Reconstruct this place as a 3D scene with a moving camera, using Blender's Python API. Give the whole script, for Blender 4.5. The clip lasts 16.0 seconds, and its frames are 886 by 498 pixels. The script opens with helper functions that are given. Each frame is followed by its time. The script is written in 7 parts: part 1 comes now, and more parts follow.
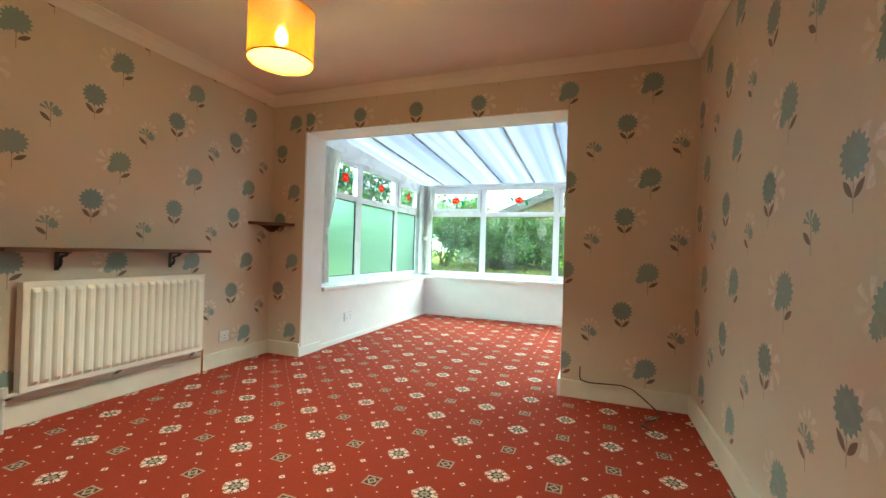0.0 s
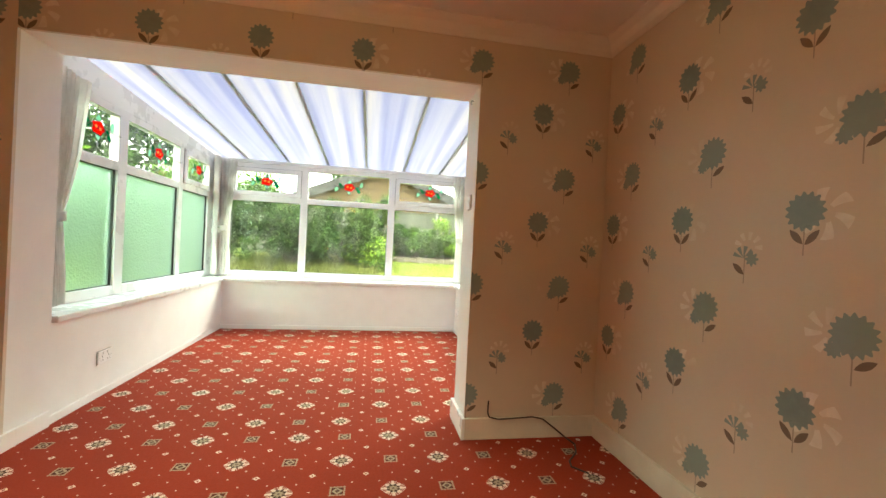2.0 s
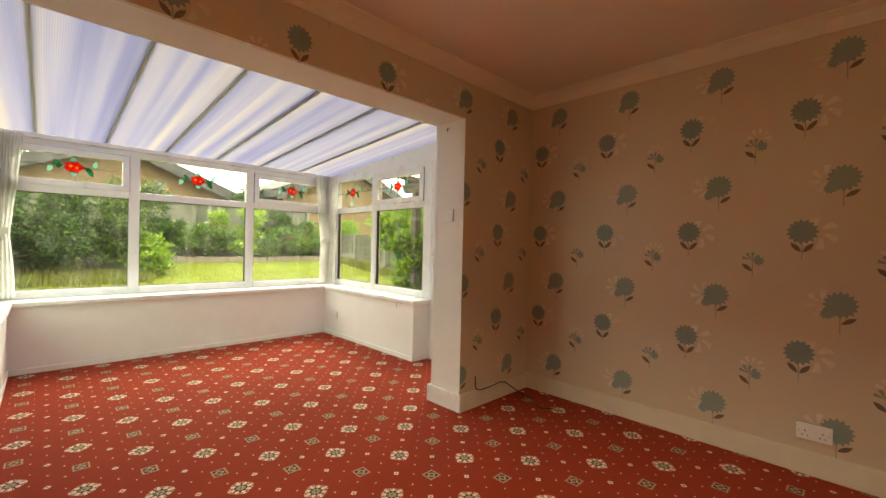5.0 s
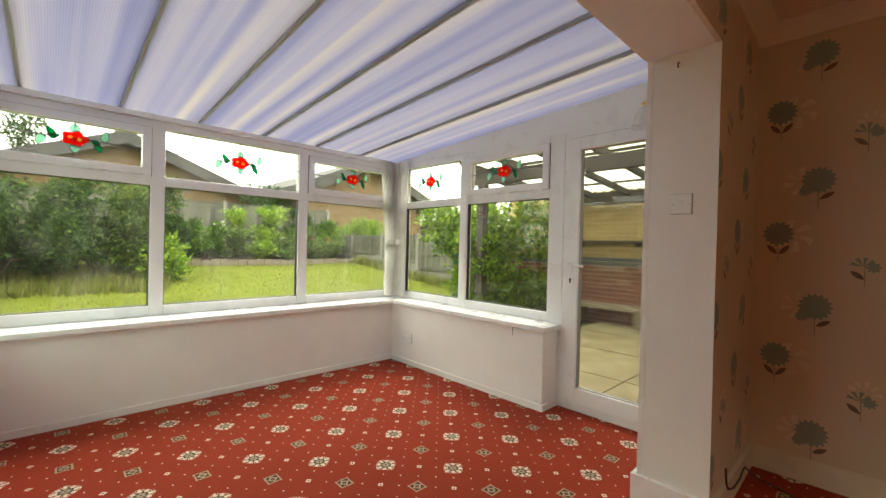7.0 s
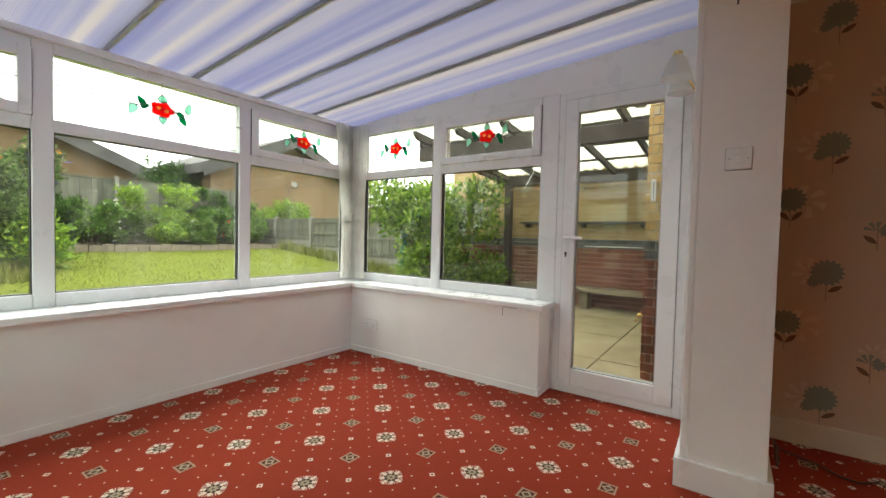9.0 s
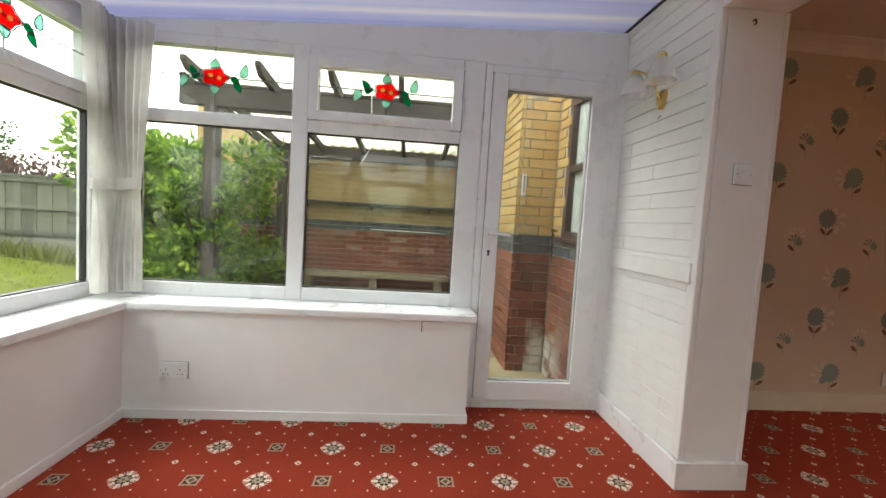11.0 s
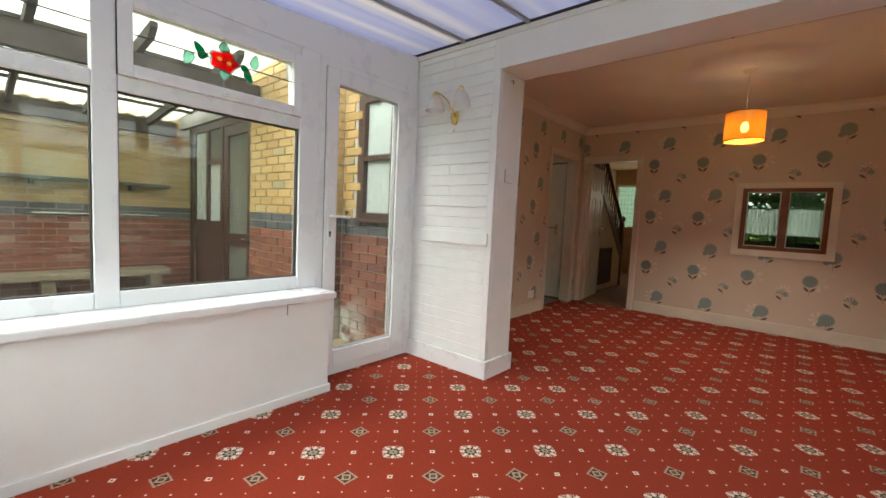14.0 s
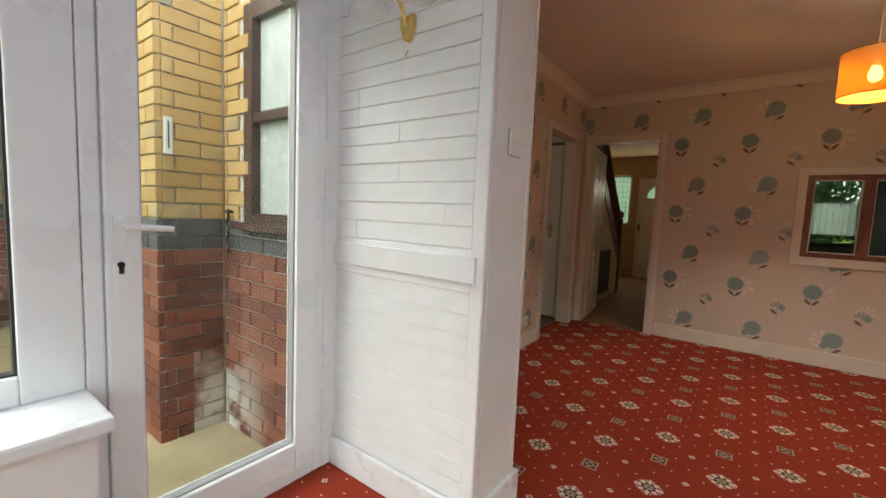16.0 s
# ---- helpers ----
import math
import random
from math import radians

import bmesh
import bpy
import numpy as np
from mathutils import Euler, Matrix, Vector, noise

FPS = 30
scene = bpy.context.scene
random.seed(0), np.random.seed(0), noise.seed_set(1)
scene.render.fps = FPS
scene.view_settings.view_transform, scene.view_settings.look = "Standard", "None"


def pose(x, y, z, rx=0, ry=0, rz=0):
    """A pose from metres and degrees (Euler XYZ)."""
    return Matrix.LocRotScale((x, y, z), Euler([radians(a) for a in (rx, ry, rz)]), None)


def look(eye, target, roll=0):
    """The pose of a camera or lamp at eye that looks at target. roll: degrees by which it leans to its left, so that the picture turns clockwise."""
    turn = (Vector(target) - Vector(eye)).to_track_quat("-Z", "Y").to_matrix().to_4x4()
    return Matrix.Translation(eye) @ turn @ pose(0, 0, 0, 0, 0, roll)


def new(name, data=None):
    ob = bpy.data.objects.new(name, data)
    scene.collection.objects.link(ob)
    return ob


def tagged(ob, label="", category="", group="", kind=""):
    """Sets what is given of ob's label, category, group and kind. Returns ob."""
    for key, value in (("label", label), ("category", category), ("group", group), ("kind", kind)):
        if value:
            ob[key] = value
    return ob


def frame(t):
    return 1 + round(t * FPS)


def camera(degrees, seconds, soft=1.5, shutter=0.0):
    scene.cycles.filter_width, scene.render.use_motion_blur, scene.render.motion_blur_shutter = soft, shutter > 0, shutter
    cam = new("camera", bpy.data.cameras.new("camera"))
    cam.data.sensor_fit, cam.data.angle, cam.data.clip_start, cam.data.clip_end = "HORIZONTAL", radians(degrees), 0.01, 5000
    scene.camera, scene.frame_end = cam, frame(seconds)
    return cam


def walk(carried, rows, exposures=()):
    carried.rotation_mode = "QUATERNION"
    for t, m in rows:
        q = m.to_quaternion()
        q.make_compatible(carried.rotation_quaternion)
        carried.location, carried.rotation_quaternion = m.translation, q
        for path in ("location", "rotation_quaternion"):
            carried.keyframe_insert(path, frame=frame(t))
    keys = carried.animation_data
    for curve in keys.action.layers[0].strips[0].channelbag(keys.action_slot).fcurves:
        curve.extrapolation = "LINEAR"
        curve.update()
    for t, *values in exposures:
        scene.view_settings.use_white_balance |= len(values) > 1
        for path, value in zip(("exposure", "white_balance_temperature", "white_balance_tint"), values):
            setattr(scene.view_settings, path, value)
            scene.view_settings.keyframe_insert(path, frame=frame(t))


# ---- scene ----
cam = camera(94.6, 16.0)
SKY, SUN, LAMP = 0.125, 0.5, 7.0
PATH = [
    (0, (-0.137, 1.204, 1.029), (-0.832, 3.079, 1.039), 1.8),
    (0.5, (-0.141, 1.305, 1.056), (-0.951, 3.133, 1.007), 1.7),
    (1, (-0.242, 1.558, 1.107), (-1.031, 3.393, 1.02), 1.8),
    (1.5, (-0.505, 1.8, 1.153), (-0.799, 3.777, 1.084), 2.2),
    (2, (-0.941, 1.98, 1.131), (-0.593, 3.949, 1.121), 2.9),
    (2.5, (-1.393, 2.041, 1.148), (-0.545, 3.853, 1.183), 3.0),
    (3, (-1.824, 1.99, 1.165), (-0.688, 3.636, 1.21), 2.9),
    (3.5, (-2.286, 1.966, 1.147), (-0.979, 3.479, 1.203), 3.0),
    (6, (-2.501, 3.013, 1.215), (-1.1, 4.44, 1.192), 1.2),
    (6.5, (-2.427, 3.462, 1.208), (-1.038, 4.901, 1.194), 1.3),
    (7, (-2.405, 3.882, 1.198), (-1.02, 5.325, 1.185), 1.4),
    (7.5, (-2.488, 4.184, 1.136), (-1.091, 5.616, 1.116), 1.3),
    (8, (-2.527, 4.289, 1.056), (-1.03, 5.614, 1.009), 1.0),
    (10.5, (-2.09, 5.39, 1.12), (-0.139, 5.816, 1.01), 3.2),
    (11, (-2.022, 5.903, 1.127), (-0.034, 5.729, 1.001), 3.5),
    (11.5, (-1.954, 6.321, 1.106), (-0.044, 5.74, 0.987), 3.1),
    (12, (-1.983, 6.623, 1.118), (-0.247, 5.635, 1.011), 3.1),
    (12.5, (-2.037, 6.843, 1.12), (-0.452, 5.628, 1.013), 3.0),
    (13, (-1.997, 6.982, 1.082), (-0.574, 5.582, 0.962), 2.9),
    (13.5, (-1.943, 7.028, 1.077), (-0.595, 5.557, 0.941), 2.9),
    (14, (-1.91, 6.952, 1.105), (-0.608, 5.441, 0.954), 2.7),
    (14.5, (-1.831, 6.699, 1.109), (-0.622, 5.114, 0.949), 2.7),
    (15, (-1.705, 6.403, 1.134), (-0.558, 4.773, 0.963), 2.6),
    (15.5, (-1.408, 6.11, 1.138), (-0.27, 4.475, 0.963), 2.6),
    (16, (-1.034, 5.802, 1.162), (0.152, 4.201, 0.984), 2.4),
]
EXPOSURES = [(0, 4.1, 5300, -22), (1.5, 4.05, 6200, -13), (2.5, 3.75, 7400, -2), (3.5, 3.55, 8000, 1), (6, 3.15, 7600, 3), (8, 2.75, 6800, 5), (10.5, 2.8, 6400, 6), (13, 3.0, 6300, 6), (16, 3.1, 6200, 6)]
walk(cam, [(t, look(eye, target, roll)) for t, eye, target, roll in PATH], EXPOSURES)

# ---- world and large lights ----
world = bpy.data.worlds.new("sky")
scene.world = world
world.use_nodes = True
wn = world.node_tree
wn.nodes.clear()
w_out = wn.nodes.new("ShaderNodeOutputWorld")
w_bg = wn.nodes.new("ShaderNodeBackground")
w_sky = wn.nodes.new("ShaderNodeTexSky")
w_sky.sky_type = "NISHITA"
w_sky.sun_disc = False
w_sky.sun_elevation = radians(48)
w_sky.sun_rotation = radians(60)
w_sky.dust_density = 4.0
w_sky.air_density = 0.8
w_mix = wn.nodes.new("ShaderNodeMix")
w_mix.data_type = "RGBA"
w_mix.inputs[0].default_value = 0.82
w_mix.inputs[7].default_value = (12.7, 11.9, 11.1, 1)  # cloud cover
wn.links.new(w_sky.outputs[0], w_mix.inputs[6])
wn.links.new(w_mix.outputs[2], w_bg.inputs[0])
w_bg.inputs[1].default_value = SKY
wn.links.new(w_bg.outputs[0], w_out.inputs[0])

sun = new("sun", bpy.data.lights.new("sun", "SUN"))
sun.data.energy = SUN
sun.data.angle = radians(70)
sun.data.color = (1.0, 0.96, 0.9)
sun.matrix_world = look((6, 12, 14), (0, 5, 0))

# daylight in the hall window and the front door's fan light
for nm, x, z, w, h, e in (("hall_daylight", 1.2, 1.585, 0.44, 0.95, 0.45), ("fan_daylight", 0.39, 1.76, 0.5, 0.26, 0.5)):
    day = new(nm, bpy.data.lights.new(nm, "AREA"))
    day.data.shape, day.data.size, day.data.size_y = "RECTANGLE", w, h
    day.data.energy = e
    day.data.color = (1.0, 0.88, 0.68)
    day.matrix_world = look((x, -3.30, z), (x, 0, z))
# added area lamp brightens the lobby, standing in for daylight through the frosted back window
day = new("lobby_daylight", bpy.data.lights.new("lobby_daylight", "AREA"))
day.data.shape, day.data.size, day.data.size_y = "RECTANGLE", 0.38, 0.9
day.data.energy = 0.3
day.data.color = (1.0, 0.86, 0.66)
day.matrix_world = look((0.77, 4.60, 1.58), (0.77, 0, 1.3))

# ---- node helpers ----


class N:
    """A number in a node tree, with arithmetic."""

    def __init__(self, nt, s):
        self.nt, self.s = nt, s

    def op(self, kind, *others):
        n = self.nt.nodes.new("ShaderNodeMath")
        n.operation = kind
        for k, o in enumerate((self, *others)):
            if isinstance(o, N):
                self.nt.links.new(o.s, n.inputs[k])
            else:
                n.inputs[k].default_value = o
        return N(self.nt, n.outputs[0])

    def __add__(self, o):
        return self.op("ADD", o)

    def __sub__(self, o):
        return self.op("SUBTRACT", o)

    def __mul__(self, o):
        return self.op("MULTIPLY", o)

    def __truediv__(self, o):
        return self.op("DIVIDE", o)

    def lt(self, o):
        return self.op("LESS_THAN", o)

    def gt(self, o):
        return self.op("GREATER_THAN", o)

    def mx(self, o):
        return self.op("MAXIMUM", o)

    def mn(self, o):
        return self.op("MINIMUM", o)

    def absv(self):
        return self.op("ABSOLUTE")

    def wrap(self, period):
        """To the nearest multiple of the period: a signed rest."""
        return self.op("WRAP", period / 2, -period / 2)

    def length(self, o):
        return (self * self + o * o).op("SQRT")

    def cos(self):
        return self.op("COSINE")


class Mat:
    def __init__(self, name, rough=0.6, metal=0.0, spec=0.5):
        self.m = bpy.data.materials.new(name)
        self.m.use_nodes = True
        self.nt = self.m.node_tree
        self.b = self.nt.nodes["Principled BSDF"]
        self.b.inputs["Roughness"].default_value = rough
        self.b.inputs["Metallic"].default_value = metal
        self.b.inputs["Specular IOR Level"].default_value = spec
        self.tc = self.nt.nodes.new("ShaderNodeTexCoord")

    def coords(self, kind="Object"):
        sp = self.nt.nodes.new("ShaderNodeSeparateXYZ")
        self.nt.links.new(self.tc.outputs[kind], sp.inputs[0])
        return [N(self.nt, o) for o in sp.outputs]

    def noise(self, scale, detail=3.0, stretch=None, kind="Object", rough=0.5):
        n = self.nt.nodes.new("ShaderNodeTexNoise")
        n.inputs["Scale"].default_value = scale
        n.inputs["Detail"].default_value = detail
        n.inputs["Roughness"].default_value = rough
        if stretch:
            mp = self.nt.nodes.new("ShaderNodeMapping")
            mp.inputs["Scale"].default_value = stretch
            self.nt.links.new(self.tc.outputs[kind], mp.inputs[0])
            self.nt.links.new(mp.outputs[0], n.inputs[0])
        else:
            self.nt.links.new(self.tc.outputs[kind], n.inputs[0])
        return N(self.nt, n.outputs[0])

    def random(self):
        n = self.nt.nodes.new("ShaderNodeObjectInfo")
        return N(self.nt, n.outputs["Random"])

    def island(self):
        n = self.nt.nodes.new("ShaderNodeNewGeometry")
        return N(self.nt, n.outputs["Random Per Island"])

    def ramp(self, fac, *stops):
        n = self.nt.nodes.new("ShaderNodeValToRGB")
        el = n.color_ramp.elements
        while len(el) < len(stops):
            el.new(0.5)
        for e, (p, c) in zip(el, stops):
            e.position, e.color = p, (*c, 1)
        self.nt.links.new(fac.s, n.inputs[0])
        return n.outputs[0]

    def mix(self, a, b, fac, kind="MIX"):
        n = self.nt.nodes.new("ShaderNodeMix")
        n.data_type = "RGBA"
        n.blend_type = kind
        if isinstance(fac, N):
            self.nt.links.new(fac.s, n.inputs[0])
        else:
            n.inputs[0].default_value = fac
        for k, c in ((6, a), (7, b)):
            if isinstance(c, tuple):
                n.inputs[k].default_value = (*c, 1)
            else:
                self.nt.links.new(c, n.inputs[k])
        return n.outputs[2]

    def color(self, c):
        if isinstance(c, tuple):
            self.b.inputs["Base Color"].default_value = (*c, 1)
        else:
            self.nt.links.new(c, self.b.inputs["Base Color"])
        return self

    def roughness(self, r):
        self.nt.links.new(r.s, self.b.inputs["Roughness"])
        return self

    def bump(self, h, strength=0.2, dist=0.002):
        n = self.nt.nodes.new("ShaderNodeBump")
        n.inputs["Strength"].default_value = strength
        n.inputs["Distance"].default_value = dist
        self.nt.links.new(h.s, n.inputs["Height"])
        self.nt.links.new(n.outputs[0], self.b.inputs["Normal"])
        return self


def plain(name, c, rough=0.6, metal=0.0, var=0.06, scale=6.0, grain=120.0, bump=0.1, spec=0.5):
    """A painted or solid surface with soft blotches and fine grain."""
    m = Mat(name, rough, metal, spec)
    a, g = m.noise(scale, 4), m.noise(grain, 2)
    dark = tuple(v * (1 - 2.2 * var) for v in c)
    lite = tuple(min(1, v * (1 + 1.2 * var)) for v in c)
    m.color(m.ramp(a * 0.75 + g * 0.25, (0.3, dark), (0.7, lite)))
    m.roughness(a * 0.15 + (rough - 0.07))
    if bump:
        m.bump(g + a * 2, bump, 0.001)
    return m.m


# ---- materials ----


def wallpaper(name, axis, sign, u0, z0=0.0, tu=0.535, tz=0.65):
    """Buff satin paper printed with teal daisies on a half drop; tile tu by tz."""
    m = Mat(name, 0.45, 0, 0.5)
    co = m.coords()
    u, z = co[axis] * sign - u0, co[2] - z0
    blot, fine = m.noise(1.3, 4), m.noise(260, 2)
    worn = m.noise(28, 3)
    base = m.ramp(blot, (0.25, (0.62, 0.525, 0.425)), (0.75, (0.71, 0.605, 0.50)))
    weave = m.noise(140, 1, (0.25, 0.25, 3.0))
    base = m.mix(base, (0.50, 0.41, 0.32), weave * 0.22)

    def rel(du, dz):
        return (u - du).wrap(tu), (z - dz).wrap(tz)

    def flower(du, dz, r, petals, wob=0.1):
        a, b = rel(du, dz)
        rr = a.length(b)
        th = b.op("ARCTAN2", a)
        edge = (th * petals).cos() * (wob * r) + r
        return rr.lt(edge), rr, th

    def leaf(du, dz, length, width, ang):
        a, b = rel(du, dz)
        ca, sa = math.cos(radians(ang)), math.sin(radians(ang))
        p, q = a * ca + b * sa, b * ca - a * sa
        w = (p * p) * (-1.0 / (length * length)) + 1.0
        return q.absv().lt(w.mx(0.0) * width)

    def stem(du, dz0, dz1, slant=0.0):
        a, b = rel(du, (dz0 + dz1) / 2)
        return (a - b * slant).absv().lt(0.0022) * b.absv().lt((dz1 - dz0) / 2)

    ax, az, bx, bz, cx, cz = 0.0, 0.635, 0.158, 0.25, -0.217, 0.482
    f1, r1, t1 = flower(ax, az, 0.062, 15)
    f2, r2, t2 = flower(bx, bz, 0.064, 16)
    f3, _, _ = flower(bx - 0.052, bz - 0.052, 0.025, 9, 0.16)
    # the small one: a fan of separate petals, and a side bud
    a, b = rel(cx - 0.005, cz - 0.012)
    rr, th = a.length(b), b.op("ARCTAN2", a)
    fan = (th * 9.0).cos().gt(-0.25) * rr.lt(0.047) * b.gt(0.0)
    f5, _, _ = flower(cx + 0.03, cz - 0.015, 0.024, 8, 0.2)
    blue = f1.mx(f2).mx(f3).mx(fan).mx(f5)
    leaves = leaf(ax + 0.026, az - 0.088, 0.034, 0.012, 48).mx(leaf(ax - 0.026, az - 0.086, 0.034, 0.012, 132))
    leaves = leaves.mx(leaf(bx + 0.034, bz - 0.082, 0.034, 0.012, 32)).mx(leaf(cx - 0.026, cz - 0.055, 0.033, 0.012, 140))
    stems = stem(ax, az - 0.15, az - 0.05).mx(stem(bx, bz - 0.15, bz - 0.05)).mx(stem(cx, cz - 0.11, cz))
    # pearly over-print beside some of the flowers
    a, b = rel(ax + 0.062, az - 0.012)
    pr, pt = a.length(b), b.op("ARCTAN2", a)
    pearl = ((pt * 6.0 + pr * 30.0).cos().gt(0.15)) * pr.gt(0.03) * pr.lt(0.085)
    a, b = rel(bx - 0.066, bz - 0.0)
    pr, pt = a.length(b), b.op("ARCTAN2", a)
    pearl = pearl.mx(((pt * 7.0 + pr * 24.0).cos().gt(0.2)) * pr.gt(0.022) * pr.lt(0.075))
    a, b = rel(cx + 0.012, cz + 0.03)
    pr, pt = a.length(b), b.op("ARCTAN2", a)
    pearl = pearl.mx(((pt * 9.0).cos().gt(0.1)) * pr.gt(0.03) * pr.lt(0.06) * b.gt(-0.01))
    gate = m.noise(1.9, 1)
    pearl = pearl * ((gate - 0.36) * 7.0).mx(0.0).mn(1.0) * (worn * 1.5 - 0.15).mx(0.0).mn(1.0)
    teal = m.ramp(worn * 0.6 + r1 * 2.0, (0.2, (0.165, 0.245, 0.245)), (0.75, (0.225, 0.31, 0.30)))
    col = m.mix(base, (0.84, 0.79, 0.72), pearl * 0.9)
    col = m.mix(col, (0.20, 0.15, 0.11), stems * 0.6)
    col = m.mix(col, teal, blue * 0.93)
    col = m.mix(col, (0.125, 0.078, 0.052), leaves * 0.9)
    m.color(col)
    m.roughness(pearl * -0.2 + blot * 0.08 + 0.40)
    m.bump(fine + weave * 1.2 + blue * 0.8, 0.16, 0.001)
    return m.m


def carpet(name, x0, y0, a=0.2535, b=0.2655):
    """Brick-red cut pile with cream medallions, lozenges and pin dots."""
    m = Mat(name, 0.95, 0, 0.08)
    x, y, _ = m.coords()
    wob = m.noise(55, 2) * 0.006 - 0.003
    gx, gy = (x + wob - x0) / a, (y + wob - y0) / b
    p, q = gx + gy, gx - gy

    def cell(dp, dq, period):
        fp, fq = (p - dp).wrap(period), (q - dq).wrap(period)
        return (fp + fq) * (a / 2), (fp - fq) * (b / 2)

    pile, fuzz, wear = m.noise(420, 2), m.noise(90, 3), m.noise(0.9, 4)
    red = m.ramp(fuzz * 0.5 + wear * 0.5, (0.3, (0.29, 0.034, 0.015)), (0.72, (0.39, 0.050, 0.022)))
    cream, dark, beige = (0.95, 0.80, 0.66), (0.05, 0.04, 0.028), (0.50, 0.41, 0.29)
    # medallion
    fx, fy = cell(0, 0, 2)
    r, th = fx.length(fy), fy.op("ARCTAN2", fx)
    lobes = (th * 8.0).cos()
    fork = (r.gt(0.044) * (th * 16.0).cos().lt(-0.62)).op("SUBTRACT", 1.0).absv()
    notch = ((r - 0.040).absv().lt(0.0018) * (th * 8.0).cos().lt(0.2)).op("SUBTRACT", 1.0).absv()
    petals = r.gt((th * 8.0).cos() * -0.003 + 0.030) * r.lt((th * 4.0).cos() * 0.004 + 0.0545) * lobes.gt(-0.86) * fork * notch
    core = r.lt((th * 8.0).cos() * -0.004 + 0.034)
    star = r.lt((th * 8.0).cos() * 0.005 + 0.02) * r.gt(0.006)
    # lozenge
    sx, sy = cell(1, 1, 2)
    ex, ey = sx.absv(), sy.absv()
    box = ex.mx(ey)
    ring = box.lt(0.036) * box.gt(0.027) * ((sx * 420.0).cos() + (sy * 420.0).cos()).gt(-0.5)
    inner = box.lt(0.0255)
    hole = (ex + ey).lt(0.026) * (ex + ey).gt(0.013)
    # small diamonds and dots
    d1x, d1y = cell(1, 0, 2)
    d2x, d2y = cell(0, 1, 2)
    dia1, dia2 = d1x.absv() + d1y.absv(), d2x.absv() + d2y.absv()
    dia = dia1.mn(dia2)
    small = dia.lt(0.0165) * dia.gt(0.0065)
    hx, hy = (p * 2.0).wrap(1.0), (q * 2.0).wrap(1.0)
    dots = ((hx + hy) * (a / 4)).length((hx - hy) * (b / 4)).lt(0.0042) * dia.gt(0.02)
    col = m.mix(red, cream, dots * 0.8)
    col = m.mix(col, cream, small * 0.85)
    col = m.mix(col, beige, ring * 0.85)
    col = m.mix(col, dark, inner * 0.8)
    col = m.mix(col, beige, hole * 0.9)
    col = m.mix(col, dark, core * 0.9)
    col = m.mix(col, beige, star * 0.9)
    col = m.mix(col, cream, petals * 0.9)
    col = m.mix(col, (0.03, 0.012, 0.01), (pile * 0.22).mx(0.0))
    m.color(col)
    m.bump(pile + fuzz, 0.5, 0.003)
    m.b.inputs["Sheen Weight"].default_value = 0.03
    return m.m


PAPER_E = wallpaper("paper_right", 1, -1, -3.124, 0.012, 0.553, 0.665)
PAPER_S = wallpaper("paper_back", 0, -1, 0.984, -0.018)
PAPER_W = wallpaper("paper_left", 1, 1, 2.825, -0.003)
PAPER_N = wallpaper("paper_front", 0, 1, 0.055, 0.012, 0.553, 0.66)
PAPER_L = wallpaper("paper_front_corner", 0, 1, -2.974, -0.012, 0.553, 0.655)
PAPER_H = wallpaper("paper_header", 0, 1, -1.034, 0.28, 0.544, 0.65)
CARPET_D = carpet("carpet_pile_dining", -1.29, 3.345)
CARPET_C = carpet("carpet_pile_garden", -0.565, 5.68)
WHITE = plain("white_emulsion", (0.86, 0.84, 0.83), 0.7, var=0.015)
CREAMW = plain("aged_white_gloss", (0.76, 0.70, 0.60), 0.4, var=0.05)
UPVC = plain("white_upvc", (0.87, 0.87, 0.88), 0.28, var=0.007, bump=0.0)
CEIL = plain("ceiling_paint", (0.82, 0.77, 0.70), 0.85, var=0.03, scale=2)
BLACK = plain("black_rubber", (0.02, 0.02, 0.022), 0.5)
WOODD = Mat("dark_stained_wood", 0.45)
_g = WOODD.noise(9, 5, (1, 12, 12))
WOODD.color(WOODD.ramp(_g, (0.3, (0.075, 0.028, 0.014)), (0.7, (0.16, 0.06, 0.028)))).bump(_g, 0.2, 0.001)
WOODD = WOODD.m


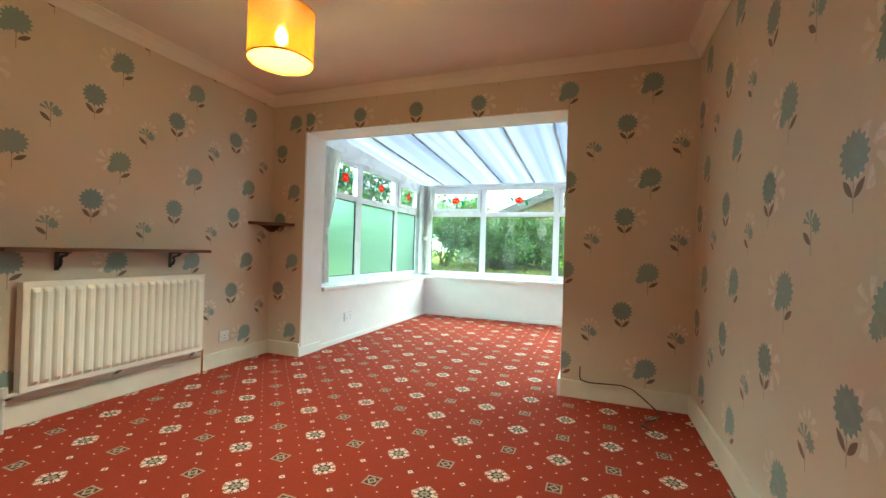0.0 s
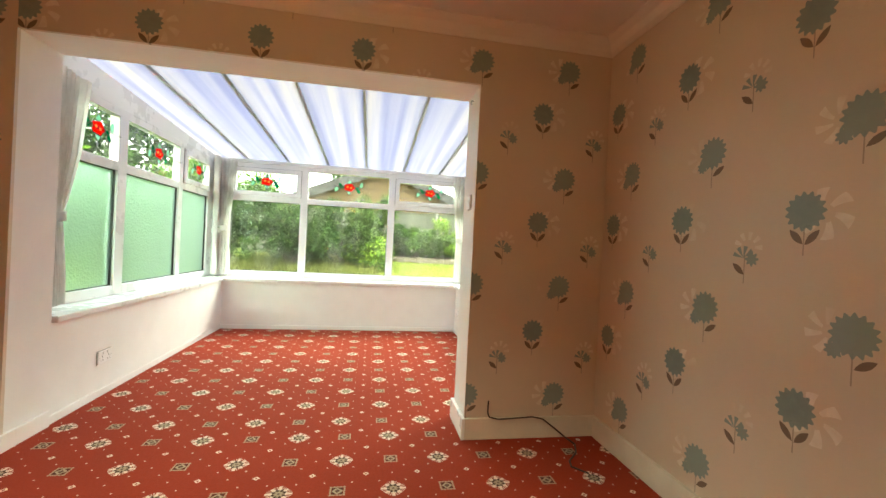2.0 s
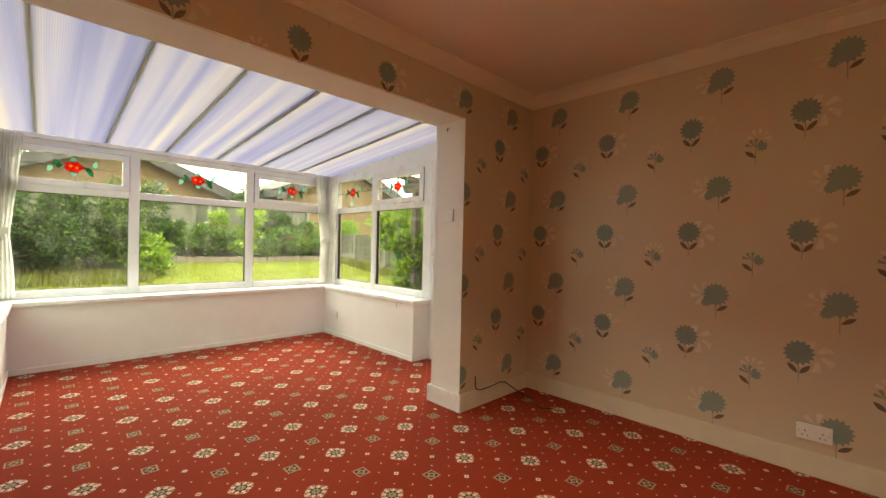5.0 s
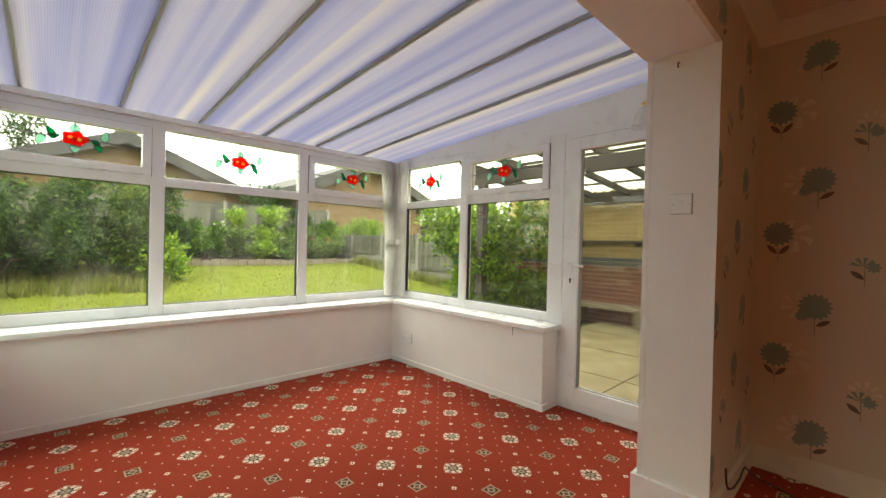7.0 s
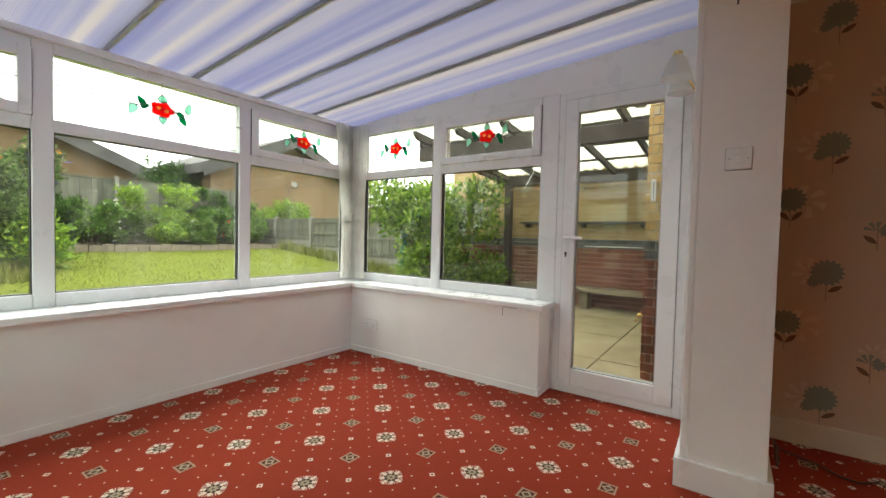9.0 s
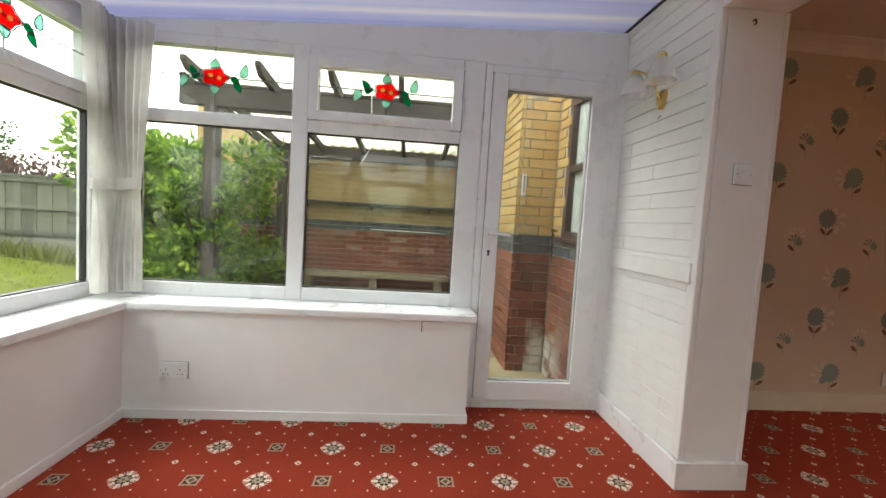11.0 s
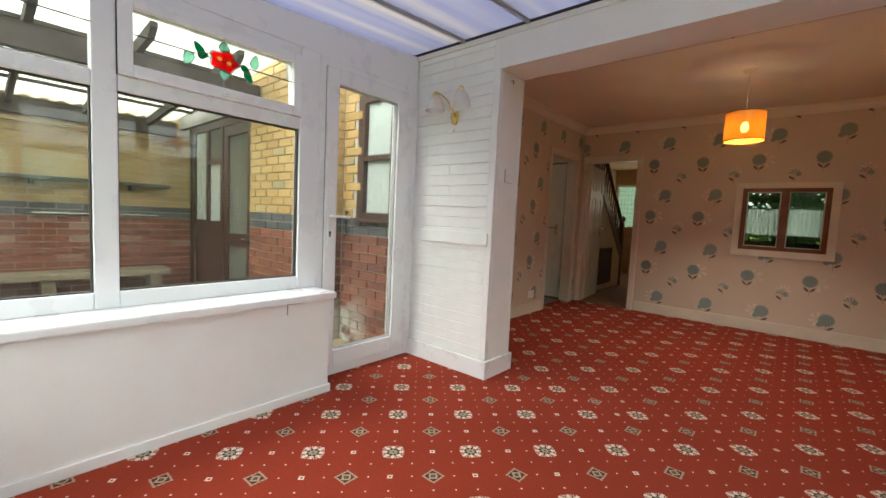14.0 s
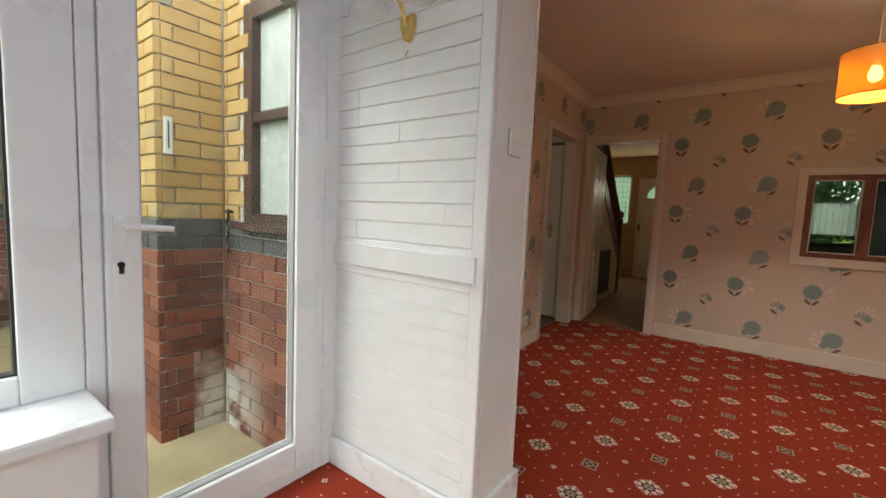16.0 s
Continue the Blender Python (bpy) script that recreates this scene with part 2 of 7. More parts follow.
def glass(name, tint=(0.67, 0.70, 0.69), rough=0.0, gloss=0.09):
    """Thin pane: mostly clear, with a mirror share that grows at a slant."""
    m = bpy.data.materials.new(name)
    m.use_nodes = True
    nt = m.node_tree
    nt.nodes.clear()
    out = nt.nodes.new("ShaderNodeOutputMaterial")
    tr = nt.nodes.new("ShaderNodeBsdfTransparent")
    tr.inputs[0].default_value = (*tint, 1)
    gl = nt.nodes.new("ShaderNodeBsdfGlossy")
    gl.inputs["Roughness"].default_value = rough
    lw = nt.nodes.new("ShaderNodeLayerWeight")
    lw.inputs[0].default_value = 0.5
    fr = nt.nodes.new("ShaderNodeMath")
    fr.operation = "POWER"
    fr.inputs[1].default_value = 4.0
    nt.links.new(lw.outputs["Facing"], fr.inputs[0])
    ad = nt.nodes.new("ShaderNodeMath")
    ad.operation = "MULTIPLY_ADD"
    ad.inputs[1].default_value, ad.inputs[2].default_value = 0.35, 0.025
    nt.links.new(fr.outputs[0], ad.inputs[0])
    mx = nt.nodes.new("ShaderNodeMixShader")
    nt.links.new(ad.outputs[0], mx.inputs[0])
    nt.links.new(tr.outputs[0], mx.inputs[1])
    nt.links.new(gl.outputs[0], mx.inputs[2])
    # a thin smeary film of dirt
    tc = nt.nodes.new("ShaderNodeTexCoord")
    mp = nt.nodes.new("ShaderNodeMapping")
    mp.inputs["Scale"].default_value = (1.6, 1.6, 0.7)
    nz = nt.nodes.new("ShaderNodeTexNoise")
    nz.inputs["Scale"].default_value, nz.inputs["Detail"].default_value, nz.inputs["Distortion"].default_value = 2.2, 6, 1.5
    nt.links.new(tc.outputs["Object"], mp.inputs[0])
    nt.links.new(mp.outputs[0], nz.inputs[0])
    mr = nt.nodes.new("ShaderNodeMapRange")
    mr.inputs[1].default_value, mr.inputs[2].default_value, mr.inputs[3].default_value, mr.inputs[4].default_value = 0.42, 0.75, 0.002, 0.016
    nt.links.new(nz.outputs[0], mr.inputs[0])
    tl = nt.nodes.new("ShaderNodeBsdfTranslucent")
    tl.inputs[0].default_value = (0.9, 0.9, 0.88, 1)
    m2 = nt.nodes.new("ShaderNodeMixShader")
    nt.links.new(mr.outputs[0], m2.inputs[0])
    nt.links.new(mx.outputs[0], m2.inputs[1])
    nt.links.new(tl.outputs[0], m2.inputs[2])
    nt.links.new(m2.outputs[0], out.inputs[0])
    return m


GLASS = glass("window_glass")


def obscure(name, c):
    """Hammered privacy glass."""
    m = Mat(name, 0.12)
    v = m.nt.nodes.new("ShaderNodeTexVoronoi")
    v.inputs["Scale"].default_value = 60
    m.nt.links.new(m.tc.outputs["Object"], v.inputs[0])
    m.color(c)
    m.b.inputs["Transmission Weight"].default_value = 1.0
    m.b.inputs["IOR"].default_value = 1.25
    m.b.inputs["Roughness"].default_value = 0.38
    m.bump(N(m.nt, v.outputs[0]) + m.noise(35, 2), 0.5, 0.006)
    return m.m


OBSCURE = obscure("obscure_glass", (0.30, 0.47, 0.40))


def polycarb():
    """Multiwall roof sheet: milky, with streaks down the slope."""
    m = bpy.data.materials.new("polycarbonate")
    m.use_nodes = True
    nt = m.node_tree
    nt.nodes.clear()
    out = nt.nodes.new("ShaderNodeOutputMaterial")
    tc = nt.nodes.new("ShaderNodeTexCoord")
    mp = nt.nodes.new("ShaderNodeMapping")
    mp.inputs["Scale"].default_value = (11.0, 0.16, 0.16)
    nt.links.new(tc.outputs["Object"], mp.inputs[0])
    n1 = nt.nodes.new("ShaderNodeTexNoise")
    n1.inputs["Scale"].default_value = 1.0
    n1.inputs["Detail"].default_value = 4
    nt.links.new(mp.outputs[0], n1.inputs[0])
    rp = nt.nodes.new("ShaderNodeValToRGB")
    el = rp.color_ramp.elements
    el[0].position, el[0].color = 0.32, (0.225, 0.236, 0.327, 1)
    el[1].position, el[1].color = 0.68, (0.365, 0.354, 0.346, 1)
    mid = el.new(0.5)
    mid.color = (0.287, 0.293, 0.353, 1)
    nt.links.new(n1.outputs[0], rp.inputs[0])
    wv = nt.nodes.new("ShaderNodeTexWave")
    wv.inputs["Scale"].default_value = 30
    nt.links.new(tc.outputs["Object"], wv.inputs[0])
    wm = nt.nodes.new("ShaderNodeMix")
    wm.data_type, wm.blend_type = "RGBA", "MULTIPLY"
    wm.inputs[0].default_value = 0.12
    nt.links.new(rp.outputs[0], wm.inputs[6])
    nt.links.new(wv.outputs[0], wm.inputs[7])
    tl = nt.nodes.new("ShaderNodeBsdfTranslucent")
    df = nt.nodes.new("ShaderNodeBsdfPrincipled")
    df.inputs["Roughness"].default_value = 0.3
    nt.links.new(wm.outputs[2], tl.inputs[0])
    nt.links.new(wm.outputs[2], df.inputs[0])
    mx = nt.nodes.new("ShaderNodeMixShader")
    mx.inputs[0].default_value = 0.22
    nt.links.new(tl.outputs[0], mx.inputs[1])
    nt.links.new(df.outputs[0], mx.inputs[2])
    nt.links.new(mx.outputs[0], out.inputs[0])
    return m


POLY = polycarb()

# ---- mesh helpers ----


def box(bm, x0, x1, y0, y1, z0, z1):
    vs = [bm.verts.new((x, y, z)) for x in (x0, x1) for y in (y0, y1) for z in (z0, z1)]
    for f in ((0, 1, 3, 2), (4, 6, 7, 5), (0, 4, 5, 1), (2, 3, 7, 6), (0, 2, 6, 4), (1, 5, 7, 3)):
        bm.faces.new([vs[k] for k in f])
    return vs


def prism(bm, pts, axis, a, b):
    """Extrude a convex outline along an axis; pts are the two other coordinates in xyz order."""
    def at(p, v):
        q = list(p)
        q.insert(axis, v)
        return bm.verts.new(q)
    lo, hi = [at(p, a) for p in pts], [at(p, b) for p in pts]
    bm.faces.new(lo)
    bm.faces.new(hi[::-1])
    for k in range(len(pts)):
        j = (k + 1) % len(pts)
        bm.faces.new((lo[k], hi[k], hi[j], lo[j]))
    return lo + hi


def rod(bm, p, q, r0, r1=None, seg=10, caps=True):
    """A round bar from p to q."""
    p, q = Vector(p), Vector(q)
    r1 = r0 if r1 is None else r1
    m = (q - p).to_track_quat("Z", "Y").to_matrix()
    rings = []
    for c, r in ((p, r0), (q, r1)):
        rings.append([bm.verts.new(c + m @ Vector((r * math.cos(2 * math.pi * k / seg), r * math.sin(2 * math.pi * k / seg), 0))) for k in range(seg)])
    for k in range(seg):
        j = (k + 1) % seg
        bm.faces.new((rings[0][k], rings[0][j], rings[1][j], rings[1][k]))
    if caps:
        bm.faces.new(rings[0][::-1])
        bm.faces.new(rings[1])


def lathe(bm, profile, c=(0, 0, 0), seg=20, close=False):
    """Spin (radius, height) pairs round the z axis."""
    rows = []
    for r, z in profile:
        rows.append([bm.verts.new((c[0] + r * math.cos(2 * math.pi * k / seg), c[1] + r * math.sin(2 * math.pi * k / seg), c[2] + z)) for k in range(seg)])
    for lo, hi in zip(rows, rows[1:]):
        for k in range(seg):
            j = (k + 1) % seg
            bm.faces.new((lo[k], lo[j], hi[j], hi[k]))
    if close:
        bm.faces.new(rows[0][::-1])
        bm.faces.new(rows[-1])


def path(bm, pts, r, seg=8):
    """A bent round bar through points."""
    for p, q in zip(pts, pts[1:]):
        rod(bm, p, q, r, seg=seg)


def finish(bm, bevel=0.0, smooth=False):
    bmesh.ops.recalc_face_normals(bm, faces=bm.faces)
    if bevel:
        bmesh.ops.bevel(bm, geom=[e for e in bm.edges if len(e.link_faces) == 2 and e.calc_face_angle() > 0.6], offset=bevel, segments=2, affect="EDGES", profile=0.6)
    if smooth:
        for f in bm.faces:
            f.smooth = True
    return bm


def part(name, bm, material, parent=None, label="", bevel=0.0, smooth=False):
    finish(bm, bevel, smooth)
    me = bpy.data.meshes.new(name)
    bm.to_mesh(me)
    bm.free()
    me.materials.append(material)
    ob = new(name, me)
    if parent is not None:
        ob.parent = parent
        ob.matrix_parent_inverse = parent.matrix_basis.inverted()
    if label:
        tagged(ob, label)
    return ob


def structure(name, boxes, material, label, category, bevel=0.0):
    bm = bmesh.new()
    for b in boxes:
        box(bm, *b)
    return tagged(part(name, bm, material, None, "", bevel), label, category, kind="structure")


def thing(name, at, label, category, group=""):
    e = new(name)
    e.empty_display_size = 0.1
    e.matrix_basis = Matrix.Translation(at)
    return tagged(e, label, category, group)


def boxes_part(name, boxes, material, parent, label="", bevel=0.0):
    bm = bmesh.new()
    for b in boxes:
        box(bm, *b)
    return part(name, bm, material, parent, label, bevel)


# ---- the shell of the dining room ----
XL, XR, YB, YF, ZC = -3.08, 0.49, 1.175, 4.335, 2.45
OXL, OXR, OZ, YO = -2.70, -0.345, 2.104, 4.64
structure("floor", [(XL - 0.1, XR + 0.12, YB, 4.47, -0.12, 0)], CARPET_D, "brick red patterned carpet with cream medallions, dining room", "carpet")
structure("floor_conservatory", [(-2.98, 0.50, 4.47, 7.62, -0.12, 0)], CARPET_C, "brick red patterned carpet with cream medallions, conservatory", "carpet")
structure("wall_west", [(XL - 0.28, XL, YB - 0.12, YF, 0, ZC)], PAPER_W, "buff wallpaper with teal daisies and pearly petals", "wall")
structure("wall_south", [(XL, -1.39, YB - 0.12, YB, 0, 0.90), (XL, -2.17, YB - 0.12, YB, 0.90, 1.61), (XL, -0.27, YB - 0.12, YB, 1.61, ZC), (-1.39, -0.27, YB - 0.12, YB, 0, 1.61),
                         (-0.27, 0.43, YB - 0.12, YB, 2.0, ZC), (0.43, XR, YB - 0.12, YB, 0, ZC)], PAPER_S, "buff wallpaper with teal daisies, hatch and hall opening", "wall")
structure("wall_east", [(XR, XR + 0.12, YB - 0.12, 1.38, 0, ZC), (XR, XR + 0.12, 1.38, 2.17, 2.0, ZC), (XR, XR + 0.12, 2.17, YF, 0, ZC)], PAPER_E, "buff wallpaper with teal daisies, side door opening", "wall")
structure("wall_north_corner", [(XL, OXL, YF, YF + 0.02, 0, ZC)], PAPER_L, "narrow strip of daisy wallpaper beside the wide opening", "wall")
structure("wall_north", [(OXR, XR, YF, YF + 0.02, 0, ZC), (-0.62, OXR, YF, YF + 0.02, OZ, ZC)], PAPER_N, "buff wallpaper with teal daisies beside the wide opening", "wall")
structure("wall_header", [(OXL, -0.62, YF, YF + 0.02, OZ, ZC)], PAPER_H, "strip of daisy wallpaper over the wide opening", "wall")
structure("ceiling", [(XL - 0.28, XR + 0.12, YB - 0.12, YF + 0.27, ZC, ZC + 0.12)], CEIL, "plain warm white plaster ceiling", "ceiling")
structure("wall_opening", [(OXL - 0.38, OXL, YF + 0.02, YO, 0, ZC), (OXR, OXR + 0.055, YF + 0.02, YO - 0.03, 0, ZC), (OXR + 0.055, 0.46, YF + 0.02, YO - 0.0105, 0, ZC), (0.46, 0.52, YF + 0.02, YO - 0.03, 0, ZC), (1.02, 1.3, YF + 0.02, YO - 0.03, 0, ZC), (0.52, 1.02, YF + 0.02, YO - 0.03, 0, 1.04), (0.52, 1.02, YF + 0.02, YO - 0.03, 2.12, ZC), (OXL, OXR, YF + 0.02, YO, OZ, ZC)], WHITE, "white painted reveal of the wide opening", "wall")


def coving(name, pts):
    """Plaster cove along a run; each run gives start, end and the inward normal."""
    bm = bmesh.new()
    prof = [(0.0, 0.0), (0.0, -0.085), (0.008, -0.085), (0.02, -0.06), (0.045, -0.03), (0.075, -0.014), (0.09, -0.008), (0.09, 0.0)]
    for (a, b, n) in pts:
        rows = []
        for c in (a, b):
            rows.append([bm.verts.new((c[0] + n[0] * d, c[1] + n[1] * d, ZC + h)) for d, h in prof])
        for k in range(len(prof) - 1):
            bm.faces.new((rows[0][k], rows[0][k + 1], rows[1][k + 1], rows[1][k]))
    return tagged(part(name, bm, CEIL, None), "curved plaster coving round the ceiling", "coving", kind="structure")


coving("trim_coving", [((XL, YB), (XL, YF), (1, 0)), ((XR, YB), (XR, YF), (-1, 0)), ((XL, YB), (XR, YB), (0, 1)), ((XL, YF), (XR, YF), (0, -1))])


def skirting(name, runs, h, t, material, label):
    """Boards along walls; a run is x0, x1, y0, y1 of its foot."""
    bm = bmesh.new()
    for x0, x1, y0, y1 in runs:
        box(bm, x0, x1, y0, y1, 0, h)
    return tagged(part(name, bm, material, None, "", 0.004), label, "skirting", kind="structure")


skirting("baseboard", [(XL, XL + 0.022, YB, YF), (XL + 0.022, OXL, YF - 0.022, YF), (OXR, XR, YF - 0.022, YF), (XR - 0.022, XR, 2.23, YF - 0.022), (XL + 0.022, -0.34, YB, YB + 0.022)], 0.125, 0.022, CREAMW, "cream painted skirting board, scuffed")
skirting("baseboard_pier", [(OXR - 0.02, OXR, YF - 0.022, YO + 0.02), (OXR, 0.42, YO, YO + 0.02)], 0.125, 0.02, UPVC, "white painted skirting round the brick pier")
skirting("baseboard_reveal", [(OXL, OXL + 0.015, YF - 0.022, YO)], 0.09, 0.02, WHITE, "white painted skirting in the opening")

# ---- the shell of the conservatory ----
CL, CF, CR = -2.71, 7.36, 0.213
GL, GF, GR = -2.95, 7.62, 0.45
structure("wall_dwarf_west", [(GL - 0.03, CL, YO, CF, 0, 0.585)], WHITE, "low white painted wall under the obscured windows", "wall")
structure("wall_dwarf_north", [(GL - 0.03, GR + 0.03, CF, GF + 0.03, 0, 0.585)], WHITE, "low white painted wall under the garden windows", "wall")
structure("wall_dwarf_east", [(CR, GR + 0.03, 5.525, CF, 0, 0.585)], WHITE, "low white painted wall ending beside the glazed door", "wall")
skirting("baseboard_conservatory", [(CL, CL + 0.012, YO, CF), (CL, CR, CF - 0.012, CF), (CR - 0.012, CR, 5.513, CF - 0.012), (CR, GR - 0.02, 5.513, 5.525)], 0.05, 0.012, WHITE, "narrow white skirting strip")

# ---- windows of the conservatory ----
GREYAL = plain("grey_glazing_bar", (0.38, 0.39, 0.41), 0.4, var=0.04)
SEAL = plain("grey_rubber_and_shadow_line", (0.36, 0.36, 0.37), 0.6, var=0.02)
GREYGAS = plain("dark_gasket", (0.06, 0.06, 0.065), 0.6)


def film(name, c, share=0.85, grain=70):
    """Coloured lead-light film, lit from behind."""
    m = bpy.data.materials.new(name)
    m.use_nodes = True
    nt = m.node_tree
    b = nt.nodes["Principled BSDF"]
    out = nt.nodes["Material Output"]
    tc = nt.nodes.new("ShaderNodeTexCoord")
    nz = nt.nodes.new("ShaderNodeTexNoise")
    nz.inputs["Scale"].default_value = grain
    nt.links.new(tc.outputs["Object"], nz.inputs[0])
    rp = nt.nodes.new("ShaderNodeValToRGB")
    rp.color_ramp.elements[0].color = (*[v * 0.75 for v in c], 1)
    rp.color_ramp.elements[1].color = (*[min(1, v * 1.15) for v in c], 1)
    nt.links.new(nz.outputs[0], rp.inputs[0])
    tl = nt.nodes.new("ShaderNodeBsdfTranslucent")
    mx = nt.nodes.new("ShaderNodeMixShader")
    mx.inputs[0].default_value = share
    nt.links.new(rp.outputs[0], tl.inputs[0])
    nt.links.new(rp.outputs[0], b.inputs["Base Color"])
    b.inputs["Roughness"].default_value = 0.25
    nt.links.new(b.outputs[0], mx.inputs[1])
    nt.links.new(tl.outputs[0], mx.inputs[2])
    nt.links.new(mx.outputs[0], out.inputs[0])
    return m


def stained(name, c):
    """Clear coloured lead-light film with a soft mottle."""
    m = film(name, c)
    nt = m.node_tree
    tr = nt.nodes.new("ShaderNodeBsdfTransparent")
    tr.inputs[0].default_value = (*c, 1)
    mx = nt.nodes.new("ShaderNodeMixShader")
    mx.inputs[0].default_value = 0.55
    out = nt.nodes["Material Output"]
    nt.links.new(out.inputs[0].links[0].from_socket, mx.inputs[1])
    nt.links.new(tr.outputs[0], mx.inputs[2])
    nt.links.new(mx.outputs[0], out.inputs[0])
    return m


F_RED, F_YEL, F_GRN, F_PALE, LEAD = stained("red_film", (0.80, 0.035, 0.03)), plain("yellow_film", (0.92, 0.60, 0.05), 0.3), stained("green_film", (0.01, 0.34, 0.17)), stained("pale_green_film", (0.45, 0.74, 0.62)), plain("lead_strip", (0.07, 0.07, 0.075), 0.4)


def flat_shape(pts, y, t=0.0015):
    bm = bmesh.new()
    prism(bm, [(p[0], p[1]) for p in pts], 1, y, y + t)
    return bm


def leaf_pts(cx, cz, ang, length, width):
    out = []
    for k in range(12):
        th = 2 * math.pi * k / 12
        s = math.cos(th)
        p, q = s * length / 2, math.sin(th) * width / 2 * (1 - 0.45 * s)
        out.append((cx + p * math.cos(ang) - q * math.sin(ang), cz + p * math.sin(ang) + q * math.cos(ang)))
    return out


def rose_motif(pane, m, u0, u1, z0, z1, cu, cz, s=1.0):
    """Lead lines, a red rose, its yellow hearts and leaves on a pane (local u, depth, z)."""
    y = -0.012

    def add(name, bm, mat):
        bm.transform(m)
        return part(name, bm, mat, pane)
    bm = bmesh.new()
    box(bm, u0, u1, y, y + 0.002, cz - 0.003, cz + 0.003)
    add("lead_line", bm, LEAD)
    bm = bmesh.new()
    box(bm, cu - 0.0025, cu + 0.0025, y, y + 0.002, z0, z1)
    add("lead_line", bm, LEAD)
    # red rose: two overlapping lobed blooms with dark outlines
    for mat, grow, dy, nm in ((LEAD, 0.005, 0.0, "rose_outline"), (F_RED, 0.0, -0.0018, "rose")):
        pts = []
        for k in range(40):
            th = 2 * math.pi * k / 40
            r = (0.058 + 0.007 * math.cos(5 * th) + grow) * s
            pts.append((cu + r * 1.18 * math.cos(th), cz + r * 0.86 * math.sin(th)))
        if mat is LEAD:
            bm = bmesh.new()
            path(bm, [(p[0], y - 0.003, p[1]) for p in pts + pts[:1]], 0.003, 5)
            add(nm, bm, mat)
        else:
            add(nm, flat_shape(pts, y + dy - 0.001), mat)
    for du in (-0.024, 0.024):
        pts = [(cu + (du + 0.013 * math.cos(k * math.pi / 5)) * s, cz + (0.002 - du * 0.25 + 0.012 * math.sin(k * math.pi / 5)) * s) for k in range(10)]
        add("rose_heart", flat_shape(pts, y - 0.0044), F_YEL)
        for j in range(5):
            th = 2 * math.pi * j / 5 + 0.3
            bm = bmesh.new()
            p0, p1 = (cu + (du + 0.013 * math.cos(th)) * s, cz + 0.013 * math.sin(th) * s), (cu + (du + 0.026 * math.cos(th)) * s, cz + 0.026 * math.sin(th) * s)
            rod(bm, (p0[0], y - 0.0035, p0[1]), (p1[0], y - 0.0035, p1[1]), 0.0016 * s, seg=5)
            add("petal_line", bm, LEAD)
    for (du, dz, ang, ln, wd, mat) in ((0, 0.075, 1.57, 0.05, 0.05, F_PALE), (0, -0.072, -1.57, 0.05, 0.045, F_PALE), (-0.125, 0.03, 2.2, 0.065, 0.034, F_GRN), (-0.105, -0.0, 0.5, 0.05, 0.028, F_GRN),
                                       (-0.175, -0.035, 4.3, 0.07, 0.042, F_PALE), (0.115, -0.012, -0.6, 0.055, 0.032, F_GRN), (0.13, -0.05, -1.0, 0.065, 0.036, F_GRN), (0.165, 0.045, 1.35, 0.075, 0.040, F_PALE)):
        nm = "pale_leaf" if mat is F_PALE else "leaf"
        bm = bmesh.new()
        ring = leaf_pts(cu + du * s, cz + dz * s, ang, (ln + 0.003) * s, (wd + 0.003) * s)
        path(bm, [(p[0], y - 0.003, p[1]) for p in ring + ring[:1]], 0.0026, 5)
        add("leaf_outline", bm, LEAD)
        add(nm, flat_shape(leaf_pts(cu + du * s, cz + dz * s, ang, ln * s, wd * s), y - 0.0028), mat)
    for pts in ([(0.05, 0.0), (0.085, 0.012), (0.11, -0.005), (0.135, 0.0), (0.16, 0.03)], [(-0.05, 0.01), (-0.08, 0.022), (-0.11, 0.005), (-0.14, 0.0), (-0.17, -0.02)]):
        bm = bmesh.new()
        path(bm, [(cu + a * s, y - 0.001, cz + b * s) for a, b in pts], 0.0022 * s, 6)
        add("lead_stem", bm, LEAD)


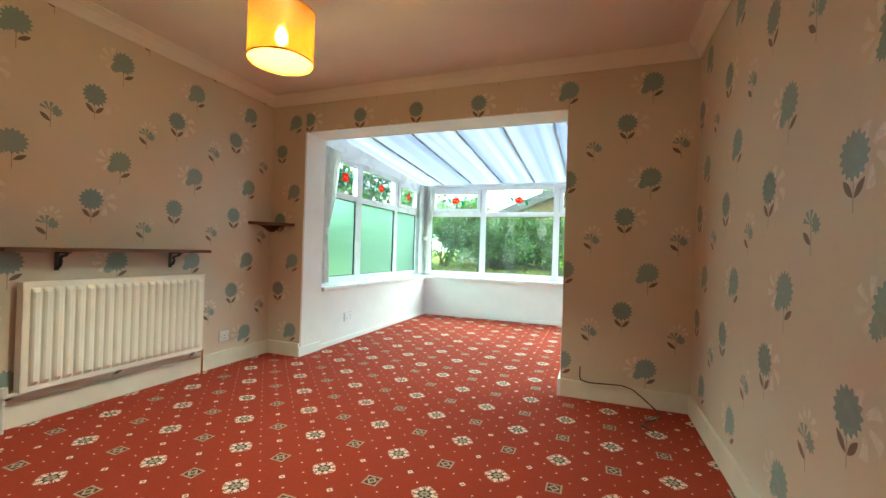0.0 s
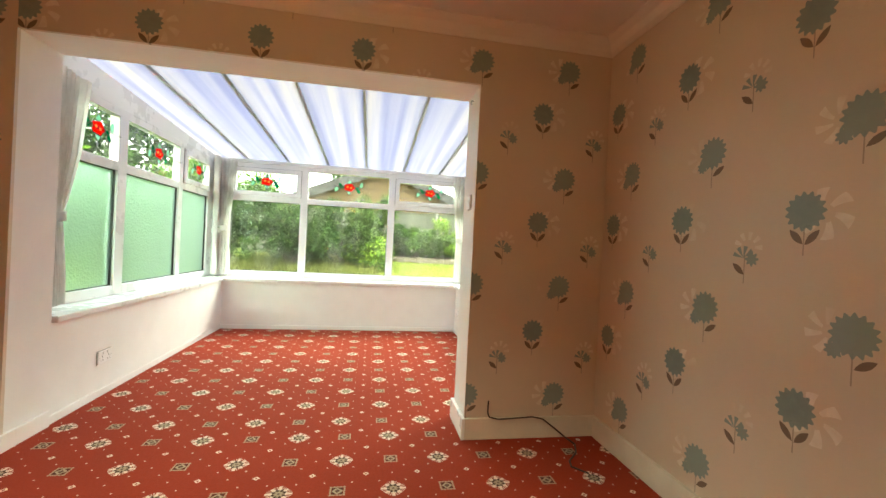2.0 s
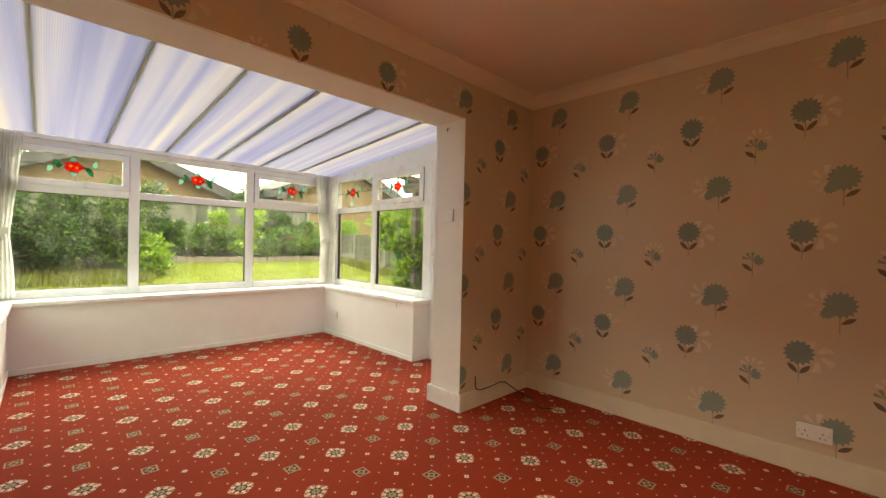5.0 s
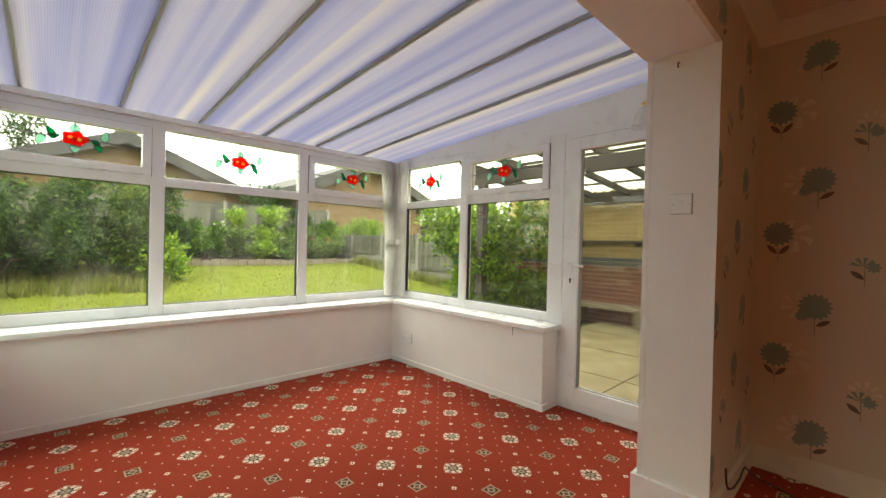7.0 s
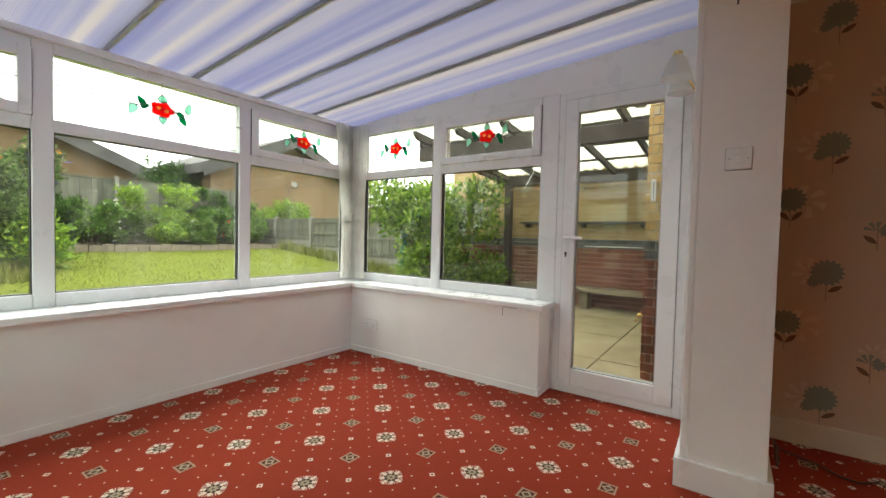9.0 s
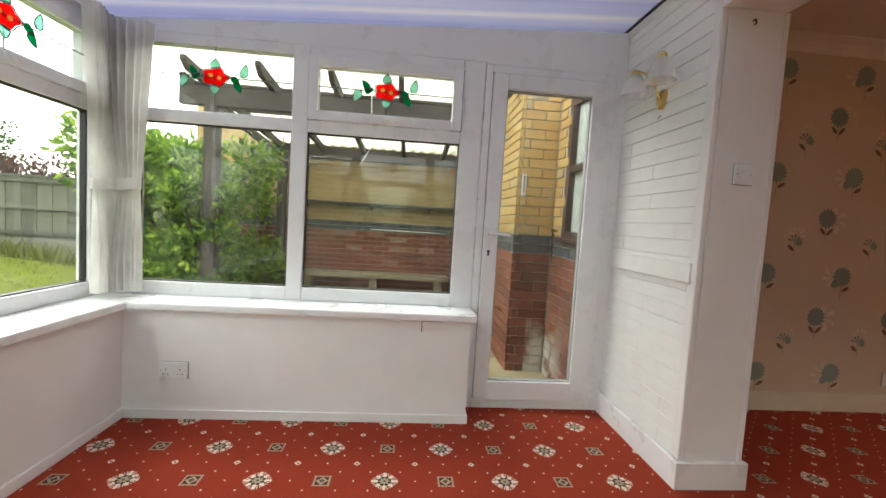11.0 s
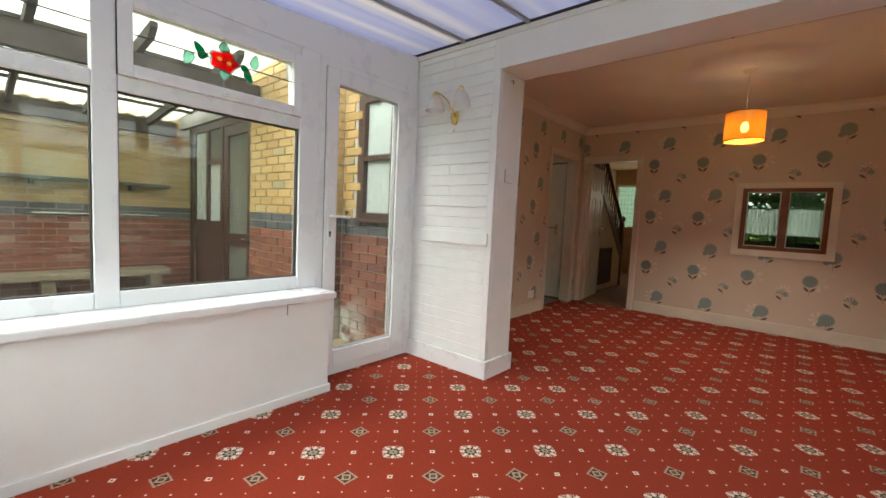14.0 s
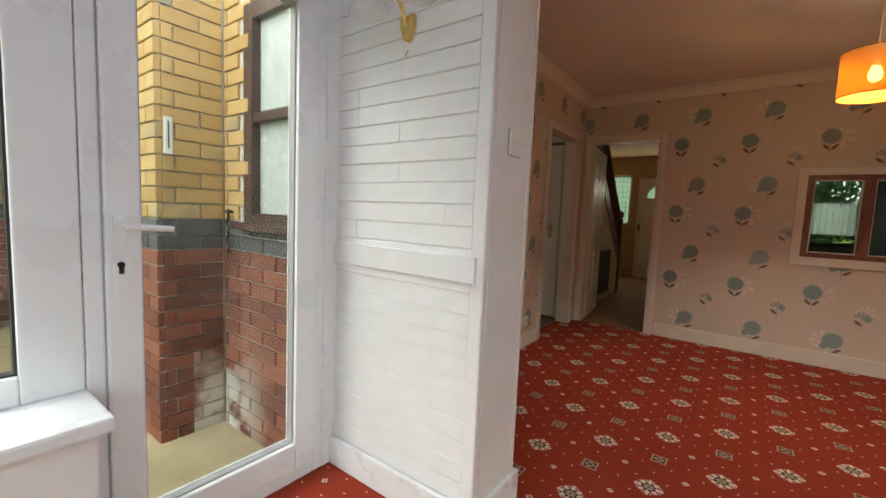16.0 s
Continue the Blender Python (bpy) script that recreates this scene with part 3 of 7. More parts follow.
def upvc_window(name, m, posts, z0, zt, z1, openers, pane_mat, label, top_post=0.07, rose=True):
    """White frame in local u (along), depth 0..0.07, z. posts: (u0, u1) of each upright; openers: bays with a top sash."""
    root = new(name)
    root.empty_display_size = 0.1
    tagged(root, label, "window", kind="structure")
    bm = bmesh.new()
    ua, ub = posts[0][0], posts[-1][1]
    for p in posts:
        box(bm, p[0], p[1], 0, 0.07, z0, z1)
    for (p, q) in zip(posts, posts[1:]):
        box(bm, p[1], q[0], 0.001, 0.069, z0, z0 + 0.075)
        box(bm, p[1], q[0], 0.001, 0.069, zt - 0.035, zt + 0.035)
        box(bm, p[1], q[0], 0.001, 0.069, z1 - 0.06, z1)
    bm.transform(m)
    part("window_frame", bm, UPVC, root, "", 0.006)
    for k, (p, q) in enumerate(zip(posts, posts[1:])):
        a, b = p[1], q[0]
        bm = bmesh.new()
        # dark glazing gasket round the lower pane
        g0, g1 = z0 + 0.075, zt - 0.035
        for c in ((a, a + 0.006, g0, g1), (b - 0.006, b, g0, g1), (a + 0.006, b - 0.006, g0, g0 + 0.006), (a + 0.006, b - 0.006, g1 - 0.006, g1)):
            box(bm, c[0], c[1], 0.018, 0.05, c[2], c[3])
        bm.transform(m)
        part("gasket", bm, BLACK, root)
        bm = bmesh.new()
        box(bm, a, b, 0.033, 0.037, g0, g1)
        bm.transform(m)
        pn = part("pane", bm, pane_mat, root)
        pn.visible_shadow = False
        u0, u1, h0, h1 = a, b, zt + 0.035, z1 - 0.06
        if k in openers:
            bm = bmesh.new()
            w = 0.055
            for c in ((u0, u0 + w, h0, h1), (u1 - w, u1, h0, h1), (u0 + w, u1 - w, h0, h0 + w), (u0 + w, u1 - w, h1 - w, h1)):
                box(bm, c[0], c[1], -0.022, 0.05, c[2], c[3])
            bm.transform(m)
            sash = part("sash", bm, UPVC, root, "top-hung opening sash", 0.005)
            bm = bmesh.new()
            cu = (u0 + u1) / 2
            box(bm, cu - 0.018, cu + 0.018, -0.04, -0.022, h0 + 0.012, h0 + 0.042)
            box(bm, cu - 0.01, cu + 0.085, -0.052, -0.040, h0 + 0.018, h0 + 0.034)
            bm.transform(m)
            part("sash_handle", bm, UPVC, sash, "white lever catch", 0.004)
            bm = bmesh.new()
            for c in ((u0 - 0.004, u0 + 0.0, h0, h1), (u1, u1 + 0.004, h0, h1), (u0, u1, h1, h1 + 0.004)):
                box(bm, c[0], c[1], -0.004, 0.01, c[2], c[3])
            bm.transform(m)
            part("seal", bm, BLACK, sash)
            u0, u1, h0, h1 = u0 + w, u1 - w, h0 + w, h1 - w
        bm = bmesh.new()
        box(bm, u0, u1, 0.0, 0.004, h0, h1)
        bm.transform(m)
        pn = part("top_pane", bm, GLASS, root)
        pn.visible_shadow = False
        if rose:
            rose_motif(pn, m, u0, u1, h0, h1, (u0 + u1) / 2, (h0 + h1) / 2 + 0.01, 0.95)
    return root


ZS, ZT, ZH = 0.625, 1.635, 2.085
upvc_window("window_1", Matrix.Translation((0, GF - 0.035, 0)), [(-2.98, -2.72), (-1.875, -1.785), (-0.735, -0.645), (0.30, 0.48)], ZS, ZT, ZH, (0, 2), GLASS, "white framed garden window with red rose lead-lights")
m_east = Matrix.Translation((GR - 0.035, 0, 0)) @ Matrix.Rotation(-math.pi / 2, 4, "Z")
upvc_window("window_2", m_east, [(-7.58, -7.43), (-6.60, -6.51), (-5.63, -5.50)], ZS, ZT, ZH, (1,), GLASS, "white framed side window facing the pergola")
m_west = Matrix.Translation((GL + 0.035, 0, 0)) @ Matrix.Rotation(math.pi / 2, 4, "Z")
upvc_window("window_3", m_west, [(4.62, 5.02), (5.58, 5.70), (6.61, 6.70), (7.38, 7.58)], ZS, ZT, ZH, (2,), OBSCURE, "white framed window with obscured lower panes")


def sill(name, boxes, label):
    bm = bmesh.new()
    for b in boxes:
        box(bm, *b)
    return tagged(part(name, bm, UPVC, None, "", 0.009), label, "window sill", kind="structure")


sill("trim_sill_west", [(GL, CL + 0.03, YO + 0.02, CF - 0.033, 0.585, 0.625)], "white moulded board sill under the obscured windows")
sill("trim_sill_north", [(GL, GR, CF - 0.03, GF, 0.585, 0.625)], "white moulded board sill under the garden windows")
sill("trim_sill_east", [(CR - 0.03, GR, 5.495, CF - 0.033, 0.585, 0.625)], "white moulded board sill, rounded at its end")

# ---- roof ----
ZR0, ZR1 = 2.335, 2.125          # underside at the house and at the eaves
YR0, YR1 = 4.60, 7.72


def roof_z(y):
    return ZR0 + (ZR1 - ZR0) * (y - YR0) / (YR1 - YR0)


roof = tagged(new("roof_conservatory"), "lean-to roof of milky polycarbonate sheets", "roof", kind="structure")
bars = [-3.0] + [-2.56 + 0.504 * k for k in range(6)] + [0.49]
for a, b in zip(bars, bars[1:]):
    bm = bmesh.new()
    prism(bm, [(YR0, ZR0 + 0.02), (YR1 + 0.1, roof_z(YR1 + 0.1) + 0.02), (YR1 + 0.1, roof_z(YR1 + 0.1) + 0.036), (YR0, ZR0 + 0.036)], 0, a + 0.002, b - 0.002)
    sh = part("roof_sheet", bm, POLY, roof)
for k, x in enumerate(bars):
    bm = bmesh.new()
    prism(bm, [(YR0 + 0.01, ZR0), (YR1, roof_z(YR1)), (YR1, roof_z(YR1) + 0.02), (YR0 + 0.01, ZR0 + 0.02)], 0, x - 0.009, x + 0.009)
    br = part("glazing_bar", bm, GREYAL, roof)
    bm = bmesh.new()
    prism(bm, [(YR0 + 0.01, ZR0 + 0.037), (YR1, roof_z(YR1) + 0.037), (YR1, roof_z(YR1) + 0.055), (YR0 + 0.01, ZR0 + 0.055)], 0, x - 0.010, x + 0.010)
    part("bar_cap", bm, UPVC, roof)
# white fascia on the side walls, sloping with the roof, and along the eaves
for nm, x0, x1, lab in (("wall_gable_east", GR - 0.035, GR + 0.035, "white panel between side window head and roof"), ("wall_gable_west", GL - 0.035, GL + 0.035, "white panel over the obscured windows")):
    bm = bmesh.new()
    prism(bm, [(YO, ZH), (7.58, ZH), (7.58, roof_z(7.58)), (YO, roof_z(YO))], 0, x0, x1)
    if nm == "wall_gable_east":
        box(bm, x0, x1, 4.47, 4.70, 0, ZH)
        box(bm, x0, x1, 4.70, 5.498, 2.075, ZH)
        box(bm, x0, x1, 5.499, 5.524, 0, 0.58)
    tagged(part(nm, bm, UPVC, None), lab, "wall", kind="structure")
structure("trim_eaves", [(GL, GR, GF - 0.06, GF + 0.05, ZH, 2.125)], UPVC, "white eaves beam over the garden windows", "trim", 0.006)
structure("trim_wallplate", [(OXL - 0.3, 0.42, YO - 0.02, YO + 0.012, 2.30, 2.335)], WHITE, "white wall plate where the roof meets the house", "trim")
structure("trim_roof_seal", [(OXL - 0.3, 0.45, YO, YO + 0.02, 2.337, 2.350)], BLACK, "black seal at the head of the roof", "trim")
structure("trim_flashing", [(OXL - 0.4, 0.6, YO - 0.1, YO + 0.02, 2.40, 2.50)], GREYAL, "grey flashing over the roof head", "trim")

# ---- glazed garden door ----
door = tagged(new("door_1"), "white glazed garden door with lever handle, shut", "door", kind="structure")
bm = bmesh.new()
for c in ((4.70, 4.745, 0.0, 2.075), (5.455, 5.498, 0.0, 2.075), (4.745, 5.455, 2.03, 2.075), (4.745, 5.455, 0.0, 0.055)):
    box(bm, GR - 0.035, GR + 0.035, c[0], c[1], c[2], c[3])
part("door_frame", bm, UPVC, door, "", 0.005)
bm = bmesh.new()
for c in ((4.749, 4.845, 0.06, 2.026), (5.365, 5.451, 0.06, 2.026), (4.845, 5.365, 1.935, 2.026), (4.845, 5.365, 0.06, 0.175)):
    box(bm, GR - 0.052, GR + 0.02, c[0], c[1], c[2], c[3])
leaf_ob = part("door_leaf", bm, UPVC, door, "", 0.006)
bm = bmesh.new()
for c in ((4.744, 4.749, 0.06, 2.03), (5.451, 5.456, 0.06, 2.03), (4.749, 5.451, 2.026, 2.031)):
    box(bm, GR - 0.0365, GR, c[0], c[1], c[2], c[3])
part("frame_seal", bm, SEAL, door)
bm = bmesh.new()
for c in ((4.845, 4.851, 0.175, 1.935), (5.359, 5.365, 0.175, 1.935), (4.851, 5.359, 1.929, 1.935), (4.851, 5.359, 0.175, 0.181)):
    box(bm, GR - 0.035, GR, c[0], c[1], c[2], c[3])
part("seal", bm, SEAL, door)
bm = bmesh.new()
box(bm, GR - 0.01, GR - 0.006, 4.849, 5.361, 0.179, 1.931)
pn = part("pane", bm, GLASS, door)
pn.visible_shadow = False
bm = bmesh.new()
xh = GR - 0.052
box(bm, xh - 0.008, xh, 5.403, 5.435, 0.895, 1.12)
rod(bm, (xh, 5.419, 1.085), (xh - 0.05, 5.419, 1.085), 0.011)
path(bm, [(xh - 0.05, 5.422, 1.085), (xh - 0.056, 5.37, 1.083), (xh - 0.05, 5.30, 1.078)], 0.0095)
hd = part("door_handle", bm, UPVC, door, "white lever handle on a long plate", 0.002)
bm = bmesh.new()
rod(bm, (xh - 0.0105, 5.419, 0.975), (xh - 0.007, 5.419, 0.975), 0.009, seg=14)
box(bm, xh - 0.0105, xh - 0.007, 5.4135, 5.4245, 0.949, 0.973)
part("keyhole", bm, BLACK, hd)

# ---- joinery of the dining room ----
def architrave(name, m, w, h, label, t=0.055, lining=0.14):
    """Moulded trim round an opening and its lining; local x across, y into the wall, z up."""
    root = tagged(new(name), label, "door frame", kind="structure")
    bm = bmesh.new()
    for c in ((-t, 0, 0, h + t), (w, w + t, 0, h + t), (0, w, h, h + t)):
        box(bm, c[0], c[1], -0.016, 0.0, c[2], c[3])
        box(bm, c[0] + 0.012, c[1] - 0.012 if c[1] - c[0] < 0.2 else c[1], -0.024, -0.016, c[2] + (0.0 if c[2] == 0 else 0.012), c[3] - 0.012)
    bm.transform(m)
    part("trim", bm, CREAMW, root, "", 0.003)
    bm = bmesh.new()
    for c in ((0, 0.022, 0, h), (w - 0.022, w, 0, h), (0.022, w - 0.022, h - 0.022, h)):
        box(bm, c[0], c[1], -0.012, lining, c[2], c[3])
    bm.transform(m)
    part("lining", bm, CREAMW, root, "", 0.002)
    return root


BRASS = plain("polished_brass", (0.78, 0.56, 0.20), 0.22, 1.0, var=0.08)
STEEL = plain("dull_steel", (0.55, 0.55, 0.55), 0.35, 1.0)
DOORW = plain("cream_white_door_paint", (0.80, 0.73, 0.62), 0.42, var=0.04)


def panel_door(name, m, w, h, label, handle_x, side=-1):
    """Painted six-panel leaf; local x along its width, y through it, z up."""
    root = tagged(new(name), label, "door", kind="structure")
    bm = bmesh.new()
    box(bm, 0, w, -0.014, 0.014, 0.01, h)
    bm.transform(m)
    leaf = part("door_leaf", bm, DOORW, root, "", 0.002)
    bm = bmesh.new()
    st = 0.1
    for y0, y1 in ((-0.022, -0.014), (0.014, 0.022)):
        for c in ((0, st, 0.01, h), (w - st, w, 0.01, h), (w / 2 - 0.05, w / 2 + 0.05, 0.01, h), (st, w - st, 0.01, 0.22), (st, w - st, 0.78, 0.96), (st, w - st, 1.5, 1.6), (st, w - st, h - 0.11, h)):
            box(bm, c[0], c[1], y0, y1, c[2], c[3])
    bm.transform(m)
    part("stile_and_rail", bm, DOORW, root, "", 0.0)
    for x0, x1 in ((st + 0.03, w / 2 - 0.08), (w / 2 + 0.08, w - st - 0.03)):
        for z0, z1 in ((0.25, 0.75), (0.99, 1.47), (1.63, h - 0.14)):
            bm = bmesh.new()
            box(bm, x0, x1, -0.020, 0.020, z0, z1)
            bm.transform(m)
            part("panel", bm, DOORW, root, "", 0.006)
    for s in (-1, 1):
        bm = bmesh.new()
        y = 0.022 * s
        box(bm, handle_x - 0.02, handle_x + 0.02, min(y, y + 0.006 * s), max(y, y + 0.006 * s), 0.93, 1.09)
        rod(bm, (handle_x, y, 1.04), (handle_x, y + 0.045 * s, 1.04), 0.008)
        d = 1 if handle_x < w / 2 else -1
        path(bm, [(handle_x, y + 0.045 * s, 1.04), (handle_x + 0.055 * d, y + 0.048 * s, 1.043), (handle_x + 0.1 * d, y + 0.044 * s, 1.036)], 0.0075)
        bm.transform(m)
        part("door_handle", bm, BRASS, root, "brass lever handle")
    return root


architrave("trim_hall_door", Matrix.Translation((0.43, YB, 0)) @ Matrix.Rotation(math.pi, 4, "Z"), 0.70, 2.0, "cream painted architrave round the hall opening", 0.055, 0.125)
architrave("trim_side_door", Matrix.Translation((XR, 2.17, 0)) @ Matrix.Rotation(-math.pi / 2, 4, "Z"), 0.79, 2.0, "cream painted architrave round the side opening", 0.055, 0.125)
panel_door("door_hall", Matrix.Translation((0.425, 1.04, 0)) @ Matrix.Rotation(radians(-84), 4, "Z"), 0.70, 1.96, "cream white panelled hall door, standing open", 0.64)

# ---- hatch window in the back wall ----
REDWOOD = Mat("mahogany_stain", 0.35)
_g = REDWOOD.noise(7, 5, (14, 14, 1.5))
REDWOOD.color(REDWOOD.ramp(_g, (0.3, (0.115, 0.03, 0.012)), (0.7, (0.235, 0.075, 0.03)))).bump(_g, 0.15, 0.001)
REDWOOD = REDWOOD.m
# dimness of the view beyond the hatch is put into this tint
HATCHG = glass("dimming_hatch_glass", (0.36, 0.41, 0.37))
hatch = tagged(new("window_hatch"), "mahogany stained two-light window with white surround", "window", kind="structure")
bm = bmesh.new()
for c in ((-2.22, -2.15, 0.845, 1.66), (-1.405, -1.34, 0.845, 1.66), (-2.15, -1.405, 1.60, 1.66), (-2.15, -1.405, 0.845, 0.915)):
    box(bm, c[0], c[1], YB, YB + 0.02, c[2], c[3])
part("surround", bm, CREAMW, hatch, "white painted surround", 0.003)
bm = bmesh.new()
for c in ((-2.15, -2.105, 0.915, 1.60), (-1.45, -1.405, 0.915, 1.60), (-2.105, -1.45, 1.56, 1.60), (-2.105, -1.45, 0.915, 0.955), (-1.815, -1.745, 0.955, 1.56)):
    box(bm, c[0], c[1], YB - 0.05, YB + 0.012, c[2], c[3])
part("window_frame", bm, REDWOOD, hatch, "", 0.004)
for x0, x1 in ((-2.105, -1.815), (-1.745, -1.45)):
    bm = bmesh.new()
    for c in ((x0, x0 + 0.008, 0.955, 1.56), (x1 - 0.008, x1, 0.955, 1.56), (x0 + 0.008, x1 - 0.008, 1.552, 1.56), (x0 + 0.008, x1 - 0.008, 0.955, 0.963)):
        box(bm, c[0], c[1], YB - 0.03, YB - 0.012, c[2], c[3])
    part("bead", bm, CREAMW, hatch)
    bm = bmesh.new()
    box(bm, x0 + 0.002, x1 - 0.002, YB - 0.026, YB - 0.022, 0.957, 1.558)
    pn = part("pane", bm, HATCHG, hatch)
    pn.visible_shadow = False

# ---- radiator ----
RADW = plain("radiator_enamel", (0.86, 0.82, 0.74), 0.32, var=0.02, bump=0.03)
rad = thing("radiator", (XL + 0.08, 3.05, 0.15), "cream white ribbed panel radiator on the papered wall", "radiator")


def ribbed_panel(x, y0, y1, z0, z1, n):
    """Pressed steel sheet with vertical channels, facing +x."""
    bm = bmesh.new()
    ys, prof = [], []
    step = (y1 - y0 - 0.05) / n
    prof.append((y0, 0.0))
    prof.append((y0 + 0.02, 0.0))
    for k in range(n):
        a = y0 + 0.025 + k * step
        prof += [(a + step * 0.10, 0.0), (a + step * 0.17, 0.018), (a + step * 0.32, 0.026), (a + step * 0.68, 0.026), (a + step * 0.83, 0.018), (a + step * 0.90, 0.0)]
    prof.append((y1 - 0.02, 0.0))
    prof.append((y1, 0.0))
    levels = [(z0, 0.0), (z0 + 0.03, 0.0), (z0 + 0.055, 1.0), (z1 - 0.055, 1.0), (z1 - 0.03, 0.0), (z1, 0.0)]
    rows = [[bm.verts.new((x + d * f, y, z)) for y, d in prof] for z, f in levels]
    for lo, hi in zip(rows, rows[1:]):
        for k in range(len(prof) - 1):
            bm.faces.new((lo[k], lo[k + 1], hi[k + 1], hi[k]))
    return bm


RX0, RX1, RZ0, RZ1 = 2.475, 3.555, 0.197, 0.79
front_p = part("front_panel", ribbed_panel(XL + 0.095, RX0, RX1, RZ0, RZ1, 20), RADW, rad)
bm = bmesh.new()
box(bm, XL + 0.03, XL + 0.045, RX0, RX1, RZ0, RZ1)
part("back_panel", bm, RADW, rad, "", 0.004)
bm = bmesh.new()
for c in ((RX0, RX0 + 0.006, RZ0, RZ1), (RX1 - 0.006, RX1, RZ0, RZ1), (RX0 + 0.006, RX1 - 0.006, RZ0, RZ0 + 0.008), (RX0 + 0.006, RX1 - 0.006, RZ1 - 0.008, RZ1)):
    box(bm, XL + 0.045, XL + 0.086, c[0], c[1], c[2], c[3])
part("side_seam", bm, RADW, rad)
for y in (RX0 + 0.15, RX1 - 0.15):
    bm = bmesh.new()
    box(bm, XL, XL + 0.03, y - 0.02, y + 0.02, 0.2, 0.7)
    part("bracket", bm, RADW, rad)
bm = bmesh.new()
rod(bm, (XL + 0.065, RX0 + 0.005, 0.19), (XL + 0.065, RX0 - 0.06, 0.19), 0.012)
lathe(bm, [(0.0, 0.0), (0.019, 0.002), (0.021, 0.03), (0.018, 0.055), (0.0, 0.06)], (XL + 0.065, RX0 - 0.055, 0.185), 14)
rod(bm, (XL + 0.065, RX0 - 0.055, 0.19), (XL + 0.065, RX0 - 0.055, 0.0), 0.008)
part("valve", bm, plain("valve_white", (0.7, 0.68, 0.62), 0.4), rad, "white valve on a copper tail")
bm = bmesh.new()
rod(bm, (XL + 0.065, RX1 - 0.005, 0.19), (XL + 0.065, RX1 + 0.03, 0.19), 0.01)
rod(bm, (XL + 0.065, RX1 + 0.025, 0.20), (XL + 0.065, RX1 + 0.025, 0.0), 0.0075)
part("lockshield", bm, BRASS, rad)

# ---- shelf over the radiator ----
shelf = thing("wall_shelf", (XL + 0.1, 3.0, 0.95), "thin dark wood shelf on two black scroll brackets", "shelf")
boxes_part("board", [(XL, XL + 0.15, 2.37, 3.562, 0.957, 0.979)], WOODD, shelf, "", 0.003)
IRON = plain("black_iron", (0.035, 0.022, 0.016), 0.5, 0.3)
for y in (2.66, 3.34):
    bm = bmesh.new()
    box(bm, XL, XL + 0.006, y - 0.011, y + 0.011, 0.845, 0.955)
    box(bm, XL, XL + 0.12, y - 0.011, y + 0.011, 0.947, 0.955)
    pts = [(XL + 0.01, y, 0.86), (XL + 0.035, y, 0.875), (XL + 0.045, y, 0.90), (XL + 0.035, y, 0.915), (XL + 0.05, y, 0.93), (XL + 0.085, y, 0.935), (XL + 0.105, y, 0.947)]
    path(bm, pts, 0.008)
    part("bracket", bm, IRON, shelf, "scrolled iron bracket")

# ---- corner shelf ----
cs = thing("corner_shelf", (XL + 0.15, YF - 0.15, 1.2), "small dark wooden corner shelf with a shaped edge", "shelf")
bm = bmesh.new()
pts = [(XL, YF), (XL, YF - 0.28)] + [(XL + 0.28 * math.sin(a) * (1 - 0.22 * math.sin(2 * a)), YF - 0.28 * math.cos(a) * (1 - 0.22 * math.sin(2 * a))) for a in [k * math.pi / 16 for k in range(1, 8)]] + [(XL + 0.28, YF)]
prism(bm, pts, 2, 1.22, 1.245)
part("board", bm, WOODD, cs, "", 0.0)
bm = bmesh.new()
prism(bm, [(YF, 1.22), (YF, 1.16), (YF - 0.03, 1.165), (YF - 0.1, 1.20), (YF - 0.16, 1.22)], 0, XL + 0.0, XL + 0.018)
part("bracket", bm, WOODD, cs)
bm = bmesh.new()
prism(bm, [(XL + 0.018, 1.22), (XL + 0.018, 1.16), (XL + 0.05, 1.165), (XL + 0.1, 1.20), (XL + 0.18, 1.22)], 1, YF - 0.018, YF)
part("bracket", bm, WOODD, cs)

# ---- pendant lamp ----
LX, LY = -1.5, 2.68
lamp = thing("pendant_lamp", (LX, LY, ZC), "orange drum shade pendant lamp, lit, hanging from the ceiling", "lamp")


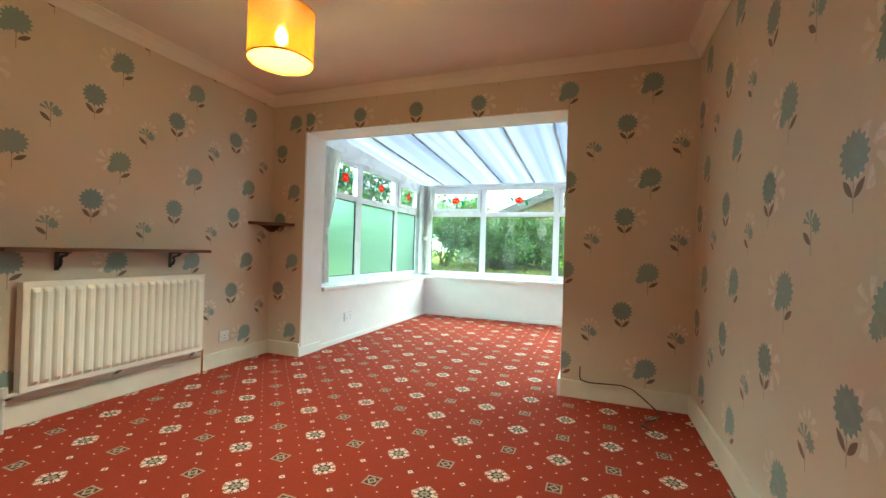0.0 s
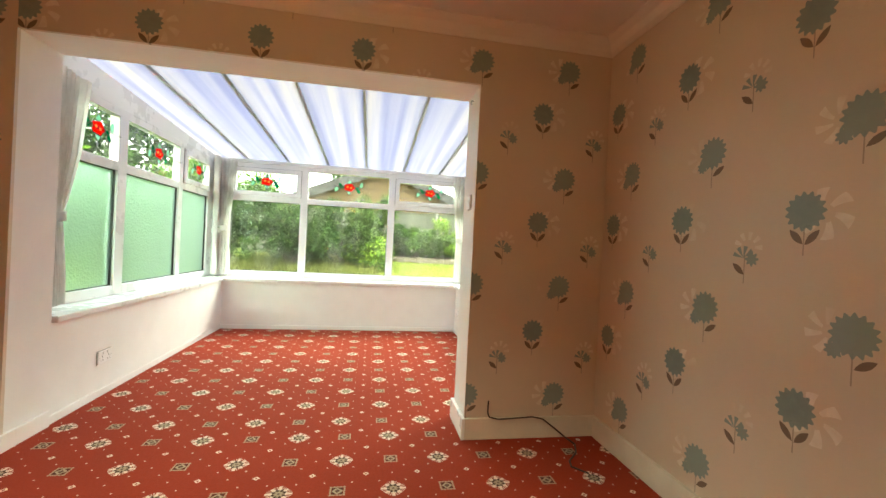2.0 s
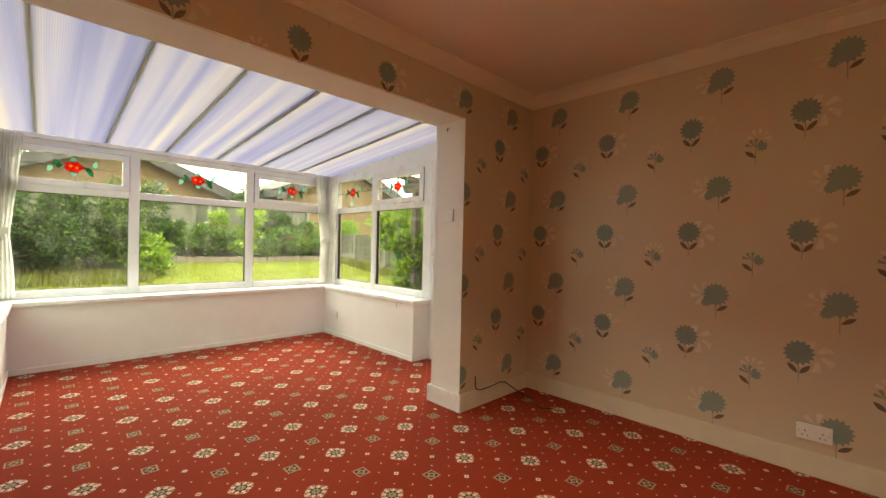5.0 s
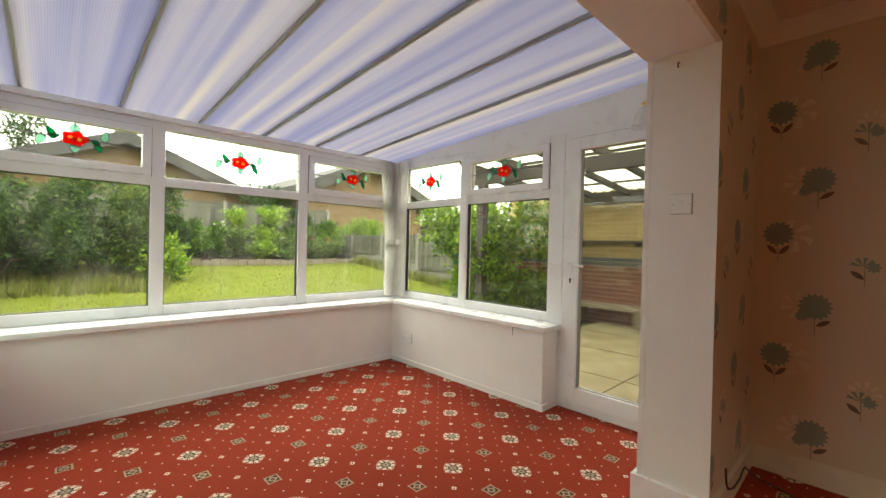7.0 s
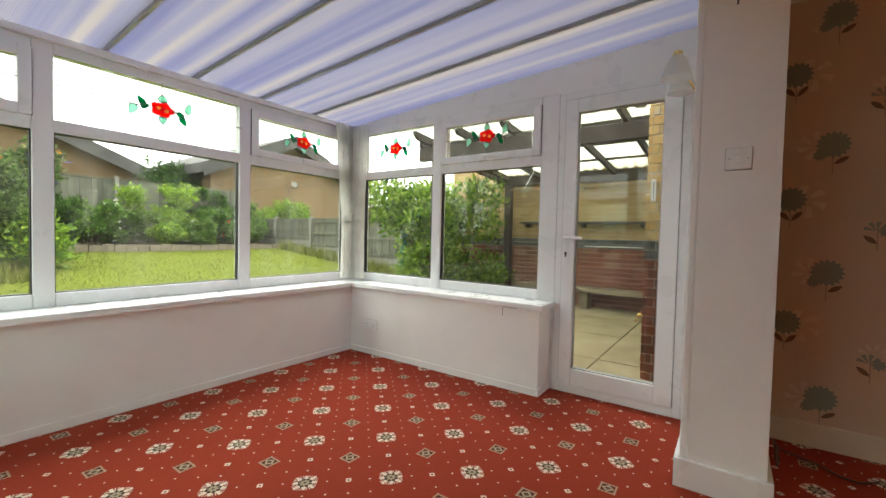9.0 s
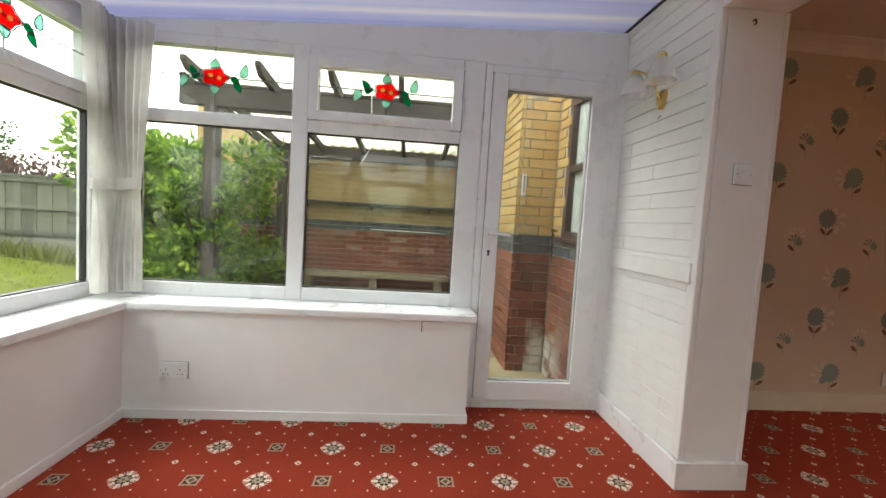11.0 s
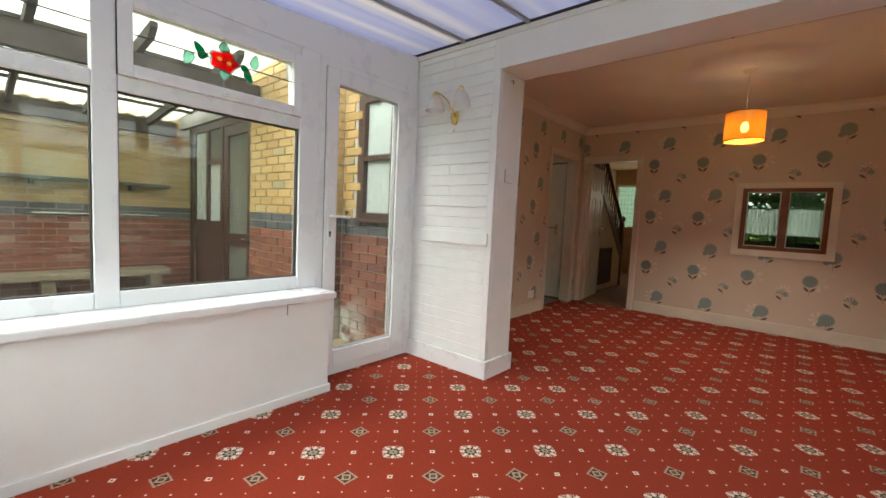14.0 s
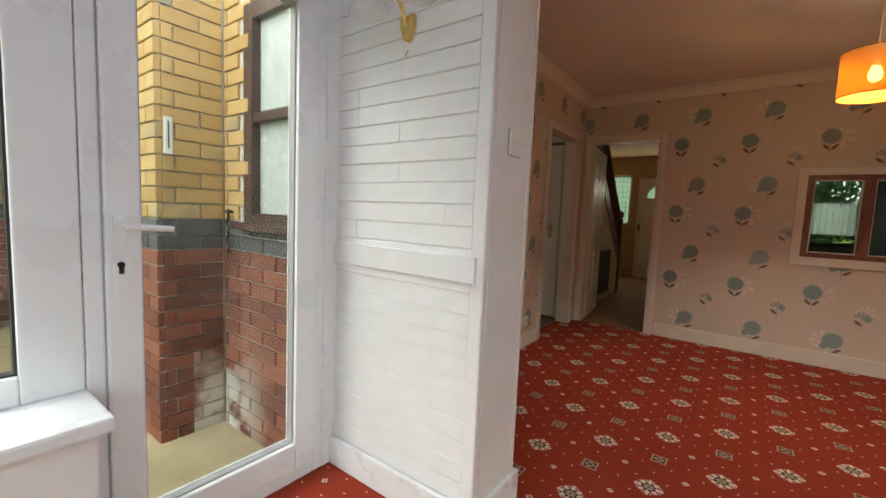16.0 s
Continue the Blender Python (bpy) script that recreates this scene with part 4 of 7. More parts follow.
def shade_cloth():
    m = bpy.data.materials.new("orange_shade_cloth")
    m.use_nodes = True
    nt = m.node_tree
    nt.nodes.clear()
    out = nt.nodes.new("ShaderNodeOutputMaterial")
    tc = nt.nodes.new("ShaderNodeTexCoord")
    nz = nt.nodes.new("ShaderNodeTexNoise")
    nz.inputs["Scale"].default_value = 90
    nt.links.new(tc.outputs["Object"], nz.inputs[0])
    rp = nt.nodes.new("ShaderNodeValToRGB")
    rp.color_ramp.elements[0].color = (0.40, 0.14, 0.012, 1)
    rp.color_ramp.elements[1].color = (0.50, 0.18, 0.016, 1)
    nt.links.new(nz.outputs[0], rp.inputs[0])
    dense = nt.nodes.new("ShaderNodeMix")  # little light gets through the lined cloth
    dense.data_type, dense.blend_type = "RGBA", "MULTIPLY"
    dense.inputs[0].default_value = 1.0
    dense.inputs[7].default_value = (0.045, 0.035, 0.025, 1)
    nt.links.new(rp.outputs[0], dense.inputs[6])
    d, t = nt.nodes.new("ShaderNodeBsdfDiffuse"), nt.nodes.new("ShaderNodeBsdfTranslucent")
    nt.links.new(rp.outputs[0], d.inputs[0])
    nt.links.new(dense.outputs[2], t.inputs[0])
    mx = nt.nodes.new("ShaderNodeMixShader")
    mx.inputs[0].default_value = 0.5
    nt.links.new(d.outputs[0], mx.inputs[1])
    nt.links.new(t.outputs[0], mx.inputs[2])
    # open weave: the bulb shows through
    tp = nt.nodes.new("ShaderNodeBsdfTransparent")
    tp.inputs[0].default_value = (1.0, 0.72, 0.36, 1)
    weave = nt.nodes.new("ShaderNodeMixShader")
    weave.inputs[0].default_value = 0.07
    nt.links.new(mx.outputs[0], weave.inputs[1])
    nt.links.new(tp.outputs[0], weave.inputs[2])
    nt.links.new(weave.outputs[0], out.inputs[0])
    return m


SH0, SH1, SR = 1.865, 2.095, 0.142
bm = bmesh.new()
lathe(bm, [(SR, SH0), (SR, SH1)], (LX, LY, 0), 40)
CLOTH = shade_cloth()
shade = part("shade", bm, CLOTH, lamp, "orange fabric drum shade", 0, True)
# disc added across the open top to hold lamp light off the ceiling
bm = bmesh.new()
lathe(bm, [(0.012, SH1 - 0.012), (SR - 0.004, SH1 - 0.006)], (LX, LY, 0), 40)
part("top_liner", bm, film("light_block_film", (0.09, 0.075, 0.055), 0.6, 20), shade, "", 0, True)
bm = bmesh.new()
for z in (SH0, SH1):
    lathe(bm, [(SR - 0.003, z - 0.003), (SR + 0.002, z - 0.003), (SR + 0.002, z + 0.004), (SR - 0.003, z + 0.004)], (LX, LY, 0), 40)
    part("ring", bm, BRASS, shade)
    bm = bmesh.new()
for k in range(3):
    a = k * 2.094
    rod(bm, (LX, LY, SH1 - 0.03), (LX + SR * math.cos(a), LY + SR * math.sin(a), SH1 - 0.002), 0.0015, seg=5)
part("spider", bm, BRASS, shade)
bm = bmesh.new()
rod(bm, (LX, LY, ZC - 0.02), (LX, LY, SH1 - 0.02), 0.0035, seg=8)
part("cord", bm, CREAMW, lamp)
bm = bmesh.new()
lathe(bm, [(0.0, -0.028), (0.02, -0.027), (0.045, -0.012), (0.048, 0.0)], (LX, LY, ZC), 20)
part("ceiling_rose", bm, CREAMW, lamp, "white ceiling rose", 0, True)
bm = bmesh.new()
rod(bm, (LX, LY, SH1 - 0.02), (LX, LY, SH1 - 0.075), 0.017, seg=12)
part("lamp_holder", bm, CREAMW, lamp)
BULB = bpy.data.materials.new("lit_bulb")
BULB.use_nodes = True
BULB.node_tree.nodes["Principled BSDF"].inputs["Emission Color"].default_value = (1.0, 0.62, 0.25, 1)
BULB.node_tree.nodes["Principled BSDF"].inputs["Emission Strength"].default_value = 9.0
bm = bmesh.new()
lathe(bm, [(0.001, -0.135), (0.016, -0.13), (0.028, -0.112), (0.03, -0.095), (0.024, -0.075), (0.014, -0.055), (0.013, -0.045)], (LX, LY, SH1 - 0.02), 16)
bulb = part("bulb", bm, BULB, lamp, "glowing bulb", 0, True)
bulb.visible_shadow = False
glow = new("lamp_light", bpy.data.lights.new("lamp_light", "POINT"))
glow.data.energy = LAMP
glow.data.color = (1.0, 0.86, 0.68)
glow.data.shadow_soft_size = 0.035
glow.location = (LX, LY, SH1 - 0.115)

# ---- switches and sockets ----
PLAST = plain("white_plastic", (0.86, 0.86, 0.87), 0.3, var=0.015, bump=0.0)
SCREWM = STEEL


def wall_plate(name, m, w, h, label, kind):
    """Plate in local x (across), y (out of the wall, negative), z."""
    root = new(name)
    root.matrix_basis = m
    tagged(root, label, "socket" if kind == "socket" else "switch")

    def add(nm, bm, mat, parent=root, bev=0.0, lab=""):
        bm.transform(m)
        return part(nm, bm, mat, parent, lab, bev)
    bm = bmesh.new()
    box(bm, -w / 2, w / 2, -0.012, -0.003, -h / 2, h / 2)
    plate = add("plate", bm, PLAST, root, 0.003)
    # slightly larger grey plate draws the shadow line round the edge
    bm = bmesh.new()
    box(bm, -w / 2 - 0.002, w / 2 + 0.002, -0.003, 0, -h / 2 - 0.002, h / 2 + 0.002)
    add("back_edge", bm, SEAL, root, 0, "grey rim standing in for the shadow line round the plate")
    for sx in (-1, 1):
        bm = bmesh.new()
        rod(bm, (sx * (w / 2 - 0.013 if w < 0.1 else 0.0605), -0.0128, 0), (sx * (w / 2 - 0.013 if w < 0.1 else 0.0605), -0.011, 0), 0.0035, seg=10)
        add("screw", bm, SCREWM, plate)
    if kind == "switch":
        bm = bmesh.new()
        prism(bm, [(-0.0118, -0.016), (-0.0185, 0.013), (-0.0118, 0.016)], 0, -0.010, 0.010)
        add("rocker", bm, PLAST, plate)
    else:
        for sx in ((-0.036, 0.036) if w > 0.1 else (0.0,)):
            bm = bmesh.new()
            for dx, dz, bw, bh in ((0, 0.004, 0.004, 0.009), (-0.011, -0.02, 0.007, 0.004), (0.011, -0.02, 0.007, 0.004)):
                box(bm, sx + dx - bw / 2, sx + dx + bw / 2, -0.0132, -0.0115, dz - bh / 2, dz + bh / 2)
            add("pin_hole", bm, BLACK, plate)
            bm = bmesh.new()
            o = -0.013 if sx < 0 else 0.013
            box(bm, sx - o - 0.006 if w > 0.1 else 0.02, sx - o + 0.006 if w > 0.1 else 0.032, -0.016, -0.011, 0.018, 0.034)
            add("rocker", bm, PLAST, plate, 0.001)
    return root


RE = Matrix.Rotation(-math.pi / 2, 4, "Z")     # faces -x
RW = Matrix.Rotation(math.pi / 2, 4, "Z")      # faces +x
wall_plate("light_switch", Matrix.Translation((OXR, 4.475, 1.415)) @ RE, 0.088, 0.088, "white single light switch on the pier end", "switch")
wall_plate("double_socket", Matrix.Translation((CR, 7.10, 0.265)) @ RE, 0.146, 0.088, "white double socket on the low wall", "socket")
wall_plate("double_socket", Matrix.Translation((CL, 5.14, 0.265)) @ RW, 0.146, 0.088, "white double socket under the obscured windows", "socket")
wall_plate("single_socket", Matrix.Translation((XL, 3.83, 0.25)) @ RW, 0.088, 0.088, "white single socket beside the radiator", "socket")
wall_plate("double_socket", Matrix.Translation((XR, 2.50, 0.23)) @ RE, 0.146, 0.088, "cream double socket low on the papered wall", "socket")
hk = thing("wall_hook", (OXR, 4.5, 2.05), "small dark hook screwed high on the pier", "hook")
bm = bmesh.new()
path(bm, [(OXR, 4.5, 2.06), (OXR - 0.015, 4.5, 2.06), (OXR - 0.02, 4.5, 2.045), (OXR - 0.012, 4.5, 2.037)], 0.003, 6)
part("wire", bm, BLACK, hk)

structure("trim_plaster_crack", [(CR - 0.0015, CR + 0.002, 5.797, 5.801, 0.52, 0.585), (CR - 0.0015, CR + 0.002, 5.69, 5.797, 0.578, 0.5845)], plain("crack_shadow", (0.10, 0.07, 0.06), 0.9), "hairline plaster crack under the sill", "crack")

# ---- loose cable ----
cb = thing("aerial_cable", (0.0, YF - 0.05, 0), "loose brown aerial cable trailing along the skirting", "cable")
bm = bmesh.new()
path(bm, [(-0.21, YF - 0.03, 0.235), (-0.213, YF - 0.034, 0.17), (-0.205, YF - 0.04, 0.142), (-0.15, YF - 0.05, 0.132), (-0.05, YF - 0.055, 0.138), (0.06, YF - 0.05, 0.142), (0.13, YF - 0.045, 0.125), (0.2, YF - 0.06, 0.075), (0.26, YF - 0.09, 0.03), (0.3, YF - 0.13, 0.008), (0.26, YF - 0.22, 0.005), (0.18, YF - 0.3, 0.005), (0.16, YF - 0.36, 0.005), (0.22, YF - 0.43, 0.005)], 0.0045, 7)
part("lead", bm, plain("brown_cable_sheath", (0.06, 0.035, 0.025), 0.45), cb)

# ---- wall light on the painted brick ----
WLX, WLZ, WLY = 0.02, 1.83, 4.645
wl = thing("wall_light", (WLX, WLY, WLZ), "brass twin-arm wall light with frosted bell glass shades", "wall light")
FROST = Mat("frosted_shade_glass", 0.3)
FROST.color((0.88, 0.87, 0.85))
FROST.b.inputs["Alpha"].default_value = 0.42
FROST.bump(FROST.noise(60, 2), 0.3, 0.002)
FROST = FROST.m
bm = bmesh.new()
prism(bm, [(WLX - 0.028, WLZ + 0.04), (WLX - 0.03, WLZ + 0.0), (WLX - 0.016, WLZ - 0.045), (WLX, WLZ - 0.055), (WLX + 0.016, WLZ - 0.045), (WLX + 0.03, WLZ), (WLX + 0.028, WLZ + 0.04), (WLX, WLZ + 0.03)], 1, WLY - 0.012, WLY + 0.016)
part("back_plate", bm, BRASS, wl, "", 0.004)
for s in (-1, 1):
    bm = bmesh.new()
    ex, ez = WLX + s * 0.115, WLZ + 0.15
    pts = [(WLX, WLY + 0.015, WLZ)]
    for k in range(1, 11):
        a = k / 10 * math.pi * 0.95
        pts.append((WLX + s * (0.115 * (1 - math.cos(a)) / 2 * 1.02), WLY + 0.03 + 0.06 * math.sin(a / 2), WLZ + 0.02 + 0.145 * math.sin(a * 0.62)))
    path(bm, pts, 0.005, 8)
    arm = part("arm", bm, BRASS, wl)
    end = Vector(pts[-1])
    bm = bmesh.new()
    lathe(bm, [(0.006, 0.02), (0.02, 0.012), (0.024, -0.004), (0.02, -0.016)], end, 16)
    part("cup", bm, BRASS, arm)
    bm = bmesh.new()
    lathe(bm, [(0.022, -0.004), (0.034, -0.02), (0.05, -0.05), (0.062, -0.085), (0.066, -0.105), (0.072, -0.118)], end, 24)
    g = part("shade", bm, FROST, wl, "frosted bell glass shade", 0, True)
    bm = bmesh.new()
    lathe(bm, [(0.009, -0.01), (0.01, -0.04), (0.012, -0.05), (0.01, -0.075), (0.001, -0.085)], end, 10)
    part("candle_bulb", bm, PLAST, wl)
bm = bmesh.new()
path(bm, [(WLX + 0.0, WLY, WLZ - 0.085), (WLX - 0.004, WLY + 0.012, WLZ - 0.095), (WLX + 0.004, WLY + 0.012, WLZ - 0.105)], 0.003, 6)
part("pull_switch", bm, STEEL, wl)

# ---- curtains ----
CURT = film("cream_curtain_cloth", (0.90, 0.88, 0.85), 0.6, 9)


def curtain(name, m, w_top, w_tie, w_bot, z0, zt, z1, label, lean=0.0, seed=0, folds=6):
    """Tied-back curtain; local x across, y towards the room (negative), z up."""
    rnd = random.Random(seed)
    root = new(name)
    root.matrix_basis = m
    tagged(root, label, "curtain")
    bm = bmesh.new()
    ph = [rnd.uniform(-0.6, 0.6) for _ in range(8)]
    nz, nx = 40, 60
    rows = []
    for j in range(nz + 1):
        z = z0 + (z1 - z0) * j / nz
        if z > zt:
            f = (z - zt) / (z1 - zt)
            w = w_tie + (w_top - w_tie) * (f ** 0.75)
            c = lean * f
        else:
            f = (zt - z) / (zt - z0)
            w = w_tie + (w_bot - w_tie) * math.sin(f * math.pi / 2)
            c = 0
        depth = 0.016 + 0.02 * min(1, abs(z - zt) * 2.5)
        row = []
        for i in range(nx + 1):
            u = i / nx
            a = u * folds * 2 * math.pi + 0.5 * math.sin(3 * u + ph[0]) + 0.35 * math.sin(z * 2.2 + ph[1] + u * 5)
            row.append(bm.verts.new((c + (u - 0.5) * w, -0.03 - depth * (1 + math.sin(a)) * (0.8 + 0.2 * math.sin(7 * u + ph[2])), z)))
        rows.append(row)
    for lo, hi in zip(rows, rows[1:]):
        for k in range(nx):
            bm.faces.new((lo[k], lo[k + 1], hi[k + 1], hi[k]))
    bm.transform(m)
    part("cloth", bm, CURT, root, "", 0, True)
    bm = bmesh.new()
    n = 20
    rings = []
    for k in range(n):
        a = 2 * math.pi * k / n
        x, y = (w_tie / 2 + 0.008) * math.cos(a), -0.05 + 0.045 * math.sin(a)
        rings.append([bm.verts.new((x, y, zt - 0.03 + 0.01 * math.cos(a))), bm.verts.new((x, y, zt + 0.03 + 0.01 * math.cos(a)))])
    for k in range(n):
        j = (k + 1) % n
        bm.faces.new((rings[k][0], rings[j][0], rings[j][1], rings[k][1]))
    bm.transform(m)
    part("tie_back", bm, CURT, root, "cream cloth tie-back", 0, True)
    return root


curtain("curtain", Matrix.Translation((0.28, 7.555, 0)), 0.26, 0.13, 0.17, 0.655, 1.23, 2.10, "cream curtain tied back in the garden corner", -0.02, 1)
curtain("curtain", Matrix.Translation((0.385, 7.42, 0)) @ RE, 0.24, 0.11, 0.15, 0.655, 1.23, 2.09, "cream curtain tied back beside the side window", 0.0, 2)
curtain("curtain", Matrix.Translation((-2.77, 7.555, 0)), 0.24, 0.12, 0.2, 0.655, 1.23, 2.10, "cream curtain tied back in the shaded corner", 0.02, 3)
curtain("curtain", Matrix.Translation((-2.885, 4.84, 0)) @ RW, 0.34, 0.11, 0.16, 0.655, 1.20, 2.10, "cream curtain tied back beside the house wall", 0.06, 4)
curtain("curtain", Matrix.Translation((-2.885, 7.44, 0)) @ RW, 0.2, 0.11, 0.16, 0.655, 1.2, 2.10, "cream curtain tied back at the end of the obscured windows", -0.02, 5)

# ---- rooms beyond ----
# dimness of the hall and front room is put into this brown
DULL = plain("hall_dimmed_paint", (0.46, 0.31, 0.17), 0.8)
VINYL = plain("grey_brown_vinyl", (0.20, 0.16, 0.125), 0.45, var=0.12, scale=4)
LAMIN = Mat("hall_wood_floor", 0.8, 0, 0.2)
_g = LAMIN.noise(5, 5, (12, 1, 1))
LAMIN.color(LAMIN.ramp(_g, (0.3, (0.19, 0.10, 0.045)), (0.7, (0.30, 0.17, 0.085))))
LAMIN = LAMIN.m
structure("floor_hall", [(-0.55, 1.6, -3.4, YB, -0.12, -0.003)], LAMIN, "brown wooden hall floor", "floor")
structure("floor_lobby", [(XR, 1.75, 1.3, 4.35, -0.12, -0.004)], VINYL, "grey brown vinyl lobby floor", "floor")
structure("wall_hall_west", [(-0.55, -0.45, -3.3, YB - 0.12, 0, ZC)], CREAMW, "dim buff hall wall", "wall")
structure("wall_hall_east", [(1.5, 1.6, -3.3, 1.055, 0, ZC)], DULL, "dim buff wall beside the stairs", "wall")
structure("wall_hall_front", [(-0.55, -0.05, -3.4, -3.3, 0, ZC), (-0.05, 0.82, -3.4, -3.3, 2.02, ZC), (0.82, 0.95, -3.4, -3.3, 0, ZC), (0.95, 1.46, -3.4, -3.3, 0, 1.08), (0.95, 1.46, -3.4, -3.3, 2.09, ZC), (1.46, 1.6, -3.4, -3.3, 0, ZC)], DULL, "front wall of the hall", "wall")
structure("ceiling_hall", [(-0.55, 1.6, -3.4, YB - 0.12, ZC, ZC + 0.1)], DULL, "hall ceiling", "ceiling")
structure("wall_lobby_south", [(XR + 0.12, 0.68, 1.16, 1.28, 0, ZC), (1.44, 1.75, 1.16, 1.28, 0, ZC), (0.68, 1.44, 1.16, 1.28, 2.0, ZC)], CREAMW, "buff lobby wall with a door", "wall")
structure("wall_lobby_east", [(1.65, 1.75, 1.28, 4.6, 0, ZC)], CREAMW, "dim lobby wall", "wall")
structure("wall_lobby_north", [(1.3, 1.75, 4.355, 4.6, 0, ZC)], CREAMW, "dim lobby wall", "wall")
structure("ceiling_lobby", [(XR + 0.12, 1.75, 1.16, 4.62, ZC, ZC + 0.1)], CEIL, "lobby ceiling", "ceiling")
panel_door("door_lobby", Matrix.Translation((0.69, 1.25, 0)), 0.74, 1.97, "cream white panelled lobby door, shut", 0.1)
panel_door("door_kitchen", Matrix.Translation((1.628, 1.5, 0)) @ RW, 0.76, 1.97, "cream white panelled door in the lobby, shut", 0.66)

STAIRW = plain("stair_wood", (0.17, 0.065, 0.03), 0.4, var=0.15)
stairs = thing("staircase", (1.0, -1.2, 0), "brown wooden staircase with turned balusters and closed underside", "staircase")
bm = bmesh.new()
prism(bm, [(-1.1, 0.0), (1.05, 0.0), (1.05, 2.44), (0.84, 2.44), (-1.1, 0.50)], 0, 0.6, 0.63)
part("under_panel", bm, plain("cream_panel", (0.74, 0.60, 0.40), 0.6), stairs, "cream boarded side under the stairs")
bm = bmesh.new()
prism(bm, [(-1.1, 0.5), (0.84, 2.44), (0.62, 2.44), (-1.1, 0.72)], 0, 0.59, 0.64)
part("string", bm, STAIRW, stairs)
for k in range(9):
    bm = bmesh.new()
    y, z = -1.1 + k * 0.2, 0.72 + 0.19 * k
    box(bm, 0.64, 1.5, y, y + 0.22, z - 0.025, z)
    box(bm, 0.64, 1.5, y + 0.01, y + 0.03, z - 0.19, z - 0.025)
    part("tread", bm, STAIRW, stairs)
for k in range(11):
    y = -1.0 + k * 0.11
    zb = 0.71 + (y + 1.1)
    bm = bmesh.new()
    lathe(bm, [(0.014, 0), (0.014, 0.08), (0.02, 0.1), (0.012, 0.14), (0.018, 0.25), (0.012, 0.36), (0.014, 0.4), (0.014, 0.47)], (0.615, y, zb), 8)
    part("baluster", bm, STAIRW, stairs)
bm = bmesh.new()
prism(bm, [(-1.1, 1.16), (0.15, 2.39), (0.15, 2.445), (-1.1, 1.22)], 0, 0.585, 0.645)
part("handrail", bm, STAIRW, stairs, "", 0.01)
bm = bmesh.new()
box(bm, 0.575, 0.655, -1.18, -1.10, 0, 1.18)
lathe(bm, [(0.02, 1.18), (0.05, 1.20), (0.058, 1.25), (0.04, 1.29), (0.001, 1.305)], (0.615, -1.14, 0), 12)
part("newel_post", bm, STAIRW, stairs, "", 0.004)
vent = thing("vent_grille", (0.598, -0.32, 0.4), "dark louvred vent in the panel under the stairs", "vent")
bm = bmesh.new()
for c in ((-0.62, -0.59, 0.09, 0.72), (-0.05, -0.02, 0.09, 0.72), (-0.59, -0.05, 0.09, 0.12), (-0.59, -0.05, 0.69, 0.72)):
    box(bm, 0.583, 0.598, c[0], c[1], c[2], c[3])
part("frame", bm, WOODD, vent)
boxes_part("backing", [(0.594, 0.599, -0.59, -0.05, 0.12, 0.69)], BLACK, vent)
for k in range(14):
    boxes_part("slat", [(0.585, 0.595, -0.59, -0.05, 0.135 + k * 0.039, 0.15 + k * 0.039)], WOODD, vent)

HALLGL = film("leaded_glass", (0.30, 0.37, 0.31))
fd = tagged(new("door_front"), "cream front door with a fan light, shut", "door", kind="structure")
bm = bmesh.new()
box(bm, -0.05, 0.82, -3.36, -3.32, 0, 1.62)
box(bm, -0.05, 0.12, -3.36, -3.32, 1.62, 2.02)
box(bm, 0.66, 0.82, -3.36, -3.32, 1.62, 2.02)
box(bm, 0.12, 0.66, -3.36, -3.32, 1.92, 2.02)
for a in range(6):
    t0, t1 = math.pi * a / 6, math.pi * (a + 1) / 6
    xa, xb = 0.39 + 0.27 * math.cos(t0), 0.39 + 0.27 * math.cos(t1)
    za, zb = 1.64 + 0.25 * math.sin(t0), 1.64 + 0.25 * math.sin(t1)
    prism(bm, [(xa, za), (xb, zb), (xb, 1.93), (xa, 1.93)], 1, -3.358, -3.322)
part("door_leaf", bm, DOORW, fd)
bm = bmesh.new()
box(bm, 0.12, 0.66, -3.342, -3.338, 1.62, 1.92)
p_ = part("pane", bm, HALLGL, fd)
for x0, x1 in ((0.03, 0.34), (0.43, 0.74)):
    for z0, z1 in ((0.2, 0.75), (0.95, 1.5)):
        bm = bmesh.new()
        box(bm, x0, x1, -3.32, -3.308, z0, z1)
        part("panel", bm, DOORW, fd, "", 0.008)
bm = bmesh.new()
box(bm, 0.74, 0.78, -3.32, -3.305, 0.95, 1.1)
rod(bm, (0.76, -3.305, 1.05), (0.76, -3.26, 1.05), 0.012)
part("door_handle", bm, BRASS, fd)
boxes_part("letter_plate", [(0.27, 0.51, -3.32, -3.3, 0.8, 0.86)], BRASS, fd)
hw = tagged(new("window_hall"), "small leaded hall window", "window", kind="structure")
boxes_part("window_frame", [(0.95, 0.98, -3.38, -3.31, 1.08, 2.09), (1.43, 1.46, -3.38, -3.31, 1.08, 2.09), (0.98, 1.43, -3.38, -3.31, 1.08, 1.11), (0.98, 1.43, -3.38, -3.31, 2.06, 2.09)], UPVC, hw)
boxes_part("pane", [(0.98, 1.43, -3.35, -3.346, 1.11, 2.06)], HALLGL, hw)
bm = bmesh.new()
for k in range(1, 6):
    box(bm, 0.98 + k * 0.075 - 0.003, 0.98 + k * 0.075 + 0.003, -3.345, -3.342, 1.11, 2.06)
for k in range(1, 9):
    box(bm, 0.98, 1.43, -3.3415, -3.339, 1.11 + k * 0.105 - 0.003, 1.11 + k * 0.105 + 0.003)
part("leading", bm, LEAD, hw)

